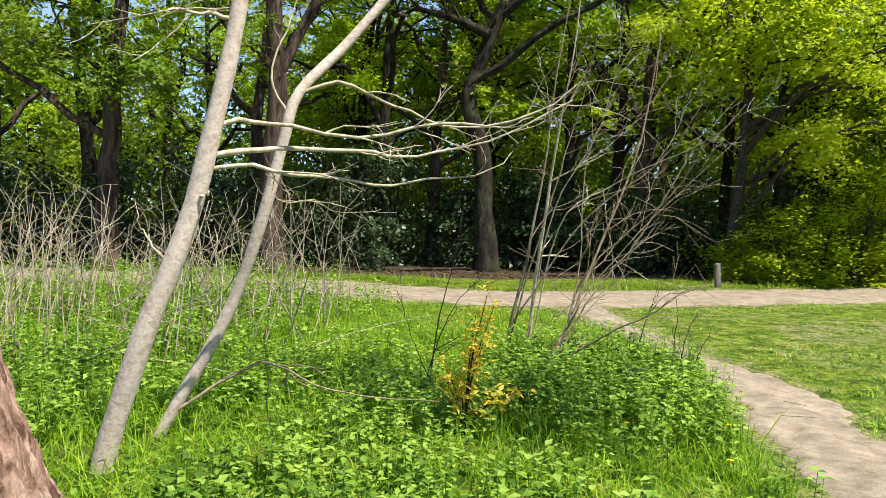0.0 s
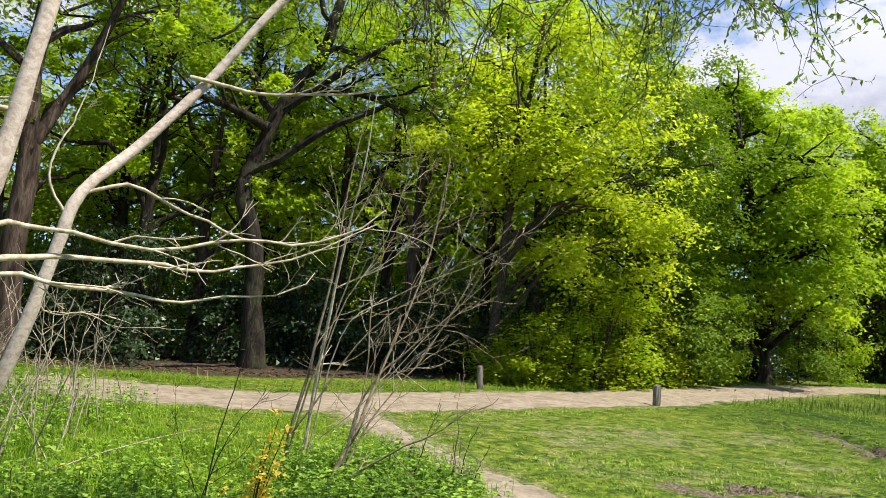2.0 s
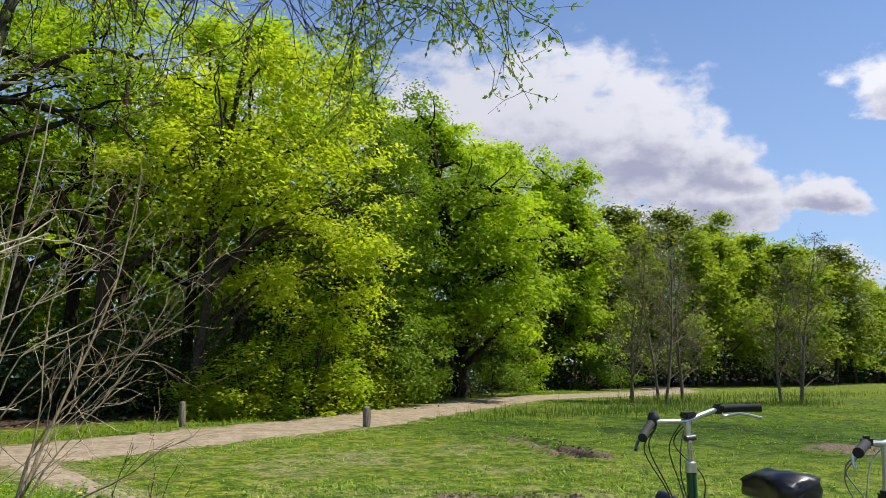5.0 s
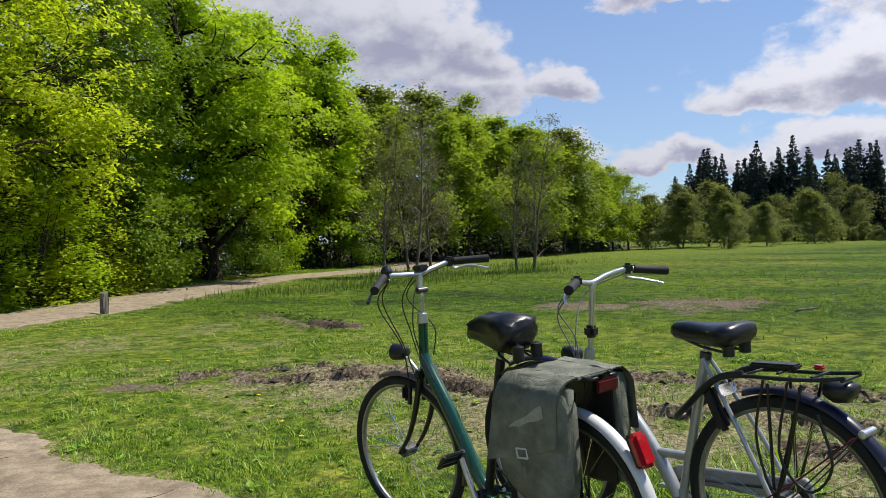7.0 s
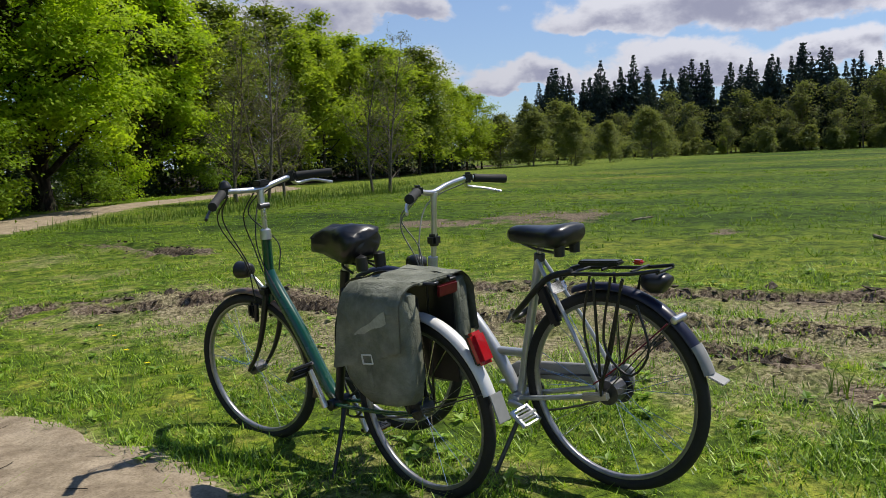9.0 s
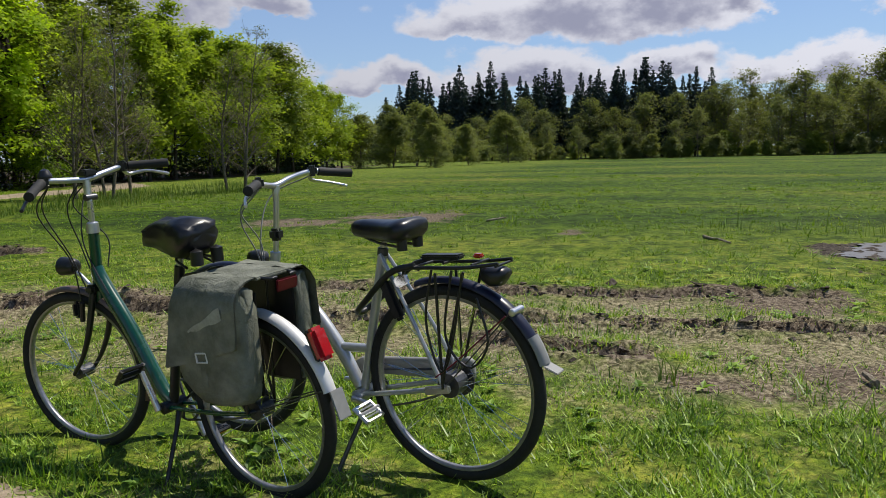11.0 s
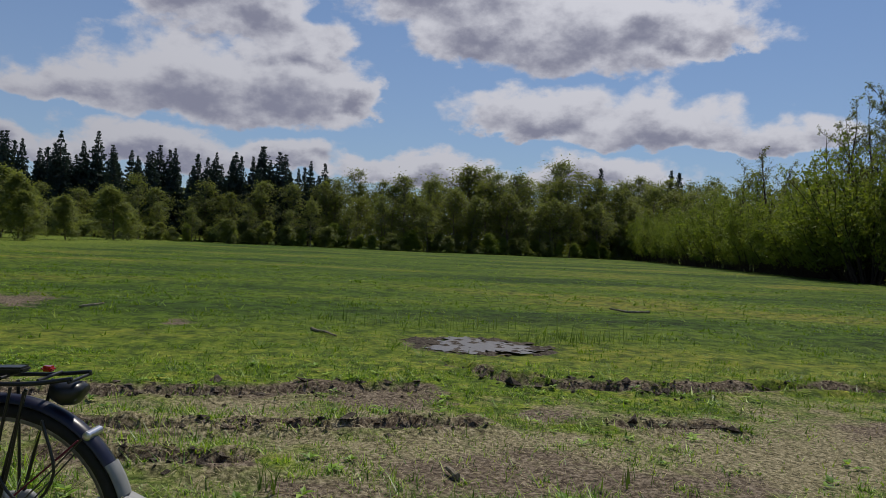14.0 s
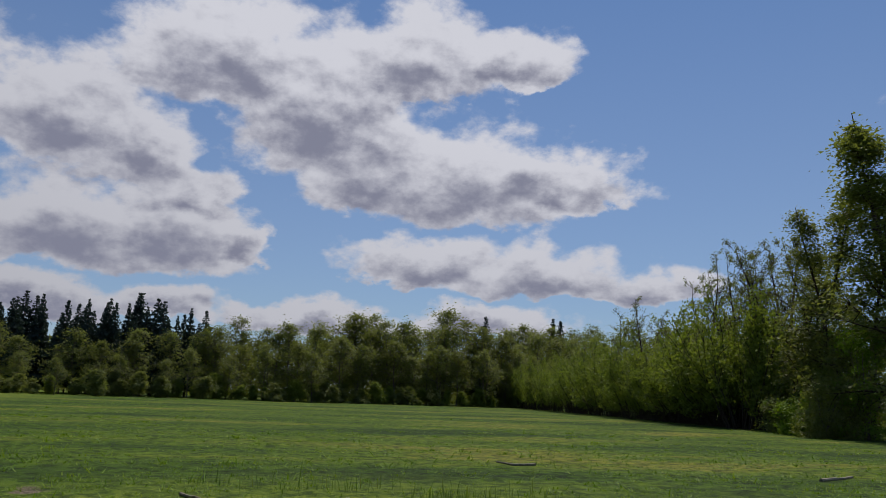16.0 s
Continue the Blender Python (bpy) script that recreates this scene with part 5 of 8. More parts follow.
def lawn():
    r = np.random.default_rng(21)
    # short turf round the bicycles and up to the ruts
    g = Geo()
    x, y = scatter(r, 560000, (2.85, 7.0, -2.2, 5.6), lambda x, y: off_path(x, y) * bare(x, y) * np.clip(1.35 - np.hypot(x - 1.2, y) / 6.0, 0.2, 1))
    h = r.gamma(3.0, 0.0085, len(x)) * (1 + 1.3 * np.clip(wave(x, y, 1.3, 4) + 0.5 * wave(x, y, 5.0, 7), 0, 1))
    blades(g, x, y, h, r.uniform(0.005, 0.012, len(x)), r, 1.1, 1)
    x, y = scatter(r, 150000, (2.6, 9.5, -6.0, 8.5), lambda x, y: off_path(x, y) * bare(x, y) * ((x > 7.0) | (y < -2.2) | (y > 5.6)) * np.clip(1.35 - np.hypot(x - 1.2, y) / 11.0, 0.3, 1))
    blades(g, x, y, r.gamma(3.0, 0.009, len(x)) * (1 + 1.2 * np.clip(wave(x, y, 1.6, 4), 0, 1)), r.uniform(0.008, 0.016, len(x)), r, 1.3, 1)
    # tufts, coarser and taller
    cx, cy = scatter(r, 7800, (2.9, 9.0, -5.0, 8.5), lambda x, y: off_path(x, y) * bare(x, y) ** 0.6 * np.clip(1.2 - np.hypot(x - 1.2, y) / 10.0, 0.15, 1) * np.clip(0.5 + wave(x, y, 1.1, 5), 0.15, 1))
    n = r.integers(8, 22, len(cx))
    x, y = np.repeat(cx, n) + r.normal(size=n.sum()) * 0.035, np.repeat(cy, n) + r.normal(size=n.sum()) * 0.035
    blades(g, x, y, np.repeat(r.uniform(0.02, 0.062, len(cx)), n) * r.uniform(0.5, 1.2, len(x)), r.uniform(0.006, 0.012, len(x)), r, 1.1, 2)
    stuff("lawn_grass", g, "grass_blade", "short trampled meadow grass, bright green", "grass")
    # flat broad-leaved weeds between the grass
    g = Geo()
    cx, cy = scatter(r, 4200, (2.9, 9.0, -4.0, 8.5), lambda x, y: off_path(x, y) * bare(x, y) * np.clip(0.4 + wave(x, y, 0.9, 8), 0.05, 1) * np.clip(1.3 - np.hypot(x - 1.2, y) / 8.0, 0.1, 1))
    k = 7
    m = len(cx) * k
    a = r.uniform(0, 6.283, m)
    al = unit(np.stack([np.cos(a), np.sin(a), r.uniform(0.1, 0.7, m)], -1))
    no = unit(np.stack([-al[:, 0] * 0.5, -al[:, 1] * 0.5, np.ones(m)], -1))
    ln = np.repeat(r.uniform(0.03, 0.075, len(cx)), k) * r.uniform(0.6, 1.2, m)
    xx, yy = np.repeat(cx, k), np.repeat(cy, k)
    leaf6(g, np.stack([xx, yy, gz(xx, yy) + 0.012], -1), al, no, ln, ln * r.uniform(0.3, 0.55, m), r)
    stuff("meadow_weeds", g, "nettle_leaf", "low broad-leaved weeds scattered in the turf", "weeds")
    # dead straw on the worn band
    g = Geo()
    x, y = scatter(r, 70000, (4.6, 9.8, -6.5, 8.0), lambda x, y: np.clip(cover(x, y)[1] * 1.4 - 0.25 + 0.3 * cover(x, y)[0], 0, 1))
    blades(g, x, y, r.uniform(0.015, 0.05, len(x)), r.uniform(0.003, 0.008, len(x)), r, 3.2, 2)
    stuff("dry_grass", g, "straw_blade", "bleached dead grass on the worn ground", "dry grass")
    # meadow beyond: tussocks of all sizes, closer in some places
    g = Geo()
    rad, ang = 5.5 + 22 * r.random(44000) ** 1.4, r.uniform(radians(-52), radians(62), 44000)
    x, y = 1.2 + rad * np.cos(ang), rad * np.sin(ang)
    k = (x > 6.5) & (r.random(44000) < off_path(x, y) * bare(x, y) * np.clip(0.55 + 0.6 * wave(x, y, 0.7, 5) + 0.5 * wave(x, y, 2.7, 2), 0.08, 1))
    x, y, rad = x[k], y[k], rad[k]
    n = 9
    hh = np.repeat(r.gamma(1.6, 0.020, len(x)) + 0.012, n)
    sp = np.repeat(0.03 + rad * 0.003, n)
    xx, yy = np.repeat(x, n) + r.normal(size=len(hh)) * sp, np.repeat(y, n) + r.normal(size=len(hh)) * sp
    blades(g, xx, yy, hh * r.uniform(0.5, 1.2, len(hh)), r.uniform(0.008, 0.016, len(hh)) * np.repeat(0.55 + rad / 11, n), r, 2.0, 1)
    # darker tussocks standing out of it
    rad, ang = 6.5 + 34 * r.random(1500) ** 1.3, r.uniform(radians(-52), radians(58), 1500)
    x, y = 1.2 + rad * np.cos(ang), rad * np.sin(ang)
    k = (x > 7.0) & (seg_dist(x, y, PATH_LINE) > 1.7) & (r.random(1500) < np.clip(0.35 + 0.9 * wave(x, y, 0.35, 6), 0.05, 1)) & (np.hypot(x - PUDDLE[0], y - PUDDLE[1]) > 1.1)
    x, y, rad = x[k], y[k], rad[k]
    n = 26
    hh = np.repeat(r.uniform(0.03, 0.085, len(x)), n)
    sp = np.repeat(r.uniform(0.05, 0.16, len(x)), n)
    blades(g, np.repeat(x, n) + r.normal(size=len(hh)) * sp, np.repeat(y, n) + r.normal(size=len(hh)) * sp * 1.5, hh * r.uniform(0.5, 1.2, len(hh)), r.uniform(0.008, 0.016, len(hh)) * np.repeat(0.6 + rad / 13, n), r, 0.9, 1)
    stuff("meadow_grass", g, "grass_field", "tufted green meadow grass", "grass")
    # far meadow: low tussocks gathered in drifts
    g = Geo()
    rad, ang = 15 + 97 * r.random(26000) ** 1.5, r.uniform(radians(-50), radians(40), 26000)
    x, y = 1.2 + rad * np.cos(ang), rad * np.sin(ang)
    dense = wave(x, y * 0.5, 0.3, 3) + 0.7 * wave(x, y, 0.9, 1)
    k = (seg_dist(x, y, PATH_LINE) > 1.6) & (y < np.interp(x, [20, 40, 60, 110], [23, 24, 25, 25])) & (y > -30 - 0.12 * (x - 45)) & (dense > r.uniform(-0.5, 1.1, len(x)))
    x, y, rad = x[k], y[k], rad[k]
    n = 7
    hh = np.repeat(r.gamma(2.2, 0.017, len(x)), n)
    sp = np.repeat(0.07 + rad * 0.0022, n)
    xx, yy = np.repeat(x, n) + r.normal(size=len(hh)) * sp, np.repeat(y, n) + r.normal(size=len(hh)) * sp * 1.6
    blades(g, xx, yy, hh * r.uniform(0.5, 1.2, len(hh)), r.uniform(0.02, 0.04, len(hh)) * np.repeat(0.8 + rad / 36, n), r, 2.2, 1)
    stuff("far_meadow_grass", g, "grass_field", "low grass tussocks in drifts across the open meadow", "grass")
    # lawn between the footpath and the track
    g = Geo()
    x, y = scatter(r, 240000, (2.2, 13.0, 6.0, 17.0), lambda x, y: off_path(x, y) * bare(x, y) * np.clip(1.3 - np.hypot(x - 1.2, y) / 20.0, 0.3, 1))
    h = r.gamma(3.0, 0.0055, len(x)) * (1 + 1.2 * np.clip(wave(x, y, 1.2, 3), 0, 1) + 1.4 * np.exp(-((seg_dist(x, y, PATH_LINE) - 1.8) / 0.5) ** 2))
    blades(g, x, y, h, r.uniform(0.009, 0.018, len(x)), r, 1.9, 1)
    stuff("verge_grass", g, "grass_blade", "mown grass verge beside the sandy track", "grass")
    # verge on the wood's side
    g = Geo()
    x, y = scatter(r, 220000, (-9.0, 24.0, 13.5, 28.0), lambda x, y: ((seg_dist(x, y, PATH_LINE) > 1.35) & (seg_dist(x, y, PATH_LINE) < 2.9) & (y > np.interp(x, [c[0] for c in PATH_LINE], [c[1] for c in PATH_LINE]))) * (0.35 + 0.65 * (wave(x, y, 0.8, 2) > -0.2)))
    blades(g, x, y, r.gamma(2.2, 0.034, len(x)) * (0.5 + 0.8 * (wave(x, y, 1.7, 3) > 0)), r.uniform(0.014, 0.04, len(x)), r, 1.9, 1)
    stuff("wood_edge_grass", g, "leaf_mid", "low green herbs along the foot of the wood", "herbs")




def in_patch(x, y):
    """The rank herb patch between the camera and the track."""
    right = np.interp(y, [0, 3.0, 4.5, 6.5, 7.4, 9.0, 11.0], [2.0, 2.25, 2.3, 2.35, 2.1, 1.75, 0.9])
    top = np.interp(x, [-9, -3, -0.5, 1.0, 2], [13.0, 12.2, 11.1, 10.8, 9.8])
    return np.clip((right - x) / 0.15, 0, 1) * np.clip((top - y) / 0.3, 0, 1)


def leaf6(geo, base, along, nor, length, width, r):
    """Ovate leaves with a folded midrib and drooping tip."""
    n = len(base)
    side = unit(np.cross(nor, along))
    L, Wd = length[:, None], width[:, None]
    p = [base, base + along * L * 0.42 + side * Wd * 0.55 + nor * L * 0.06, base + along * L * 0.42 - side * Wd * 0.55 + nor * L * 0.06,
         base + along * L - nor * L * 0.14, base + along * L * 0.5 - nor * L * 0.03]
    v = np.stack(p, 1).reshape(-1, 3)
    i = np.arange(n)[:, None] * 5
    f = [i + [[0, 4, 1]], i + [[0, 2, 4]], i + [[1, 4, 3]], i + [[2, 3, 4]]]
    geo.add(v, np.concatenate(f))


lawn()


def nettles(geo_leaf, geo_stem, x, y, h, r, pairs=6, leaf=0.075):
    z = gz(x, y)
    n = len(x)
    lean = r.normal(size=(n, 2)) * 0.12
    for k in range(pairs):
        f = 0.25 + 0.75 * (k + 1) / pairs
        c = np.stack([x + lean[:, 0] * h * f, y + lean[:, 1] * h * f, z + h * f], -1)
        a = k * 1.571 + r.uniform(0, 6.28, n) * (k == 0) + r.normal(size=n) * 0.3 + np.arange(n) * 1.3
        for s in (0, np.pi):
            al = unit(np.stack([np.cos(a + s), np.sin(a + s), r.uniform(-0.35, 0.35, n) + 0.25 * (k == pairs - 1)], -1))
            no = unit(np.stack([-al[:, 0] * 0.2, -al[:, 1] * 0.2, np.ones(n)], -1) + r.normal(size=(n, 3)) * 0.22)
            ln = leaf * r.uniform(0.65, 1.25, n) * (1.15 - 0.5 * abs(f - 0.7))
            leaf6(geo_leaf, c, al, no, ln, ln * r.uniform(0.5, 0.72, n), r)
    p0 = np.stack([x, y, z - 0.03], -1)
    p1 = np.stack([x + lean[:, 0] * h, y + lean[:, 1] * h, z + h], -1)
    o = np.array([[0.0028, 0, 0], [-0.0016, 0.0026, 0], [-0.0016, -0.0026, 0]])
    v = np.concatenate([p0[:, None] + o, p1[:, None] + o * 0.5], 1).reshape(-1, 3)
    i = np.arange(n)[:, None] * 6
    geo_stem.add(v, np.concatenate([i + [[a, (a + 1) % 3, 3 + (a + 1) % 3, 3 + a]] for a in range(3)]))


def herb_patch():
    r = np.random.default_rng(31)
    gl, gs = Geo(), Geo()
    near = lambda x, y: in_patch(x, y) * ((x > -0.62) | (y > 2.75)) * np.clip(1.15 - (y - 3.2) / 4.5, 0.10, 1) * np.clip(0.45 + 1.3 * wave(x, y, 1.4, 2), 0.03, 1)
    x, y = scatter(r, 5200, (-2.6, 2.3, 2.1, 7.5), near)
    nettles(gl, gs, x, y, r.uniform(0.06, 0.30, len(x)), r, 5, 0.046)
    # bramble and nettle bank to the left, and round the saplings
    bank = lambda x, y: in_patch(x, y) * np.clip(0.35 + 0.5 * (-x - 1.2), 0, 1) * np.clip(0.8 + wave(x, y, 1.0, 3), 0.2, 1)
    x, y = scatter(r, 2400, (-6.5, -0.8, 3.2, 11.0), bank)
    nettles(gl, gs, x, y, r.uniform(0.15, 0.45, len(x)) * np.where((x < -1.7) & (y > 7.0), 1.5, 1.0), r, 6, 0.05)
    ring_ = lambda x, y: in_patch(x, y) * np.exp(-(np.hypot((x - 1.5) / 0.8, (y - 5.6) / 1.5)) ** 4)
    x, y = scatter(r, 2200, (0.3, 2.35, 3.6, 7.6), ring_)
    nettles(gl, gs, x, y, r.uniform(0.14, 0.40, len(x)), r, 6, 0.046)
    gl.v += gs.v
    gl.f += [f + gl.n for f in gs.f]
    gl.n += gs.n
    stuff("nettle_bed", gl, "nettle_leaf", "dense bed of fresh green nettles and brambles", "nettles")
    g = Geo()
    x, y = scatter(r, 90000, (-4.5, 2.4, 2.2, 12.0), lambda x, y: in_patch(x, y) * np.clip(1.2 - 0.055 * y, 0.4, 1) * np.clip(0.95 + 0.7 * wave(x, y, 0.9, 7), 0.25, 1))
    blades(g, x, y, r.gamma(4.0, 0.034, len(x)) * np.clip(1.25 - 0.05 * y, 0.6, 1) * (0.75 + 0.35 * wave(x, y, 2.1, 3)), r.uniform(0.005, 0.010, len(x)), r, 1.1, 2)
    stuff("tall_grass", g, "grass_long", "lush tall spring grass, bright green", "grass")
    # fringe along the footpath
    g = Geo()
    # ragged tufts creeping over both edges of the sand
    cx, cy = scatter(r, 5200, (1.2, 3.7, -1.0, 10.5), lambda x, y: np.exp(-((seg_dist(x, y, FOOT_LINE) - 0.47) / 0.13) ** 2) * np.clip(0.3 + wave(x, y, 2.4, 6) + 0.7 * wave(x, y, 8.0, 2), 0, 1))
    n = 12
    x, y = np.repeat(cx, n) + r.normal(size=len(cx) * n) * 0.03, np.repeat(cy, n) + r.normal(size=len(cx) * n) * 0.03
    blades(g, x, y, np.repeat(r.uniform(0.02, 0.075, len(cx)), n) * r.uniform(0.5, 1.2, len(x)), r.uniform(0.004, 0.009, len(x)), r, 1.4, 1)
    x, y = scatter(r, 9000, (1.6, 2.6, 1.5, 8.5), lambda x, y: in_patch(x, y) * np.exp(-((seg_dist(x, y, FOOT_LINE) - 0.45) / 0.22) ** 2))
    blades(g, x, y, r.gamma(4.0, 0.032, len(x)), r.uniform(0.004, 0.009, len(x)), r, 0.9, 3)
    stuff("grass_fringe", g, "grass_long", "overhanging grass at the footpath's edge", "grass")


herb_patch()


def flowers():
    """Buttercups and dandelions, each a ring of petals on a stalk."""
    r = np.random.default_rng(41)
    spots = [(1.68, 6.9, 0.30), (1.9, 6.6, 0.28), (2.1, 6.4, 0.3), (1.45, 6.7, 0.3), (2.2, 6.1, 0.25), (1.75, 4.9, 0.2), (1.2, 5.2, 0.3), (2.1, 4.4, 0.14), (1.5, 4.2, 0.14), (-0.6, 4.6, 0.22), (-0.2, 7.6, 0.35), (0.2, 8.3, 0.4), (-0.7, 5.4, 0.26),
             (4.26, 4.41, 0.07), (4.5, 4.86, 0.08), (4.1, 4.0, 0.07), (4.7, 5.3, 0.07), (5.2, 7.6, 0.08), (1.95, 3.7, 0.12), (2.0, 5.4, 0.22)]
    for x, y, h in spots:
        g = Geo()
        z = float(gz(x, y))
        tube(g, [(0, 0, -0.02), (r.normal() * 0.01, r.normal() * 0.01, h)], [0.002, 0.0016], 4, cap=False)
        ob = thing("buttercup", pose(x, y, z), "small yellow wildflower on a thin stalk in the grass", "flower", "yellow wildflowers")
        part("stalk", g, "grass_long", ob)
        g = Geo()
        k = 9
        a = np.linspace(0, 2 * np.pi, k, endpoint=False)
        al = unit(np.stack([np.cos(a), np.sin(a), np.full(k, 0.35)], -1))
        no = unit(np.stack([-np.cos(a) * 0.35, -np.sin(a) * 0.35, np.ones(k)], -1))
        leaf6(g, np.tile([(0, 0, h)], (k, 1)), al, no, np.full(k, 0.021), np.full(k, 0.013), r)
        part("blossom", g, "petal", ob, "yellow petals")


flowers()


def twiggy(name, stems, radii, bark, label, category, seed, twigs=8, subs=3, tw_len=0.6, group="", spread=0.8, parent=None, dirbias=(0, 0, 0.35)):
    """A bare woody plant: given main stems, each with side twigs that fork again."""
    r = np.random.default_rng(seed)
    base = np.array(stems[0][0], float)
    base[2] = float(gz(base[0], base[1]))
    ob = parent or thing(name, pose(*base), label, category, group)
    org = np.array(ob.matrix_world.translation)
    for s, r0 in zip(stems, radii):
        g = Geo()
        p = smooth_path(np.array(s, float) - org, 18)
        p[2:] += np.cumsum(r.normal(size=(16, 3)) * 0.006, 0)
        rad = np.linspace(r0, r0 * 0.22, 18)
        tube(g, p, rad, 7, rough=0.05, r=r)
        for _ in range(twigs):
            i = int(r.integers(4, 17))
            d = unit(p[i] - p[i - 1]) + r.normal(size=3) * spread + np.array(dirbias)
            L = tw_len * r.uniform(0.4, 1.2)
            t = wander(p[i], d, L, 7, 0.14, r, 0.03)
            tube(g, t, np.linspace(rad[i] * 0.55, 0.0018, 8), 4, cap=False)
            for _ in range(subs):
                j = int(r.integers(2, 7))
                t2 = wander(t[j], unit(t[j] - t[j - 1]) + r.normal(size=3) * 0.6, L * r.uniform(0.25, 0.55), 4, 0.16, r)
                tube(g, t2, np.linspace(rad[i] * 0.28 + 0.0008, 0.0012, 5), 3, cap=False)
        part("stem", g, bark, ob, smooth=True)
    return ob


def grey_trees():
    # two slender grey trunks growing from one foot
    r = np.random.default_rng(51)
    a = thing("grey_tree", pose(-0.99, 3.1, 0.0), "slender leaning tree with smooth pale grey bark", "tree", "two leaning grey trees")
    g = Geo()
    p = smooth_path([(-1.04, 3.1, -0.15), (-0.99, 3.1, 0.14), (-0.81, 3.09, 0.68), (-0.62, 3.13, 1.21), (-0.5, 3.13, 1.67), (-0.42, 3.16, 2.09), (-0.36, 3.18, 2.5), (-0.2, 3.3, 3.6), (0.1, 3.5, 5.0), (0.3, 3.6, 6.4)], 40) - np.array([-0.99, 3.1, 0])
    rad = np.linspace(0.060, 0.02, 40)
    rad[:4] *= [1.35, 1.15, 1.06, 1.02]
    tube(g, p, rad * (1 + 0.03 * np.sin(np.arange(40) * 1.7)), 14, rough=0.025, r=r)
    part("trunk", g, "bark_grey", a, smooth=True)
    for pts, r0 in (([(-0.5, 3.13, 1.66), (-0.39, 3.21, 1.71), (-0.23, 3.3, 1.7), (0.12, 3.43, 1.68), (0.43, 3.52, 1.76), (0.7, 3.58, 1.77), (0.97, 3.63, 1.85), (1.11, 3.65, 1.98)], 0.013),
                    ([(-0.52, 3.13, 1.53), (-0.38, 3.24, 1.57), (-0.2, 3.37, 1.6), (0.1, 3.52, 1.61), (0.25, 3.61, 1.59), (0.46, 3.7, 1.63), (0.8, 3.79, 1.73), (1.14, 3.85, 1.93)], 0.015),
                    ([(-0.56, 3.13, 1.46), (-0.4, 3.24, 1.5), (-0.24, 3.34, 1.45), (0.0, 3.46, 1.44), (0.21, 3.55, 1.42), (0.42, 3.63, 1.46), (0.67, 3.7, 1.48), (0.78, 3.75, 1.58)], 0.012),
                    ([(-0.42, 3.16, 2.15), (-0.54, 3.09, 2.17), (-0.65, 2.99, 2.15), (-0.69, 2.93, 2.08)], 0.012),
                    ([(-0.7, 3.12, 1.02), (-0.78, 3.05, 1.16), (-0.83, 3.0, 1.3)], 0.007), ([(-0.56, 3.13, 1.36), (-0.5, 3.1, 1.38), (-0.47, 3.08, 1.37)], 0.008)):
        twiggy("", [pts], [r0], "bark_pale", "", "", int(r.integers(1e6)), 5 if r0 > 0.0115 else 0, 3, 0.35, parent=a, spread=0.5, dirbias=(0.5, 0.1, 0.1))
    b = thing("grey_tree", pose(-1.01, 3.66, 0.0), "slim grey-barked tree bending over towards the track", "tree", "two leaning grey trees")
    g = Geo()
    p = smooth_path([(-1.1, 3.64, -0.15), (-1.01, 3.66, 0.08), (-0.67, 3.71, 0.72), (-0.48, 3.68, 1.21), (-0.36, 3.67, 1.65), (-0.29, 3.7, 1.91), (-0.09, 3.88, 2.2), (0.18, 4.04, 2.6), (0.42, 4.1, 2.98), (0.65, 4.13, 3.31), (1.0, 4.1, 3.9), (1.6, 3.9, 4.7), (2.4, 3.5, 5.1)], 44) - np.array([-1.01, 3.66, 0])
    rad = np.linspace(0.036, 0.017, 44)
    rad[:4] *= [1.3, 1.12, 1.05, 1.0]
    tube(g, p, rad * (1 + 0.04 * np.sin(np.arange(44) * 1.3)), 12, rough=0.03, r=r)
    part("trunk", g, "bark_grey", b, smooth=True)
    for pts, r0, tw in (([(-0.29, 3.7, 1.91), (-0.1, 3.78, 1.97), (0.13, 3.87, 1.89), (0.43, 3.95, 1.8), (0.73, 4.01, 1.81), (0.91, 4.05, 1.9)], 0.011, 6), ([(-0.33, 3.67, 1.78), (-0.43, 3.66, 2.0), (-0.38, 3.7, 2.21), (-0.34, 3.73, 2.4), (-0.3, 3.8, 2.8)], 0.007, 2),
                        ([(-0.42, 3.68, 1.4), (-0.38, 3.72, 1.32), (-0.2, 3.74, 1.3), (-0.05, 3.76, 1.22)], 0.005, 2), ([(0.1, 3.97, 2.6), (0.5, 4.1, 2.6), (1.0, 4.2, 2.7), (1.5, 4.2, 2.9)], 0.012, 6)):
        twiggy("", [pts], [r0], "bark_pale", "", "", int(r.integers(1e6)), tw, 3, 0.4, parent=b, spread=0.5, dirbias=(0.5, 0.1, 0.1))
    # drooping boughs overhead, budding into leaf
    org = np.array([-1.01, 3.66, 0])
    tips = []
    for k, (s, e) in enumerate([((0.6, 4.1, 3.5), (1.0, 4.0, 3.3)), ((0.8, 4.1, 3.9), (1.3, 3.95, 3.2)), ((1.2, 4.0, 4.4), (1.7, 3.8, 3.15)), ((1.5, 3.9, 4.7), (2.05, 3.65, 3.2)), ((2.0, 3.7, 4.95), (2.45, 3.45, 3.2)), ((2.4, 3.5, 5.1), (2.75, 3.2, 3.2)), ((2.3, 3.5, 5.05), (2.85, 2.95, 3.25)), ((1.9, 3.75, 4.9), (2.3, 3.4, 3.3))]):
        s, e = np.array(s), np.array(e)
        twig = Geo()
        path = smooth_path([s - org, (s + e) / 2 + [0.15, 0, 0.25] - org, e - org], 12)
        tube(twig, path, np.linspace(0.013, 0.004, 12), 6, cap=False)
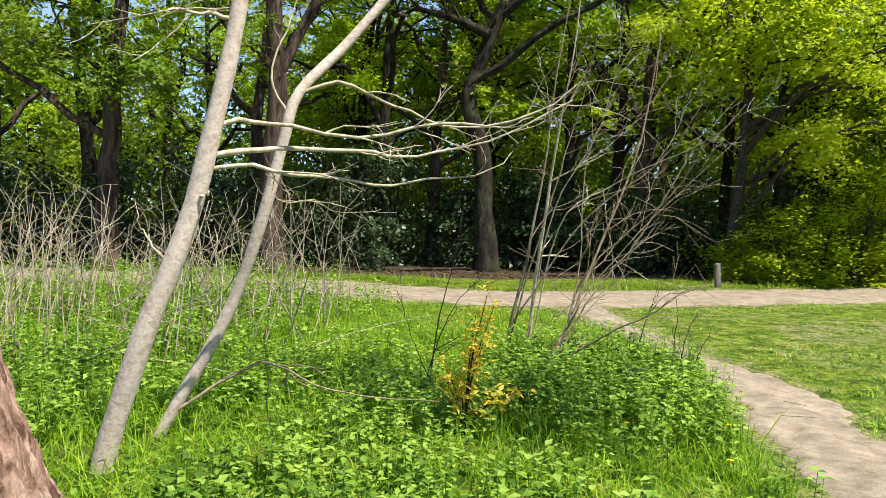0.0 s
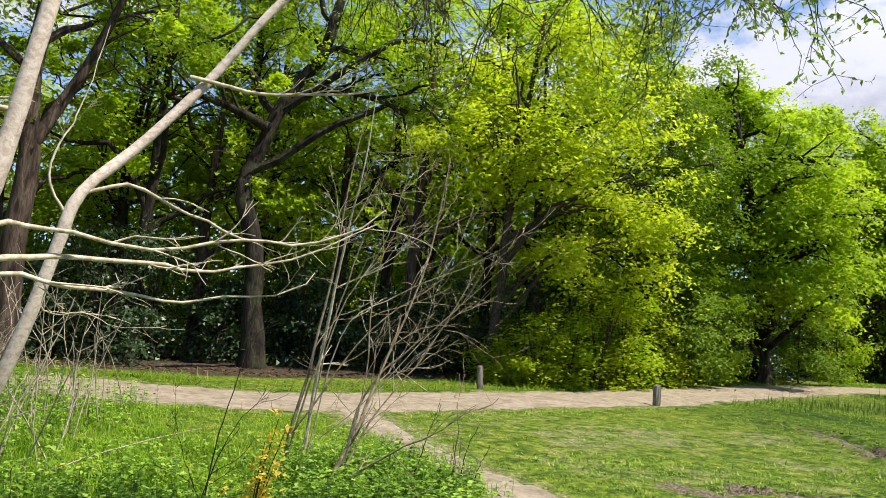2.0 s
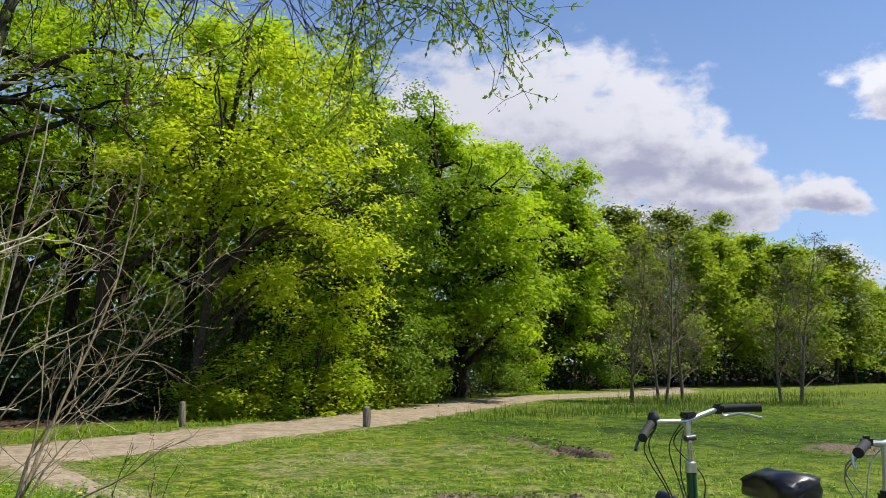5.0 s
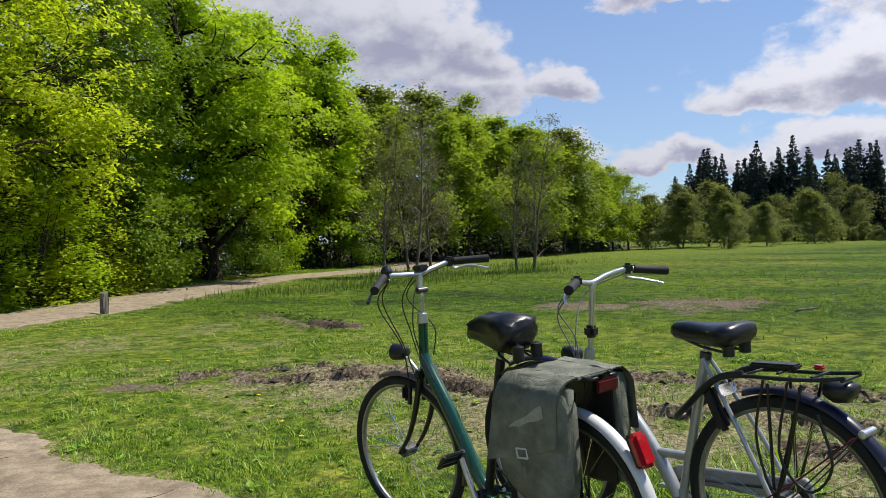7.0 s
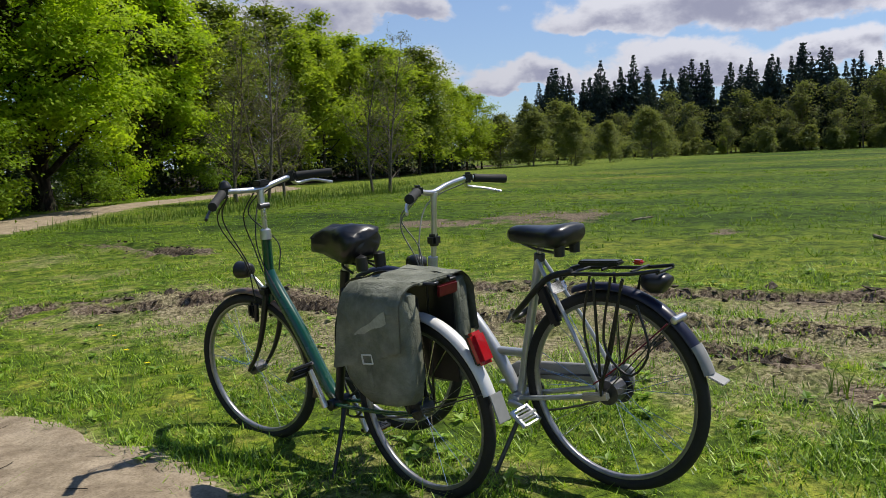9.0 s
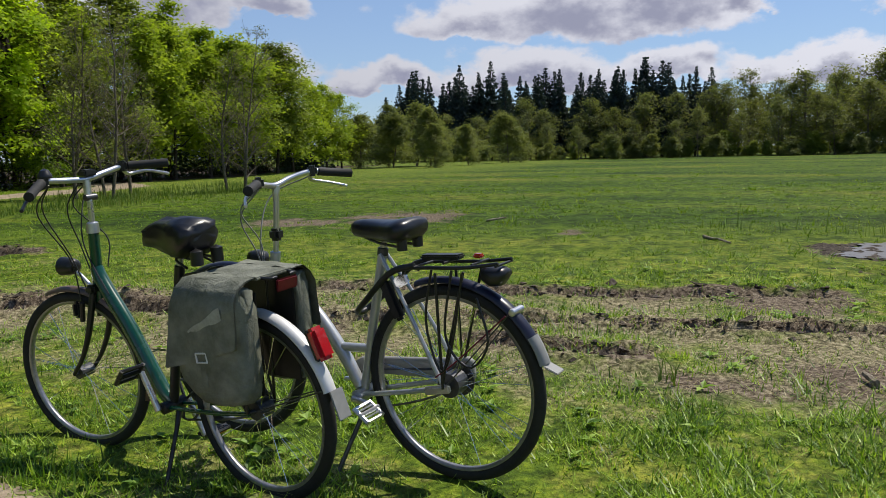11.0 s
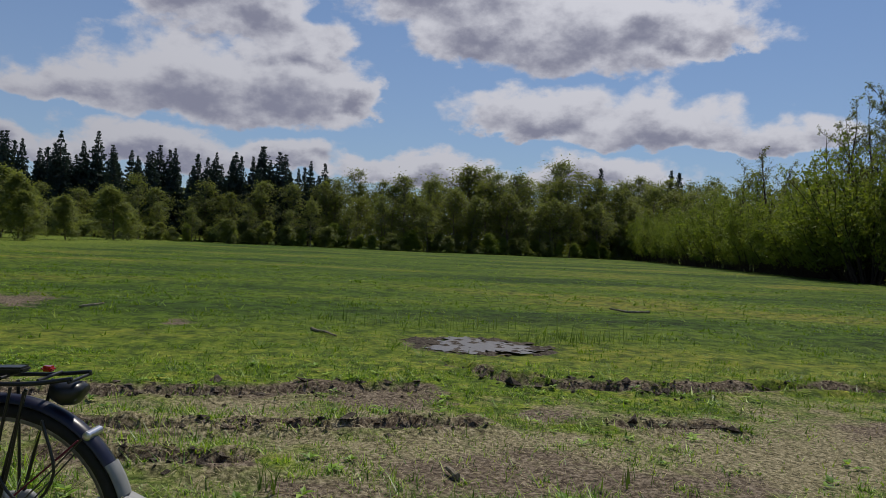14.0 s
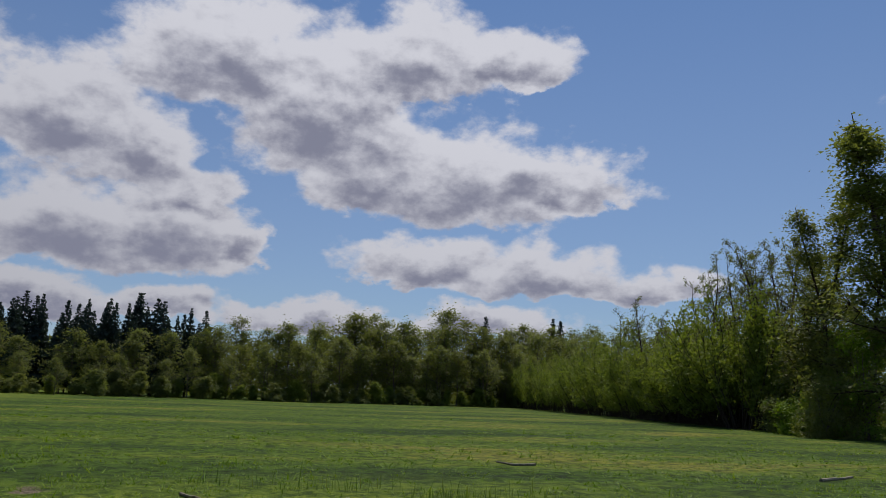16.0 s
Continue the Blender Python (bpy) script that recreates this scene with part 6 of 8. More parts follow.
        for _ in range(40 if k < 5 else 26):
            i = int(r.integers(4, 12))
            t = wander(path[i], np.array([r.normal() * 0.8, r.normal() * 0.5, -0.7]), r.uniform(0.35, 0.9), 9, 0.22, r, -0.05)
            tube(twig, t, np.linspace(0.0036, 0.0013, 10), 4, cap=False)
            for _ in range(5):
                j = int(r.integers(2, 9))
                t2 = wander(t[j], unit(t[j] - t[j - 1]) + r.normal(size=3) * 0.7, r.uniform(0.08, 0.28), 4, 0.2, r, -0.03)
                tube(twig, t2, np.linspace(0.0019, 0.0009, 5), 3, cap=False)
                if k >= 4 or r.random() < 0.10:
                    tips.append(t2[1:])
            if k >= 4:
                tips.append(t[4:])
        part("bough", twig, "bark_dark_twig", b, "thin dark drooping twigs")
    g = Geo()
    c = np.concatenate(tips)
    c = c[r.random(len(c)) < 0.75]
    n = len(c)
    for _ in range(2):
        al = unit(r.normal(size=(n, 3)) + np.array([0, 0, -0.5]))
        no = unit(np.cross(al, r.normal(size=(n, 3))))
        ln = r.uniform(0.022, 0.045, n)
        leaf6(g, c + r.normal(size=(n, 3)) * 0.008, al, no, ln, ln * 0.42, r)
    part("young_leaves", g, "leaf_bud", b, "half-open pale green leaves")


grey_trees()

# red-barked trunk at the very left
def ridged_trunk():
    r = np.random.default_rng(61)
    ob = thing("conifer_trunk", pose(-1.0, 2.38, 0), "leaning tree trunk with deeply ridged red-brown bark", "tree trunk")
    n, k = 110, 96
    axis = smooth_path([(0.02, 0, -0.15), (-0.02, 0, 0.05), (-0.13, -0.02, 0.45), (-0.45, -0.04, 1.5), (-1.2, 0.0, 4.0), (-1.6, 0.1, 6.0)], 600)
    axis = axis[(np.linspace(0, 1, n) ** 1.8 * 599).astype(int)]
    a = np.linspace(0, 2 * np.pi, k, endpoint=False)
    z = axis[:, 2:3]
    strand = np.abs(np.sin(a * 8 + 1.2 * np.sin(z * 4) + 0.6 * np.sin(z * 17))) * 0.11 + np.sin(a * 29 + 2.2 * np.sin(z * 5 + 1)) * 0.035 + np.sin(a * 7 + z * 0.6) * 0.03
    chop = 0.03 * np.sin(z * 31 + 4 * np.sin(a * 9)) + r.normal(size=(n, k)) * 0.014
    rad = np.interp(axis[:, 2], [-0.15, 0.1, 0.5, 1.5, 6.0], [0.29, 0.24, 0.19, 0.165, 0.1])[:, None] * (1 + strand + chop)
    v = np.stack([axis[:, :1] + rad * np.cos(a), axis[:, 1:2] + rad * np.sin(a), np.broadcast_to(z, (n, k))], -1).reshape(-1, 3)
    i, j = np.meshgrid(np.arange(n - 1), np.arange(k), indexing="ij")
    j2 = (j + 1) % k
    part("trunk", Geo().add(v, np.stack([i * k + j, i * k + j2, (i + 1) * k + j2, (i + 1) * k + j], -1).reshape(-1, 4)), "bark_red", ob)
    g = Geo()
    crown(g, [(-1.8, 0.2, 6.6, 1.0), (-1.2, 0.3, 7.4, 0.9)], r, 60, 40, 0.07)
    part("crown", g, "leaf_mid", ob)


ridged_trunk()

# bare saplings and shrub stems before the track
twiggy("sapling", [[(0.87, 7.65, 0.0), (0.93, 7.51, 0.78), (1.04, 7.37, 1.62), (1.1, 7.23, 2.14), (1.19, 7.09, 2.7), (1.26, 6.95, 3.5)], [(0.84, 7.6, 0.05), (1.08, 7.29, 1.34), (1.47, 7.11, 2.08), (1.68, 6.92, 2.9)], [(0.81, 7.65, 0.0), (1.01, 7.55, 0.24), (1.33, 7.45, 0.52), (1.68, 7.32, 0.93), (2.11, 7.17, 1.42), (2.69, 6.96, 2.03)],
                  [(0.9, 7.6, 0.05), (1.14, 7.33, 1.23), (1.59, 7.18, 1.62), (2.07, 7.0, 1.88), (2.51, 6.8, 2.11)]], [0.020, 0.008, 0.008, 0.008], "bark_pale", "leafless pale-barked sapling with spreading twigs", "sapling", 71, 7, 4, 0.8, "bare saplings", dirbias=(0.35, 0, 0.25))
twiggy("sapling", [[(0.69, 6.75, 0.0), (0.75, 6.67, 0.42), (0.89, 6.59, 1.08), (0.99, 6.51, 1.72), (1.06, 6.43, 2.43), (1.18, 6.35, 3.3)], [(0.72, 6.7, 0.2), (1.0, 6.5, 1.3), (1.25, 6.4, 2.2), (1.45, 6.3, 3.2)], [(0.7, 6.7, 0.3), (1.3, 6.6, 1.25), (1.9, 6.5, 1.75), (2.3, 6.4, 2.3)]], [0.018, 0.009, 0.009], "bark_olive", "thin leafless sapling among the nettles", "sapling", 72, 6, 3, 0.7, "bare saplings", dirbias=(0.3, 0, 0.25))
twiggy("shrub_stems", [[(1.02, 5.75, 0.0), (1.12, 5.81, 0.32), (1.26, 5.87, 0.63), (1.42, 5.92, 1.07), (1.7, 5.96, 1.87), (1.84, 6.0, 2.75)], [(1.0, 5.55, 0.0), (1.18, 5.45, 0.26), (1.52, 5.33, 0.5), (1.77, 5.2, 0.65), (1.97, 5.07, 0.84)], [(1.14, 6.35, 0.0), (1.24, 6.31, 0.58), (1.41, 6.26, 0.92), (1.62, 6.21, 1.12), (2.04, 6.11, 1.54), (2.23, 6.04, 1.85)],
                       [(1.05, 5.7, 0.0), (1.3, 5.7, 0.6), (1.75, 5.7, 1.2), (2.1, 5.7, 1.9)], [(1.1, 5.8, 0.1), (1.25, 5.85, 0.9), (1.3, 5.9, 1.7), (1.5, 5.95, 2.3)]], [0.019, 0.011, 0.012, 0.009, 0.008], "bark_olive", "bare multi-stemmed shrub with dark twigs", "shrub", 73, 8, 4, 0.6, "bare saplings", dirbias=(0.3, 0, 0.25))
twiggy("shrub_stems", [[(2.05, 5.9, 0), (2.08, 5.9, 0.3), (2.14, 5.88, 0.62)], [(2.0, 5.95, 0), (2.03, 5.95, 0.35), (2.02, 5.95, 0.7)], [(2.1, 5.85, 0), (2.16, 5.83, 0.25), (2.25, 5.8, 0.5)], [(1.7, 6.1, 0), (1.78, 6.08, 0.35), (1.88, 6.05, 0.72)]], [0.008, 0.007, 0.007, 0.007], "bark_dark_twig", "few dark upright shoots at the footpath's edge", "shoots", 74, 3, 2, 0.25, dirbias=(0, 0, 0.6))
twiggy("shrub_stems", [[(0.25, 5.0, 0), (0.3, 4.95, 0.5), (0.42, 4.9, 1.0), (0.5, 4.8, 1.5)], [(0.2, 5.0, 0), (0.38, 4.9, 0.6), (0.62, 4.85, 0.95)], [(0.28, 5.05, 0.1), (0.12, 5.0, 0.45), (0.05, 5.0, 0.75)]], [0.006, 0.005, 0.004], "bark_dark_twig", "thin wiry dark stalk with forked twigs", "stalk", 75, 5, 2, 0.35)
twiggy("fallen_branch", [[(-0.9, 3.62, 0.22), (-0.58, 3.73, 0.43), (-0.43, 3.76, 0.45), (-0.2, 3.82, 0.33), (0.08, 3.87, 0.28), (0.44, 3.91, 0.27)]], [0.010], "bark_olive", "long thin dead branch lying over the nettles", "branch", 76, 4, 2, 0.3)
twiggy("fallen_branch", [[(0.95, 5.25, 0.02), (1.18, 5.18, 0.06), (1.41, 5.11, 0.14), (1.58, 5.02, 0.26), (1.75, 4.95, 0.36)]], [0.009], "bark_pale", "pale dead branch lying among the herbs", "branch", 77, 4, 2, 0.25)
twiggy("dead_stalk", [[(-0.43, 3.76, 0.12), (-0.45, 3.74, 0.3), (-0.46, 3.73, 0.5)]], [0.005], "bark_dark_twig", "dark dead herb stalk", "stalk", 78, 3, 1, 0.12)


def dry_stalks():
    """Last year's stalks standing over the bramble bank."""
    r = np.random.default_rng(81)
    g = Geo()
    for _ in range(210):
        x, y = r.uniform(-5.8, -1.15), r.uniform(5.0, 9.8)
        z = float(gz(x, y))
        h = r.uniform(0.7, 1.7)
        t = wander((x, y, z), (r.normal() * 0.25, r.normal() * 0.2, 1), h, 8, 0.09, r)
        tube(g, t, np.linspace(0.007, 0.003, 9), 4, cap=False)
        for _ in range(int(r.integers(1, 5))):
            j = int(r.integers(4, 9))
            tube(g, wander(t[j], (r.normal(), r.normal() * 0.6, 0.8), r.uniform(0.15, 0.5), 5, 0.18, r), np.linspace(0.004, 0.0016, 6), 3, cap=False)
    for _ in range(26):
        x, y = r.uniform(-5.6, -0.9), r.uniform(4.4, 9.0)
        z = float(gz(x, y))
        tube(g, wander((x, y, z + 0.1), (r.choice([-1, 1]) * 1.0, r.normal() * 0.4, 0.45), r.uniform(0.8, 1.8), 9, 0.08, r, -0.02), np.linspace(0.006, 0.002, 10), 4, cap=False)
    stuff("dry_stalks", g, "straw", "tangle of pale dry stalks above the brambles", "dry stalks")


dry_stalks()


def orange_plant():
    r = np.random.default_rng(91)
    ob = thing("dogwood_shoot", pose(0.58, 4.15, float(gz(0.58, 4.15))), "young shrub with yellow-orange spring leaves", "shrub")
    org = np.array(ob.matrix_world.translation)
    g, gl = Geo(), Geo()
    tops = [(0.70, 4.04, 0.86), (0.74, 4.04, 0.80), (0.64, 4.04, 0.74), (0.65, 4.06, 0.67), (0.69, 4.0, 0.60), (0.62, 4.07, 0.5), (0.45, 4.07, 0.49), (0.56, 4.1, 0.35), (0.83, 4.13, 0.30), (0.48, 4.12, 0.34), (0.90, 4.1, 0.33)]
    for q in tops:
        q = np.array(q) - org
        p = smooth_path([(0, 0, -0.05), q * [0.3, 0.3, 0.5], q], 8)
        tube(g, p, np.linspace(0.006, 0.002, 8), 5, cap=False)
        c = np.repeat(p[4:], 11, 0) + r.normal(size=(44, 3)) * 0.032
        al = unit(r.normal(size=(44, 3)) * [1, 1, 0.5] + [0, 0, 0.1])
        no = unit(r.normal(size=(44, 3)) * 0.5 + [0, 0, 1])
        ln = r.uniform(0.03, 0.06, 44)
        leaf6(gl, c, al, no, ln, ln * 0.45, r)
    part("twig_work", g, "bark_dark_twig", ob)
    part("foliage", gl, "orange_leaf", ob, "yellow-orange leaves")


orange_plant()


def reeds():
    r = np.random.default_rng(101)
    g = Geo()
    for cx, cy, a, b, n, h in ((16.5, 16.5, 5.0, 1.3, 2200, 0.05), (21.0, 18.8, 2.2, 1.4, 1300, 0.07), (24.3, 16.6, 1.6, 0.9, 800, 0.07), (12.6, -1.5, 0.35, 1.2, 70, 0.06), (11.6, -3.2, 0.3, 0.9, 160, 0.05), (30, 21, 6, 1.2, 1000, 0.06), (5.1, 0.35, 0.07, 0.07, 14, 0.045), (5.3, -1.55, 0.05, 0.05, 8, 0.05), (13.2, 0.1, 0.3, 0.3, 40, 0.04)):
        x, y = cx + r.normal(size=n) * a * 0.6, cy + r.normal(size=n) * b * 0.6
        k = seg_dist(x, y, PATH_LINE) > 1.5
        blades(g, x[k], y[k], r.gamma(5.0, h / 1.6, k.sum()), r.uniform(0.012, 0.022, k.sum()) * (0.6 if n < 200 else 1), r, 0.35, 2)
    stuff("rushes", g, "reed_blade", "clumps of dull green rushes in the wet meadow", "rushes")


reeds()


def post(x, y, h, w, seed):
    bm = bmesh.new()
    bmesh.ops.create_cube(bm, size=1.0)
    bmesh.ops.scale(bm, vec=(w, w * 0.9, h + 0.2), verts=bm.verts)
    bmesh.ops.translate(bm, vec=(0, 0, (h + 0.2) / 2 - 0.2), verts=bm.verts)
    bmesh.ops.subdivide_edges(bm, edges=list(bm.edges), cuts=2)
    bmesh.ops.bevel(bm, geom=[e for e in bm.edges if e.calc_face_angle(0) > 1], offset=0.012, segments=2, affect="EDGES")
    r = np.random.default_rng(seed)
    for v in bm.verts:
        v.co += Vector(r.normal(size=3) * 0.003)
        if v.co.z > h * 0.9:
            v.co.z += 0.35 * v.co.x * 0.6
    ob = part("wooden_post", bm, "post_wood")
    ob.matrix_world = pose(x, y, float(gz(x, y)), 2, -3, 20)
    return tagged(ob, "short weathered wooden post with a slanted top beside the track", "post", "posts along the track")


post(7.95, 14.95, 0.42, 0.13, 1)
post(4.55, 16.35, 0.5, 0.11, 2)


def litter_bits():
    """Dead leaves on the wood's floor, clods along the ruts, twigs on the sand."""
    r = np.random.default_rng(111)
    g = Geo()
    x = r.uniform(-9, 20, 5000)
    y = np.interp(x, [-9, -8, 0, 5, 10, 16, 24], [15, 15.6, 16.6, 18.6, 20.6, 25.5, 29]) + r.gamma(2.0, 0.8, 5000)
    leaves(g, np.stack([x, y, gz(x, y) + 0.015], -1), 0.05, r, 2.0, 1.5, 0.2)
    stuff("leaf_litter", g, "dead_leaf", "brown dead leaves under the trees", "dead leaves")
    g = Geo()
    for pts, w, dep in RUTS:
        L = sum(math.hypot(b[0] - a[0], b[1] - a[1]) for a, b in zip(pts[:-1], pts[1:]))
        n = int(L * 90)
        c = smooth_path([(a, b, 0) for a, b in pts], n)
        c[:, :2] += r.normal(size=(n, 2)) * w * 1.3
        for p in c:
            s = r.gamma(2.5, 0.0065)
            v = np.array([(1, 0, 0), (-1, 0, 0), (0, 1, 0), (0, -1, 0), (0, 0, 0.45), (0, 0, -0.4)]) * s * r.uniform(0.6, 1.4, (6, 3)) + r.normal(size=(6, 3)) * s * 0.25
            g.add(v + [p[0], p[1], float(gz(p[0], p[1])) + s * 0.2], [(0, 2, 4), (2, 1, 4), (1, 3, 4), (3, 0, 4), (2, 0, 5), (1, 2, 5), (3, 1, 5), (0, 3, 5)])
    for _ in range(130):
        a, q = r.uniform(0, 6.28), math.sqrt(r.uniform(0.05, 1.0)) * 0.95
        px, py = PUDDLE[0] + math.cos(a) * q, PUDDLE[1] + math.sin(a) * q
        s = r.gamma(3.0, 0.022)
        v = np.array([(1, 0, 0), (-1, 0, 0), (0, 1, 0), (0, -1, 0), (0, 0, 0.25), (0, 0, -0.4)]) * s * r.uniform(0.6, 1.4, (6, 3))
        g.add(v + [px, py, float(gz(*PUDDLE)) + 0.043], [(0, 2, 4), (2, 1, 4), (1, 3, 4), (3, 0, 4), (2, 0, 5), (1, 2, 5), (3, 1, 5), (0, 3, 5)])
    stuff("soil_clods", g, "clod", "broken clods of dark earth along the ruts", "soil")
    for k, (x, y, L, a) in enumerate([(2.7, 3.2, 0.25, 20), (2.55, 2.9, 0.18, 70), (2.9, 3.7, 0.3, -30), (2.5, 2.4, 0.2, 10), (3.05, 4.6, 0.28, 40), (2.6, 5.1, 0.35, -15), (2.8, 2.7, 0.15, 120), (2.4, 4.1, 0.22, 80), (2.75, 5.6, 0.3, -50)]):
        g = Geo()
        tube(g, wander((0, 0, 0.008), (math.cos(radians(a)), math.sin(radians(a)), 0), L * 0.6, 6, 0.12, r) * [1, 1, 0] + [0, 0, 0.006], np.linspace(0.0022, 0.0012, 7), 5)
        ob = part("twig", g, "bark_dark_twig")
        ob.matrix_world = pose(x, y, float(gz(x, y)) + 0.02)
        tagged(ob, "thin dry twig on the sandy footpath", "twig", "twigs on the sand")
    for x, y, L, a, rad in ((11.9, 0.45, 0.75, -155, 0.022), (16.9, -6.3, 0.9, 95, 0.03), (14.05, -10.9, 0.9, -72, 0.04), (13.75, 4.05, 0.35, -80, 0.02), (5.35, -0.62, 0.12, 20, 0.02)):
        g = Geo()
        p = wander((0, 0, rad), (math.cos(radians(a)), math.sin(radians(a)), 0.02), L, 7, 0.06, r)
        tube(g, p, np.linspace(rad, rad * 0.6, 8), 8, rough=0.1, r=r)
        ob = part("stick", g, "bark_twig")
        ob.matrix_world = pose(x, y, float(gz(x, y)))
        tagged(ob, "weathered pale stick lying in the meadow grass", "stick", "sticks in the meadow")
    for x, y, L, a, rad in ((-2.4, 17.6, 1.6, 8, 0.05), (0.9, 18.0, 1.2, 20, 0.045), (2.2, 18.4, 1.3, 30, 0.045)):
        g = Geo()
        p = wander((0, 0, rad * 0.7), (math.cos(radians(a)), math.sin(radians(a)), 0.03), L, 9, 0.07, r)
        tube(g, p, np.linspace(rad, rad * 0.55, 10), 9, rough=0.08, r=r)
        ob = part("log", g, "bark_brown")
        ob.matrix_world = pose(x, y, float(gz(x, y)))
        tagged(ob, "grey fallen log on the leaf litter", "log", "fallen logs at the wood's edge")


bark_mat("clod", (0.03, 0.022, 0.016), (0.07, 0.054, 0.04), (0.14, 0.115, 0.09), 30.0, (1, 1, 1), 0.01)
litter_bits()


# ---- bicycles ----
plain_mat("paint_green", (0.003, 0.062, 0.034), 0.22, 0.0, 0.2, 40, coat=0.6)
plain_mat("paint_silver", (0.50, 0.51, 0.52), 0.32, 0.55, 0.12, 40)
plain_mat("alloy", (0.62, 0.62, 0.64), 0.28, 0.9, 0.12, 60)
plain_mat("rim_metal", (0.34, 0.34, 0.35), 0.35, 0.85, 0.3, 60)
plain_mat("steel_dark", (0.10, 0.10, 0.105), 0.4, 0.7, 0.3, 60)
plain_mat("black_paint", (0.012, 0.012, 0.013), 0.35, 0.0, 0.3, 40)
plain_mat("rubber", (0.014, 0.014, 0.014), 0.75, 0.0, 0.3, 80, bump=0.3)
plain_mat("saddle_vinyl", (0.010, 0.010, 0.012), 0.32, 0.0, 0.25, 18, bump=0.25)
plain_mat("guard_navy", (0.012, 0.012, 0.03), 0.3, 0.0, 0.25, 30)
plain_mat("guard_bronze", (0.22, 0.15, 0.12), 0.35, 0.5, 0.25, 30)
plain_mat("guard_white", (0.66, 0.66, 0.66), 0.35, 0.1, 0.1, 30)
plain_mat("plastic_grey", (0.24, 0.24, 0.235), 0.5, 0.0, 0.15, 40)
plain_mat("red_lens", (0.40, 0.006, 0.010), 0.15, 0.0, 0.2, 40, coat=0.5)
# reflector red with the shade under the carrier mixed into the colour
plain_mat("red_shaded", (0.13, 0.008, 0.014), 0.3, 0.0, 0.3, 60, coat=0.3)
plain_mat("amber_lens", (0.60, 0.22, 0.03), 0.25, 0.0, 0.15, 40)
plain_mat("chrome", (0.72, 0.72, 0.74), 0.12, 1.0, 0.08, 60)
plain_mat("red_cord", (0.16, 0.012, 0.03), 0.7, 0.0, 0.3, 60)


def canvas_mat():
    m, nt, out = mat_new("canvas")
    weave = noise_node(nt, 420.0, 2.0)
    stain = noise_node(nt, 7.0, 5.0, 0.65)
    col = ramp_node(nt, stain, [(0.34, (0.085, 0.09, 0.066)), (0.52, (0.155, 0.162, 0.125)), (0.70, (0.25, 0.255, 0.205))])
    crease = noise_node(nt, 9.0, 4.0, 0.6, dist=1.2)
    mx = nt.nodes.new("ShaderNodeMath")
    mx.operation = "MULTIPLY_ADD"
    nt.links.new(crease, mx.inputs[0])
    mx.inputs[1].default_value = 6.0
    nt.links.new(weave, mx.inputs[2])
    principled(nt, out, col, 0.72, bump=mx.outputs[0], bump_d=0.004, bump_s=0.7, spec=0.3)


canvas_mat()
plain_mat("canvas_pale", (0.36, 0.37, 0.33), 0.8, 0.0, 0.25, 60, bump=0.3)


def ring(geo, R, profile, n=64):
    """A ring about the local y axis, swept from a closed profile of (dr, y)."""
    a = np.linspace(0, 2 * np.pi, n, endpoint=False)
    pr = np.array(profile, float)
    k = len(pr)
    rr = R + pr[:, 0]
    v = np.stack([np.cos(a)[:, None] * rr, np.broadcast_to(pr[:, 1], (n, k)), np.sin(a)[:, None] * rr], -1).reshape(-1, 3)
    i, j = np.meshgrid(np.arange(n), np.arange(k), indexing="ij")
    i2, j2 = (i + 1) % n, (j + 1) % k
    geo.add(v, np.stack([i * k + j, i * k + j2, i2 * k + j2, i2 * k + j], -1).reshape(-1, 4))


def circle_profile(r, k=8, squash=1.0):
    return [(r * squash * math.cos(2 * math.pi * q / k), r * math.sin(2 * math.pi * q / k)) for q in range(k)]


SPOKE = Geo()
tube(SPOKE, [(0, 0.025, 0.02), (0, 0.0, 0.30)], [0.0012, 0.0011], 4, cap=False)
SPOKE = SPOKE.mesh("spoke", "chrome")


def wheel(ob, hub, R, steer=0.0, hub_r=0.022, drum="steel_dark", n_spokes=28):
    """Rim with tyre, hub and laced spokes."""
    m = pose(*hub, 0, 0, steer)
    g = Geo()
    ring(g, R - 0.043, [(-0.008, -0.009), (0.004, -0.011), (0.008, -0.011), (0.008, 0.011), (0.004, 0.011), (-0.008, 0.009)])
    w = part("wheel", g, "rim_metal", ob, smooth=True)
    w.matrix_basis = m
    g = Geo()
    ring(g, R - 0.0205, circle_profile(0.0205, 10, 1.05), 72)
    part("tyre", g, "rubber", w, "black rubber tyre", smooth=True)
    g = Geo()
    tube(g, [(0, -0.05, 0), (0, -0.035, 0), (0, -0.034, 0), (0, 0.034, 0), (0, 0.035, 0), (0, 0.05, 0)], [0.008, 0.010, hub_r, hub_r, 0.010, 0.008], 14)
    part("hub", g, drum, w)
    for k in range(n_spokes):
        sp = new("spoke", SPOKE)
        sp.parent = w
        side = 1 if k % 2 else -1
        sp.matrix_basis = pose(0, 0, 0, 0, 360.0 * k / n_spokes, 0) @ pose(0, 0, 0, 0, 0, 0 if side > 0 else 180) @ pose(0.018 * (1 if k % 4 < 2 else -1), 0, 0, 0, 3.4 * (1 if k % 4 < 2 else -1), 0)
        sp.scale.z = (R - 0.055) / 0.30
    return w


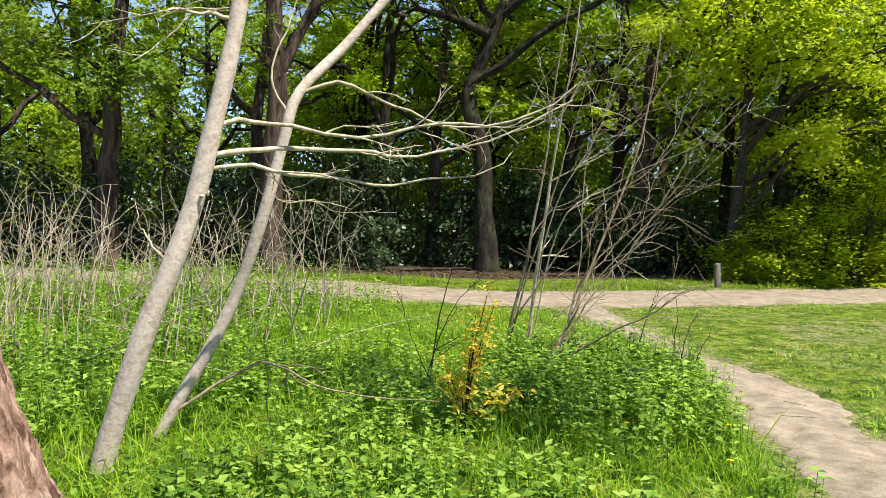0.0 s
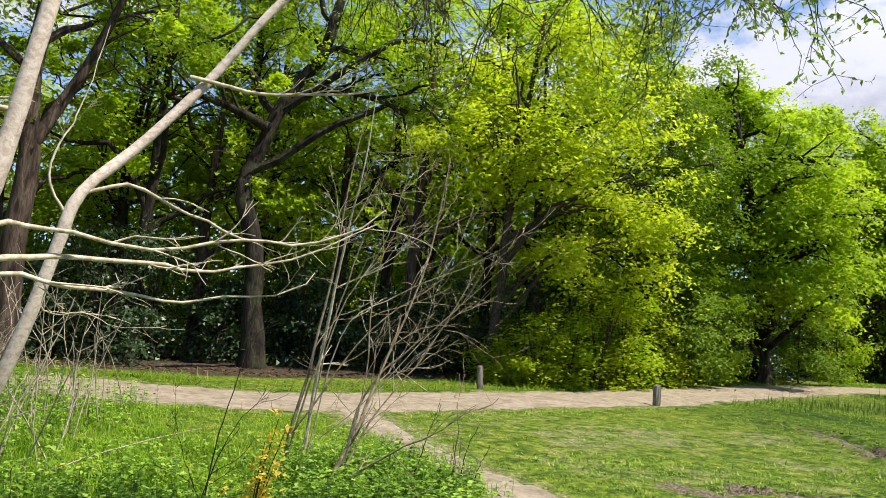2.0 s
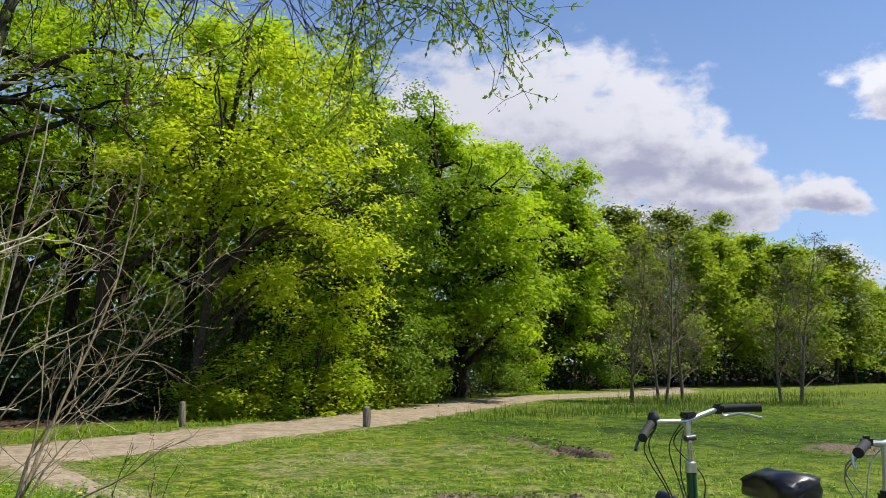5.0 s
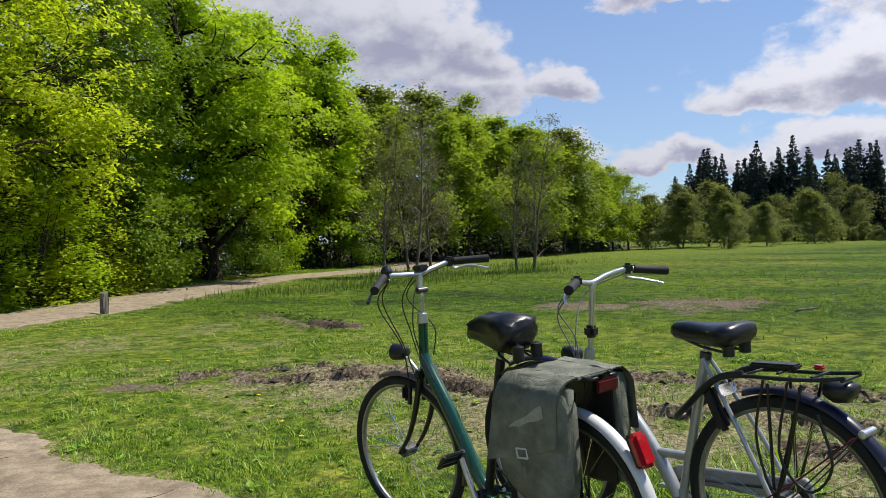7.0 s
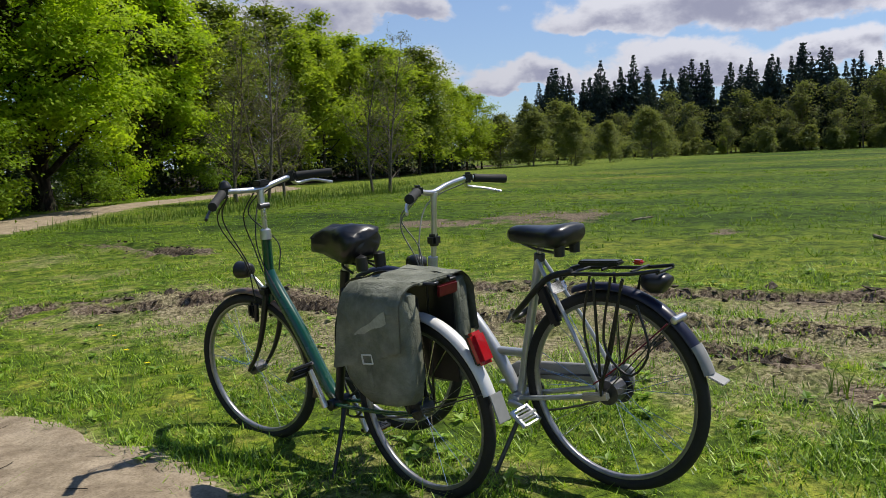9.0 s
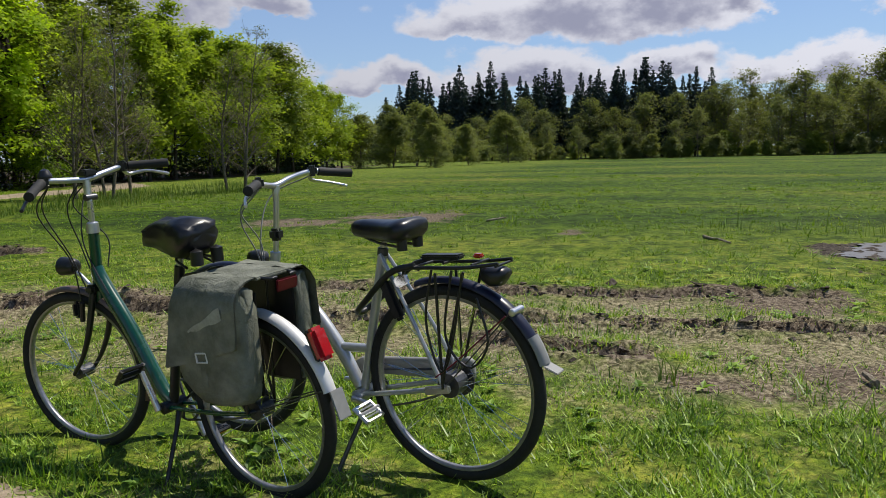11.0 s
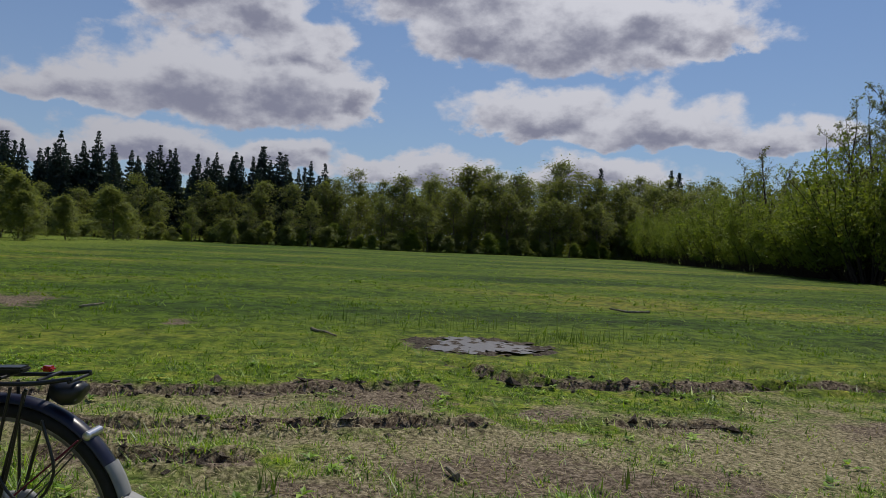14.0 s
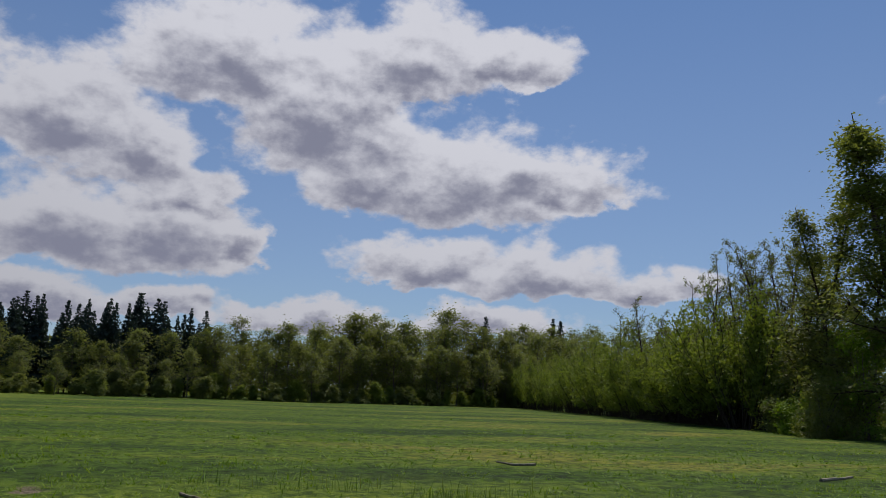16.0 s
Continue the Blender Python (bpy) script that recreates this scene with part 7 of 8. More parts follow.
def guard(ob, hub, R, a0, a1, mat, label, steer=0.0, half=0.027, name="mudguard"):
    """A curved mudguard round a wheel, from angle a0 to a1 (degrees, 0 forward, 90 up)."""
    g = Geo()
    n = 30
    prof = [(-0.012, -half), (0.001, -half * 0.75), (0.008, 0), (0.001, half * 0.75), (-0.012, half), (-0.014, half), (-0.001, half * 0.72), (0.0055, 0), (-0.001, -half * 0.72), (-0.014, -half)]
    pr = np.array(prof)
    a = np.radians(np.linspace(a0, a1, n))
    rr = R + pr[:, 0]
    k = len(pr)
    v = np.stack([np.cos(a)[:, None] * rr, np.broadcast_to(pr[:, 1], (n, k)), np.sin(a)[:, None] * rr], -1).reshape(-1, 3)
    i, j = np.meshgrid(np.arange(n - 1), np.arange(k), indexing="ij")
    j2 = (j + 1) % k
    g.add(v, np.stack([i * k + j, i * k + j2, (i + 1) * k + j2, (i + 1) * k + j], -1).reshape(-1, 4))
    p = part(name, g, mat, ob, label, smooth=True)
    p.matrix_basis = pose(*hub, 0, 0, steer)
    return p


def rod(name, ob, pts, r, mat, label="", n=10, sides=8, smooth_it=True):
    g = Geo()
    pts = smooth_path(pts, n) if smooth_it and len(pts) > 2 else np.array(pts, float)
    tube(g, pts, np.interp(np.linspace(0, 1, len(pts)), np.linspace(0, 1, len(np.atleast_1d(r))), np.atleast_1d(r)), sides)
    return part(name, g, mat, ob, label, smooth=True)


def loft(name, ob, secs, mat, label="", k=14, power=2.6, wrinkle=0.0, seed=3):
    """A closed body along x from sections (x, y centre, half width, z bottom, z top)."""
    r = np.random.default_rng(seed)
    a = np.linspace(0, 2 * np.pi, k, endpoint=False)
    ca, sa = np.cos(a), np.sin(a)
    cx = np.sign(ca) * np.abs(ca) ** (2 / power)
    sx = np.sign(sa) * np.abs(sa) ** (2 / power)
    rings = []
    for x, y, w, z0, z1 in secs:
        q = np.stack([np.full(k, x), y + w * cx, (z0 + z1) / 2 + (z1 - z0) / 2 * sx], -1)
        rings.append(q + r.normal(size=q.shape) * wrinkle)
    v = np.concatenate(rings + [np.mean(rings[0], 0)[None], np.mean(rings[-1], 0)[None]])
    n = len(secs)
    i, j = np.meshgrid(np.arange(n - 1), np.arange(k), indexing="ij")
    j2 = (j + 1) % k
    g = Geo().add(v, np.stack([i * k + j, (i + 1) * k + j, (i + 1) * k + j2, i * k + j2], -1).reshape(-1, 4))
    q = np.arange(k)
    g.f.append(np.stack([q, (q + 1) % k, np.full(k, n * k)], -1))
    g.f.append(np.stack([(n - 1) * k + (q + 1) % k, (n - 1) * k + q, np.full(k, n * k + 1)], -1))
    return part(name, g, mat, ob, label, smooth=True)


def block(name, ob, centre, size, mat, label="", bevel=0.004, turn=(0, 0, 0)):
    bm = bmesh.new()
    bmesh.ops.create_cube(bm, size=1.0)
    bmesh.ops.scale(bm, vec=size, verts=bm.verts)
    bmesh.ops.bevel(bm, geom=list(bm.edges), offset=bevel, segments=2, affect="EDGES")
    p = part(name, bm, mat, ob, label)
    p.matrix_basis = pose(*centre, *turn)
    return p


def pedal(ob, c, mat_body, turn=0):
    g = Geo()
    for dx in (-0.035, 0.035):
        tube(g, [(dx, -0.045, 0), (dx, 0.045, 0)], 0.007, 6)
    for dy in (-0.045, 0.045):
        tube(g, [(-0.038, dy, 0), (0.038, dy, 0)], 0.009, 6)
    for dx in (-0.018, 0.0, 0.018):
        tube(g, [(dx, -0.045, 0.003), (dx, 0.045, 0.003)], 0.004, 5)
    tube(g, [(0, -0.06, 0), (0, 0.05, 0)], 0.010, 8)
    p = part("pedal", g, mat_body, ob)
    p.matrix_basis = pose(*c, 0, turn, 0)
    return p


def steered(s0, deg):
    c, s = math.cos(radians(deg)), math.sin(radians(deg))
    return lambda p: (s0 + (p[0] - s0) * c - p[1] * s, (p[0] - s0) * s + p[1] * c, p[2])


def chain(ob, r_big, bb, hub, y):
    g = Geo()
    ring(g, r_big, [(-0.006, y - 0.002), (0.003, y - 0.002), (0.003, y + 0.002), (-0.006, y + 0.002)], 40)
    for k in range(5):
        a = 2 * math.pi * k / 5
        tube(g, [(0.015 * math.cos(a), y, 0.015 * math.sin(a)), (r_big * math.cos(a), y, r_big * math.sin(a))], 0.006, 5)
    p = part("chainring", g, "steel_dark", ob)
    p.matrix_basis = pose(*bb)
    g = Geo()
    up = [(hub[0], y, hub[2] + 0.035), (bb[0], y, bb[2] + r_big)]
    dn = [(hub[0], y, hub[2] - 0.035), ((hub[0] + bb[0]) / 2, y, (hub[2] + bb[2] - r_big) / 2 - 0.03), (bb[0], y, bb[2] - r_big)]
    tube(g, up, 0.0045, 4)
    tube(g, smooth_path(dn, 8), 0.0045, 4)
    part("chain", g, "steel_dark", ob)


def green_bike():
    R, wb = 0.345, 1.05
    ob = thing("bicycle", pose(3.457, 1.591, -0.05, -3.8, 0, 77.2), "dark green city bicycle on its kickstand in the grass", "bicycle", "two parked bicycles")
    turn = steered(0.93, 12)
    hub_r, hub_f = (0, 0, R), turn((wb, 0, R))
    wheel(ob, hub_r, R, 0, 0.034)
    wheel(ob, hub_f, R, 12, 0.026)
    guard(ob, hub_r, R + 0.02, 95, 161, "guard_white", "white rear mudguard")
    guard(ob, hub_f, R + 0.02, 68, 196, "guard_bronze", "weathered bronze front mudguard", 12)
    block("mudflap", ob, (-0.378, 0, 0.425), (0.006, 0.06, 0.10), "plastic_grey", "grey plastic mudflap", 0.002, (0, 20, 0))
    rod("head_tube", ob, [(0.90, 0, 0.66), (0.882, 0, 0.95)], 0.022, "paint_green", sides=12)
    rod("headset", ob, [(0.882, 0, 0.945), (0.880, 0, 0.985)], [0.026, 0.023], "alloy", "chrome headset cup", sides=12)
    rod("down_tube", ob, [(0.893, 0, 0.80), (0.86, 0, 0.735), (0.72, 0, 0.565), (0.56, 0, 0.335), (0.50, 0, 0.285)], [0.026, 0.03, 0.03, 0.03, 0.026], "paint_green", n=16, sides=14)
    rod("seat_tube", ob, [(0.50, 0, 0.27), (0.36, 0, 0.84)], 0.019, "black_paint", "black seat tube", sides=12)
    rod("seat_post", ob, [(0.362, 0, 0.83), (0.345, 0, 0.92)], 0.013, "alloy", sides=10)
    for sd in (-1, 1):
        rod("chain_stay", ob, [(0.48, 0.03 * sd, 0.275), (0.2, 0.05 * sd, 0.31), (0, 0.06 * sd, R)], 0.009, "paint_green")
        rod("seat_stay", ob, [(0.37, 0.02 * sd, 0.77), (0, 0.06 * sd, R)], 0.008, "black_paint")
        rod("fork_blade", ob, [turn((0.90, 0.04 * sd, 0.70)), turn((0.93, 0.055 * sd, 0.55)), turn((0.985, 0.055 * sd, 0.43)), turn((wb, 0.055 * sd, R))], [0.014, 0.013, 0.010, 0.008], "black_paint", "black raked fork blade")
        rod("guard_stay", ob, [(0.0, 0.06 * sd, R), (-0.33, 0.03 * sd, 0.47)], 0.0025, "steel_dark")
        rod("brake_arm", ob, [turn((0.955, 0.05 * sd, 0.66)), turn((0.97, 0.045 * sd, 0.58))], 0.011, "black_paint")
    block("fork_crown", ob, turn((0.905, 0, 0.715)), (0.05, 0.11, 0.04), "black_paint", "", 0.01, (0, 0, 12))
    # steering
    held = steered(0.93, 5.2)
    rod("stem", ob, [(0.880, 0, 0.98), (0.876, 0, 1.075), (0.882, 0, 1.10), held((0.884, 0, 1.158))], [0.011, 0.012, 0.014, 0.016], "alloy", "bright alloy adjustable stem", n=12, sides=12)
    rod("stem_bolt", ob, [held((0.876, -0.025, 1.088)), held((0.876, 0.025, 1.088))], 0.014, "steel_dark", sides=10)
    bar = [(0.783, 0.317, 1.131), (0.840, 0.252, 1.150), (0.889, 0.181, 1.169), (0.900, 0.09, 1.164), (0.884, 0, 1.161), (0.900, -0.09, 1.176), (0.889, -0.181, 1.195), (0.840, -0.252, 1.198), (0.783, -0.317, 1.198)]
    rod("handlebar", ob, [held(p) for p in bar], 0.0118, "alloy", "polished alloy handlebar with swept-back ends", n=40, sides=12)
    for sd, za, zb, lever in ((1, 1.131, 1.166, "black_paint"), (-1, 1.198, 1.196, "alloy")):
        rod("grip", ob, [held((0.776, 0.325 * sd, za - 0.002)), held((0.836, 0.256 * sd, (za + zb) / 2)), held((0.876, 0.202 * sd, zb))], [0.0185, 0.017, 0.018], "rubber", "black rubber grip", sides=12)
        rod("brake_lever", ob, [held((0.888, 0.186 * sd, zb - 0.012)), held((0.900, 0.22 * sd, zb - 0.035)), held((0.862, 0.285 * sd, za - 0.030)), held((0.800, 0.345 * sd, za - 0.050))], [0.012, 0.008, 0.006, 0.007], lever, sides=8)
        block("brake_clamp", ob, held((0.889, 0.184 * sd, zb)), (0.042, 0.036, 0.044), "black_paint", "", 0.008, (0, 0, 5 - 30 * sd))
    rod("bell", ob, [held((0.886, 0.176, 1.182)), held((0.886, 0.176, 1.192)), held((0.886, 0.176, 1.212))], [0.026, 0.027, 0.016], "black_paint", "round black bell", n=6, sides=14)
    block("light_switch", ob, held((0.886, -0.01, 1.186)), (0.05, 0.06, 0.025), "black_paint", "", 0.006, (0, 0, 5))
    for p in ([(0.89, 0.185, 1.155), (0.98, 0.15, 1.05), (0.97, 0.06, 0.86), (0.94, 0.03, 0.72)], [(0.89, 0.185, 1.155), (1.0, 0.16, 1.04), (0.985, 0.05, 0.84), (0.96, 0.045, 0.66)],
              [(0.89, 0.02, 1.17), (0.95, 0.06, 1.05), (0.94, 0.03, 0.9), (0.90, 0.025, 0.8)], [(0.89, -0.185, 1.18), (0.99, -0.10, 1.12), (0.95, 0.0, 0.98), (0.91, 0.03, 0.86), (0.80, 0.02, 0.70)], [(0.89, -0.03, 1.17), (0.96, 0.02, 1.06), (0.87, -0.045, 0.92), (0.86, -0.03, 0.80)]):
        rod("cable", ob, [turn(q) for q in p[:-1]] + [p[-1]], 0.003, "black_paint", n=18, sides=5)
    rod("headlamp", ob, [turn((1.01, 0.0, 0.80)), turn((1.02, 0, 0.80)), turn((1.06, 0, 0.80)), turn((1.085, 0, 0.80))], [0.018, 0.032, 0.038, 0.040], "black_paint", "round black headlamp", n=8, sides=16)
    rod("lamp_bracket", ob, [turn((1.03, 0, 0.785)), turn((0.99, 0, 0.76)), turn((0.93, 0, 0.70))], 0.008, "alloy", sides=8)
    loft("saddle", ob, [(0.535, 0, 0.020, 0.925, 0.965), (0.515, 0, 0.038, 0.905, 0.990), (0.47, 0, 0.048, 0.90, 1.003), (0.42, 0, 0.056, 0.895, 1.010), (0.36, 0, 0.068, 0.88, 1.016), (0.31, 0, 0.084, 0.87, 1.024),
                        (0.27, 0, 0.090, 0.875, 1.026), (0.24, 0, 0.090, 0.89, 1.024), (0.215, 0, 0.078, 0.915, 1.014), (0.203, 0, 0.055, 0.94, 0.998)], "saddle_vinyl", "black saddle under a wrinkled shiny cover", 18, 2.6, 0.005)
    for sd in (-1, 1):
        rod("saddle_spring", ob, [(0.20, 0.045 * sd, 0.86), (0.20, 0.045 * sd, 0.91)], 0.022, "black_paint", sides=10)
        rod("saddle_rail", ob, [(0.45, 0.02 * sd, 0.905), (0.35, 0.025 * sd, 0.885), (0.20, 0.04 * sd, 0.875)], 0.005, "steel_dark")
    # drive
    bb = (0.50, 0, 0.275)
    rod("bottom_bracket", ob, [(bb[0], -0.05, bb[2]), (bb[0], 0.05, bb[2])], 0.024, "black_paint", sides=14)
    chain(ob, 0.085, bb, hub_r, -0.055)
    rod("crank", ob, [(0.50, 0.07, 0.275), (0.555, 0.085, 0.43)], [0.014, 0.011], "alloy")
    rod("crank", ob, [(0.50, -0.07, 0.275), (0.445, -0.085, 0.125)], [0.014, 0.011], "alloy")
    pedal(ob, (0.555, 0.135, 0.435), "black_paint", 50)
    pedal(ob, (0.445, -0.135, 0.125), "black_paint", 5)
    block("pedal_reflector", ob, (0.41, -0.135, 0.125), (0.008, 0.06, 0.016), "amber_lens", "amber pedal reflector", 0.002)
    rod("kickstand", ob, [(0.43, 0.03, 0.27), (0.41, 0.07, 0.2), (0.38, 0.16, 0.035)], [0.012, 0.009, 0.008], "black_paint", sides=8)
    block("dynamo", ob, turn((0.985, 0.05, 0.63)), (0.035, 0.035, 0.07), "black_paint", "black bottle dynamo", 0.012)
    # carrier
    for sd in (-1, 1):
        rod("rack_rail", ob, [(0.30, 0.05 * sd, 0.80), (0.2, 0.06 * sd, 0.835), (-0.14, 0.06 * sd, 0.84), (-0.17, 0.03 * sd, 0.84)], 0.006, "black_paint")
        rod("rack_strut", ob, [(0.0, 0.065 * sd, R), (-0.02, 0.065 * sd, 0.835)], 0.005, "black_paint")
        rod("rack_brace", ob, [(0.0, 0.065 * sd, R + 0.02), (0.14, 0.062 * sd, 0.835)], 0.005, "black_paint")
    rod("rack_bow", ob, [(0.24, 0.06, 0.85), (0.31, 0.05, 0.875), (0.325, 0, 0.88), (0.31, -0.05, 0.875), (0.24, -0.06, 0.85)], 0.005, "black_paint", n=14)
    for q in (0.15, 0.0, -0.12):
        rod("rack_bar", ob, [(q, -0.06, 0.84), (q, 0.06, 0.84)], 0.005, "black_paint")
    block("rack_reflector", ob, (-0.185, 0.0, 0.815), (0.012, 0.10, 0.045), "red_shaded", "wide red rack reflector, coloured dark as in shade", 0.006, (0, -6, 0))
    block("rear_lamp", ob, (-0.312, 0, 0.622), (0.04, 0.065, 0.115), "red_lens", "bright red rear lamp on the mudguard", 0.012, (0, 24, 0))
    block("lamp_base", ob, (-0.292, 0, 0.615), (0.02, 0.05, 0.11), "black_paint", "", 0.006, (0, 24, 0))
    return ob


def pannier():
    """Double canvas pannier slung over the green bicycle's carrier."""
    ob = thing("pannier_bag", pose(3.457, 1.591, -0.05, -3.8, 0, 77.2), "worn grey-green canvas double pannier over the carrier", "pannier")
    r = np.random.default_rng(9)
    for sd in (1, -1):
        secs = []
        for s, zlow, ztop, wd in ((-0.128, 0.49, 0.815, 0.022), (-0.12, 0.435, 0.825, 0.036), (-0.07, 0.42, 0.828, 0.048), (0.0, 0.415, 0.826, 0.054), (0.07, 0.42, 0.82, 0.054), (0.12, 0.44, 0.79, 0.052), (0.165, 0.48, 0.70, 0.048), (0.20, 0.52, 0.64, 0.038), (0.218, 0.555, 0.60, 0.015)):
            secs.append((s, sd * (0.095 + wd), wd, zlow, ztop))
        loft("bag", ob, secs, "canvas", "boxy canvas bag" if sd > 0 else "", 20, 4.5, 0.004, 4 + sd)
        # flap with a corner that has come loose
        g = Geo()
        ns, nz = 9, 9
        P = []
        for i in range(ns):
            for j in range(nz):
                s = -0.134 + 0.27 * i / (ns - 1)
                f = j / (nz - 1)
                drop = 0.20 + (0.10 * (i / (ns - 1)) if sd > 0 else 0.02)
                y = 0.075 + 0.118 * min(1, f * 2.2) + 0.008 * math.sin(3 * f + s * 20) + (0.03 * (i / (ns - 1)) ** 3 * f if sd > 0 else 0)
                z = 0.845 - 0.012 * f - drop * max(0, f - 0.3) / 0.7 * (1 if f > 0.3 else 0)
                P.append((s + (0.07 * f * (i / (ns - 1)) ** 2), sd * y, z + r.normal() * 0.002))
        P = np.array(P)
        Q = P + np.array([0, 0.004 * sd, 0.004])
        i, j = np.meshgrid(np.arange(ns - 1), np.arange(nz - 1), indexing="ij")
        f = np.stack([i * nz + j, (i + 1) * nz + j, (i + 1) * nz + j + 1, i * nz + j + 1], -1).reshape(-1, 4)
        g.add(P, f[:, ::-1])
        g.add(Q, f)
        part("flap", g, "canvas", ob, "canvas flap with curled pale edge" if sd > 0 else "", smooth=True)
    # pale scuffed strip across the flap
    g = Geo()
    P = []
    for i in range(8):
        u = i / 7
        for v in (0, 1):
            wv = (0.018 + 0.022 * u) * (1 + 0.25 * math.sin(9 * u))
            P.append((0.09 - 0.17 * u, 0.2005 + 0.006 * math.sin(3.1 * u) + 0.004 * v, 0.665 + 0.085 * u + (v - 0.5) * wv))
    i = np.arange(7) * 2
    g.add(P, np.stack([i, i + 2, i + 3, i + 1], -1))
    part("scuff_strip", g, "canvas_pale", ob, "pale worn strip on the flap", smooth=True)
    # black panels added inside the bags to draw the shade between them
    for sd in (1, -1):
        block("back_panel", ob, (0.0, 0.087 * sd, 0.62), (0.25, 0.008, 0.36), "black_paint", "black panel standing in for the shade between the bags", 0.003)
    block("saddle_sheet", ob, (0.0, 0, 0.842), (0.27, 0.17, 0.012), "canvas", "canvas top sheet over the carrier", 0.004)
    g = Geo()
    fr = [(-0.026, -0.016), (0.026, -0.016), (0.026, 0.016), (-0.026, 0.016)]
    for a, b in zip(fr, fr[1:] + fr[:1]):
        tube(g, [(a[0], 0, a[1]), (b[0], 0, b[1])], 0.0035, 6)
    bk = part("buckle", g, "guard_white", ob, "bright metal strap buckle")
    bk.matrix_basis = pose(0.03, 0.207, 0.59, 0, 8, 0)
    block("strap", ob, (0.03, 0.202, 0.545), (0.028, 0.006, 0.11), "canvas", "", 0.002)
    return ob


def silver_bike():
    R, wb = 0.362, 1.07
    ob = thing("bicycle", pose(3.72, 0.965, 0.0, -2.6, 0, 79.0), "silver step-through bicycle on its kickstand in the grass", "bicycle", "two parked bicycles")
    turn = steered(0.86, 6)
    hub_r, hub_f = (0, 0, R), turn((wb, 0, R))
    wheel(ob, hub_r, R, 0, 0.045)
    wheel(ob, hub_f, R, 6, 0.03)
    guard(ob, hub_r, R + 0.022, 70, 150, "guard_navy", "glossy dark navy rear mudguard", half=0.03)
    guard(ob, hub_f, R + 0.02, 62, 190, "guard_navy", "dark front mudguard", 6)
    guard(ob, hub_r, R + 0.027, 147, 162, "plastic_grey", "pale grey plastic mudguard tip", half=0.031, name="mudguard_tip")
    block("mudflap", ob, (-0.392, 0, 0.468), (0.055, 0.056, 0.006), "plastic_grey", "pale grey lip of the mudguard", 0.002, (0, -22, 0))
    rod("guard_clip", ob, [(-0.262, -0.036, 0.652), (-0.262, 0.036, 0.652)], 0.013, "alloy", sides=8)
    rod("head_tube", ob, [(0.835, 0, 0.66), (0.815, 0, 0.80)], 0.021, "paint_silver", sides=12)
    rod("down_tube", ob, [(0.825, 0, 0.735), (0.78, 0, 0.70), (0.62, 0, 0.565), (0.50, 0, 0.42), (0.42, 0, 0.29)], [0.024, 0.026, 0.026, 0.026, 0.024], "paint_silver", n=16, sides=14)
    rod("seat_tube", ob, [(0.405, 0, 0.27), (0.275, 0, 0.835)], 0.0175, "paint_silver", sides=12)
    rod("cross_tube", ob, [(0.51, 0, 0.44), (0.372, 0, 0.448)], 0.017, "paint_silver", sides=10)
    rod("seat_post", ob, [(0.277, 0, 0.83), (0.268, 0, 0.875)], 0.013, "alloy", sides=10)
    rod("seat_clamp", ob, [(0.279, 0, 0.815), (0.275, 0, 0.84)], 0.021, "steel_dark", sides=10)
    for sd in (-1, 1):
        rod("chain_stay", ob, [(0.40, 0.03 * sd, 0.27), (0.2, 0.05 * sd, 0.315), (0, 0.062 * sd, R)], 0.010, "paint_silver")
        rod("seat_stay", ob, [(0.277, 0.018 * sd, 0.82), (0.12, 0.05 * sd, 0.58), (0, 0.062 * sd, R)], 0.008, "paint_silver")
        rod("fork_blade", ob, [turn((0.84, 0.04 * sd, 0.68)), turn((0.90, 0.055 * sd, 0.55)), turn((wb, 0.055 * sd, R))], [0.015, 0.013, 0.009], "paint_silver")
        rod("rack_strut", ob, [(0.0, 0.07 * sd, R), (0.01, 0.07 * sd, 0.775)], 0.0055, "black_paint", "black rack strut")
        rod("rack_strut", ob, [(0.0, 0.07 * sd, R + 0.02), (-0.10, 0.066 * sd, 0.785)], 0.0055, "black_paint", "black rack strut")
        rod("rack_rail", ob, [(0.16, 0.045 * sd, 0.755), (0.12, 0.062 * sd, 0.785), (-0.10, 0.066 * sd, 0.80), (-0.225, 0.05 * sd, 0.818)], 0.0065, "black_paint", n=12)
        rod("guard_stay", ob, [(0.0, 0.062 * sd, R), (-0.25, 0.035 * sd, 0.645)], 0.0025, "steel_dark")
        rod("rack_loop", ob, [(0.10, 0.06 * sd, 0.795), (0.20, 0.07 * sd, 0.765), (0.32, 0.06 * sd, 0.655), (0.385, 0.035 * sd, 0.60), (0.39, 0.0, 0.59)], 0.012, "black_paint", "thick black lock hoop", n=16)
    for q in (0.10, -0.02, -0.13, -0.22):
        rod("rack_bar", ob, [(q, -0.06, 0.79 if q > 0 else 0.81), (q, 0.06, 0.79 if q > 0 else 0.81)], 0.005, "black_paint")
    block("rack_spring", ob, (0.02, 0, 0.822), (0.16, 0.05, 0.018), "black_paint", "black sprung rack clamp", 0.006, (0, 3, 0))
    block("rack_light", ob, (-0.125, 0, 0.832), (0.035, 0.03, 0.016), "red_lens", "small red light on the carrier", 0.006)
    loft("rear_lamp", ob, [(-0.235, 0, 0.03, 0.765, 0.79), (-0.215, 0, 0.042, 0.735, 0.80), (-0.18, 0, 0.045, 0.73, 0.80), (-0.15, 0, 0.038, 0.745, 0.80), (-0.14, 0, 0.02, 0.76, 0.79)], "black_paint", "black rear lamp housing under the carrier", 14)
    block("lock", ob, (0.215, 0.045, 0.66), (0.05, 0.03, 0.16), "black_paint", "black ring lock", 0.012, (0, 25, 0))
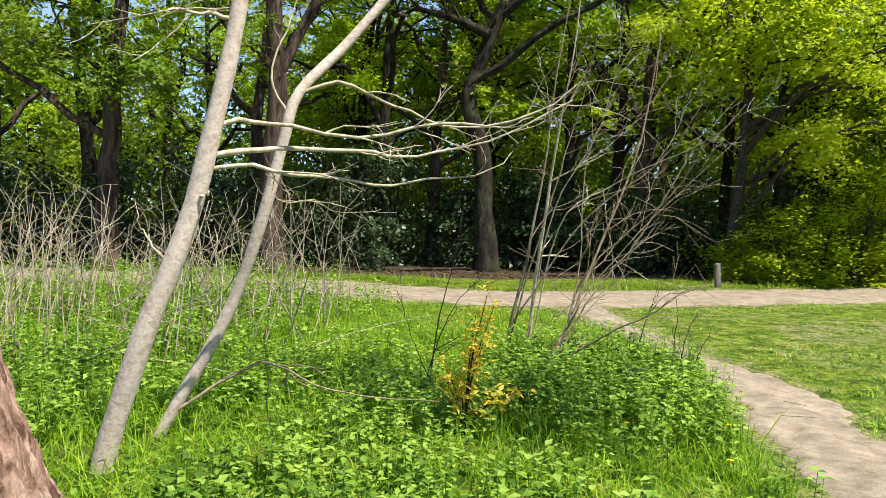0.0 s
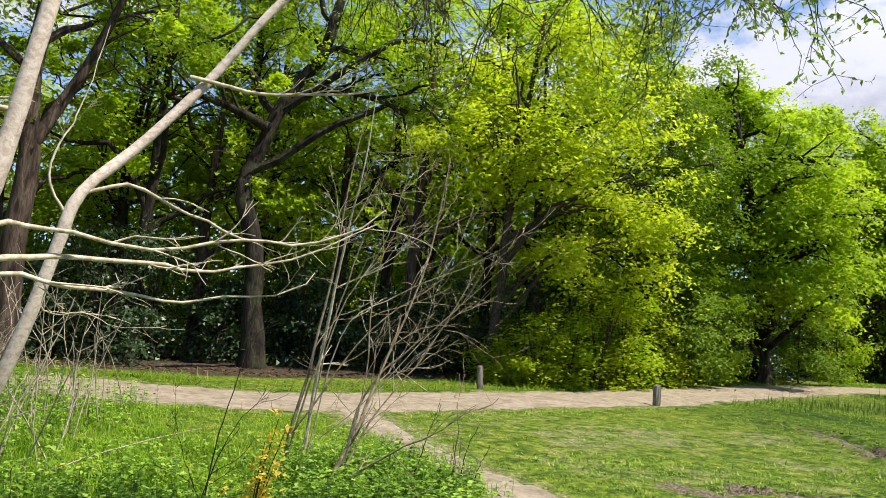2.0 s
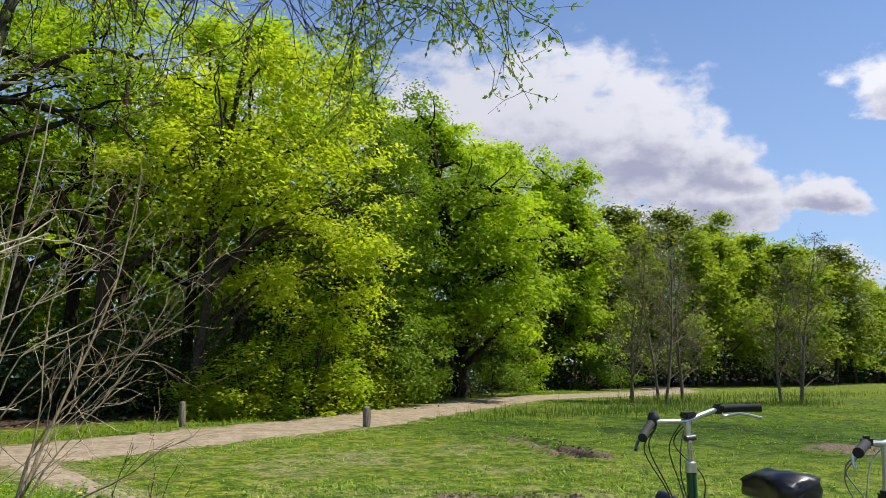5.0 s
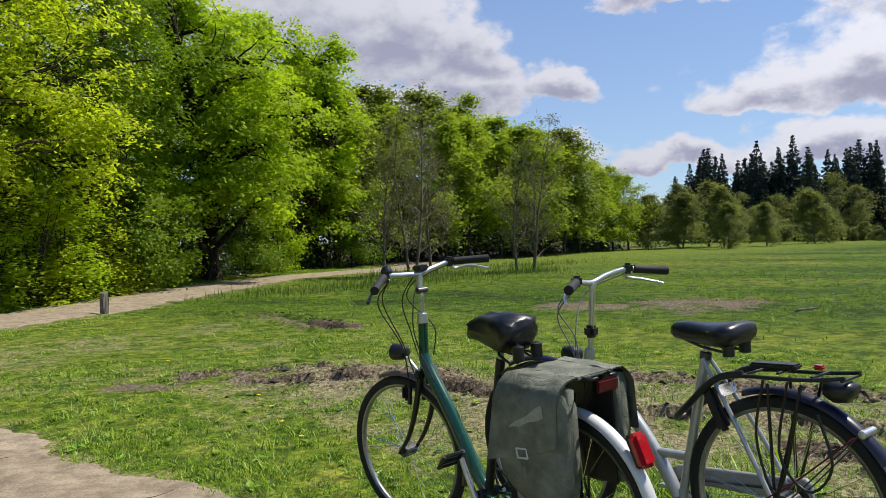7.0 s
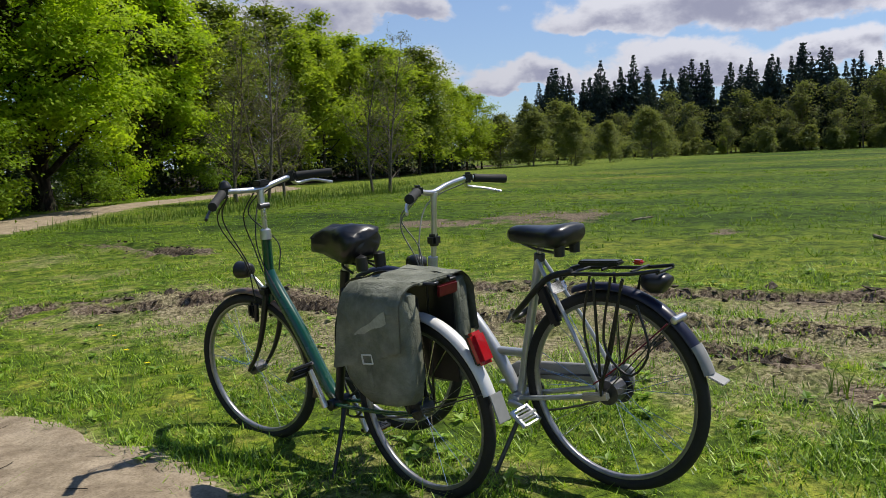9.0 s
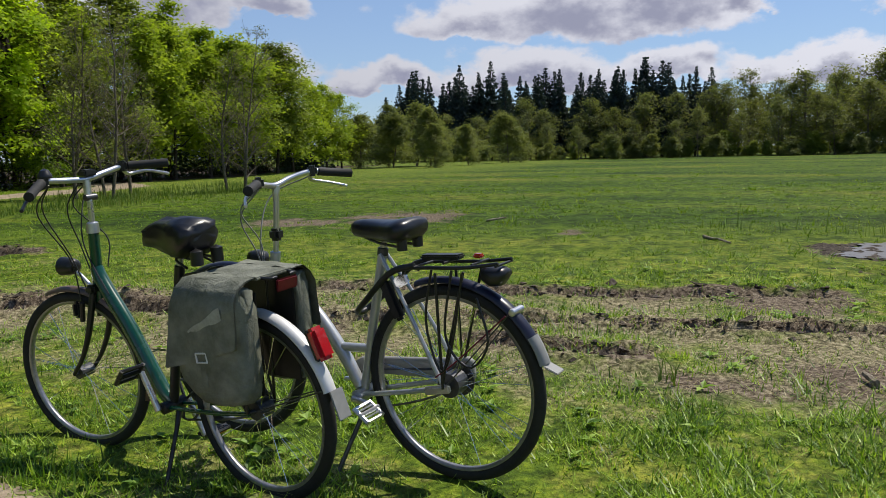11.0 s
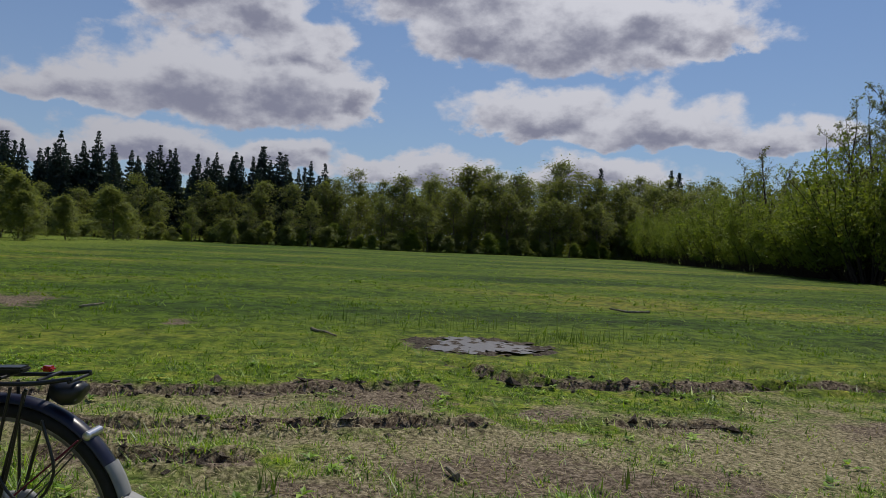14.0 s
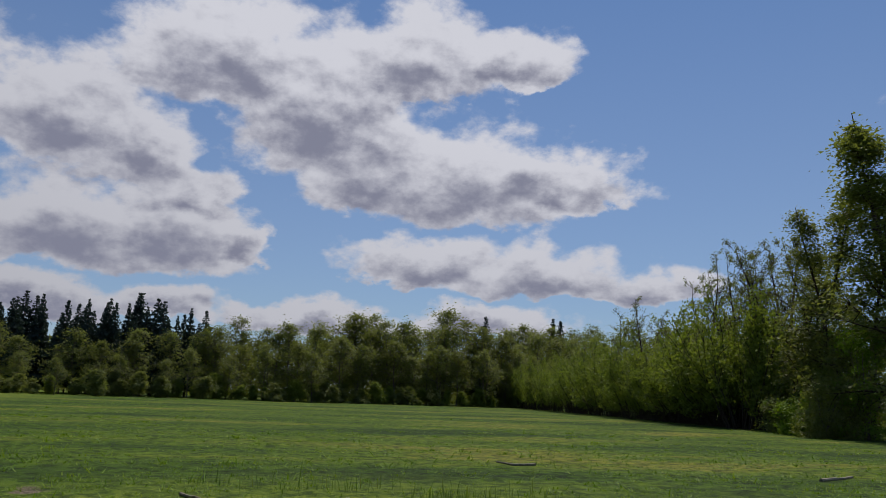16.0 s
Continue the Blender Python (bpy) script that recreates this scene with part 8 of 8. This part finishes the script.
    block("lock_plate", ob, (0.165, 0.05, 0.735), (0.06, 0.02, 0.04), "chrome", "", 0.006, (0, 25, 0))
    for k, p in enumerate([[(0.02, 0.075, 0.79), (0.05, 0.08, 0.60), (0.0, 0.08, 0.43), (-0.05, 0.08, 0.52), (-0.10, 0.075, 0.78)], [(-0.06, 0.075, 0.79), (-0.03, 0.085, 0.56), (-0.12, 0.085, 0.46), (-0.19, 0.075, 0.55), (-0.15, 0.07, 0.70)]]):
        rod("elastic_strap", ob, p, 0.0045, "black_paint", "slack black elastic strap", n=18, sides=6)
    rod("elastic_cord", ob, [(-0.24, 0.04, 0.64), (-0.15, 0.075, 0.55), (-0.05, 0.08, 0.46), (0.03, 0.07, 0.40)], 0.003, "red_cord", "dark red cord tied to the mudguard", n=14, sides=5)
    # steering
    held = steered(0.86, 4.3)
    rod("stem", ob, [(0.812, 0, 0.80), (0.80, 0, 0.90), (0.788, 0, 1.02), held((0.788, 0, 1.066))], [0.012, 0.012, 0.013, 0.017], "alloy", "tall bright alloy stem", n=14, sides=12)
    block("stem_clamp", ob, (0.803, 0.0, 0.872), (0.05, 0.05, 0.05), "black_paint", "black clamp on the stem", 0.012)
    bar = [(0.654, 0.312, 1.077), (0.694, 0.238, 1.084), (0.735, 0.163, 1.090), (0.775, 0.08, 1.076), (0.788, 0, 1.069), (0.775, -0.08, 1.092), (0.735, -0.163, 1.110), (0.694, -0.238, 1.104), (0.654, -0.312, 1.092)]
    rod("handlebar", ob, [held(p) for p in bar], 0.0118, "alloy", "alloy handlebar with swept-back ends", n=40, sides=12)
    for sd, za, zb in ((1, 1.077, 1.088), (-1, 1.092, 1.109)):
        rod("grip", ob, [held((0.648, 0.322 * sd, za - 0.001)), held((0.688, 0.25 * sd, (za + zb) / 2)), held((0.720, 0.190 * sd, zb))], [0.0185, 0.017, 0.0178], "rubber", "black rubber grip", sides=12)
        rod("brake_lever", ob, [held((0.742, 0.168 * sd, zb - 0.012)), held((0.760, 0.195 * sd, zb - 0.036)), held((0.722, 0.258 * sd, zb - 0.05)), held((0.668, 0.318 * sd, za - 0.055))], [0.011, 0.008, 0.006, 0.007], "alloy", sides=8)
        block("shifter", ob, held((0.732, 0.168 * sd, zb + 0.004)), (0.042, 0.036, 0.044), "black_paint", "", 0.01, (0, 0, 4 - 28 * sd))
    for p in ([(0.735, 0.165, 1.075), (0.86, 0.14, 0.98), (0.86, 0.04, 0.85), (0.85, 0.03, 0.72)], [(0.735, -0.165, 1.095), (0.88, -0.08, 1.02), (0.87, 0.02, 0.87), (0.855, 0.035, 0.70)], [(0.735, 0.165, 1.075), (0.88, 0.12, 0.95), (0.875, 0.045, 0.80), (0.84, 0.03, 0.66)]):
        rod("cable", ob, [turn(q) for q in p], 0.003, "plastic_grey", n=18, sides=5)
    loft("headlamp", ob, [(0.87, 0, 0.02, 0.755, 0.78), (0.885, 0, 0.034, 0.735, 0.80), (0.92, 0, 0.038, 0.73, 0.805), (0.945, 0, 0.034, 0.735, 0.80)], "black_paint", "round black headlamp", 14)
    rod("lamp_bracket", ob, [(0.885, 0, 0.76), (0.86, 0, 0.72), (0.845, 0, 0.70)], 0.008, "alloy")
    loft("saddle", ob, [(0.405, 0, 0.02, 0.895, 0.925), (0.385, 0, 0.034, 0.88, 0.942), (0.34, 0, 0.042, 0.875, 0.945), (0.29, 0, 0.05, 0.87, 0.943), (0.24, 0, 0.068, 0.868, 0.944), (0.19, 0, 0.092, 0.868, 0.95), (0.15, 0, 0.105, 0.872, 0.957), (0.13, 0, 0.09, 0.885, 0.955), (0.118, 0, 0.07, 0.90, 0.945)],
         "saddle_vinyl", "black moulded saddle", 18, 2.8, 0.001)
    for sd in (-1, 1):
        rod("saddle_spring", ob, [(0.155, 0.05 * sd, 0.845), (0.155, 0.05 * sd, 0.885)], 0.02, "black_paint", sides=10)
        rod("saddle_rail", ob, [(0.34, 0.02 * sd, 0.88), (0.27, 0.025 * sd, 0.862), (0.155, 0.045 * sd, 0.853)], 0.005, "steel_dark")
    bb = (0.405, 0, 0.265)
    rod("bottom_bracket", ob, [(bb[0], -0.05, bb[2]), (bb[0], 0.05, bb[2])], 0.026, "paint_silver", sides=14)
    chain(ob, 0.08, bb, hub_r, -0.055)
    g = Geo()
    for r_, y_ in ((0.06, -0.05), (0.05, -0.062)):
        ring(g, r_, [(-0.05 * r_ / 0.06, y_ - 0.003), (0, y_ - 0.003), (0, y_ + 0.003), (-0.05 * r_ / 0.06, y_ + 0.003)], 30)
    p = part("sprocket", g, "steel_dark", ob, "dark rear sprocket and gear hub")
    p.matrix_basis = pose(*hub_r)
    loft("chain_guard", ob, [(-0.05, -0.07, 0.012, 0.36, 0.43), (-0.03, -0.07, 0.014, 0.345, 0.445), (0.1, -0.07, 0.014, 0.345, 0.425), (0.34, -0.07, 0.014, 0.33, 0.40), (0.46, -0.07, 0.014, 0.30, 0.385), (0.5, -0.07, 0.010, 0.31, 0.36)], "plastic_grey", "grey plastic chain guard", 12, 4)
    rod("crank", ob, [(0.405, 0.07, 0.265), (0.29, 0.085, 0.255)], [0.014, 0.011], "alloy")
    rod("crank", ob, [(0.405, -0.07, 0.265), (0.53, -0.085, 0.275)], [0.014, 0.011], "alloy")
    pedal(ob, (0.285, 0.135, 0.255), "alloy", -35)
    pedal(ob, (0.535, -0.135, 0.275), "alloy", 5)
    rod("kickstand", ob, [(0.36, 0.04, 0.255), (0.37, 0.07, 0.2), (0.42, 0.165, 0.012)], [0.012, 0.009, 0.009], "steel_dark", sides=8)
    block("hub_brake", ob, (0.03, 0.06, R - 0.01), (0.11, 0.02, 0.03), "alloy", "", 0.006, (0, 12, 0))
    return ob


green_bike()
pannier()
silver_bike()
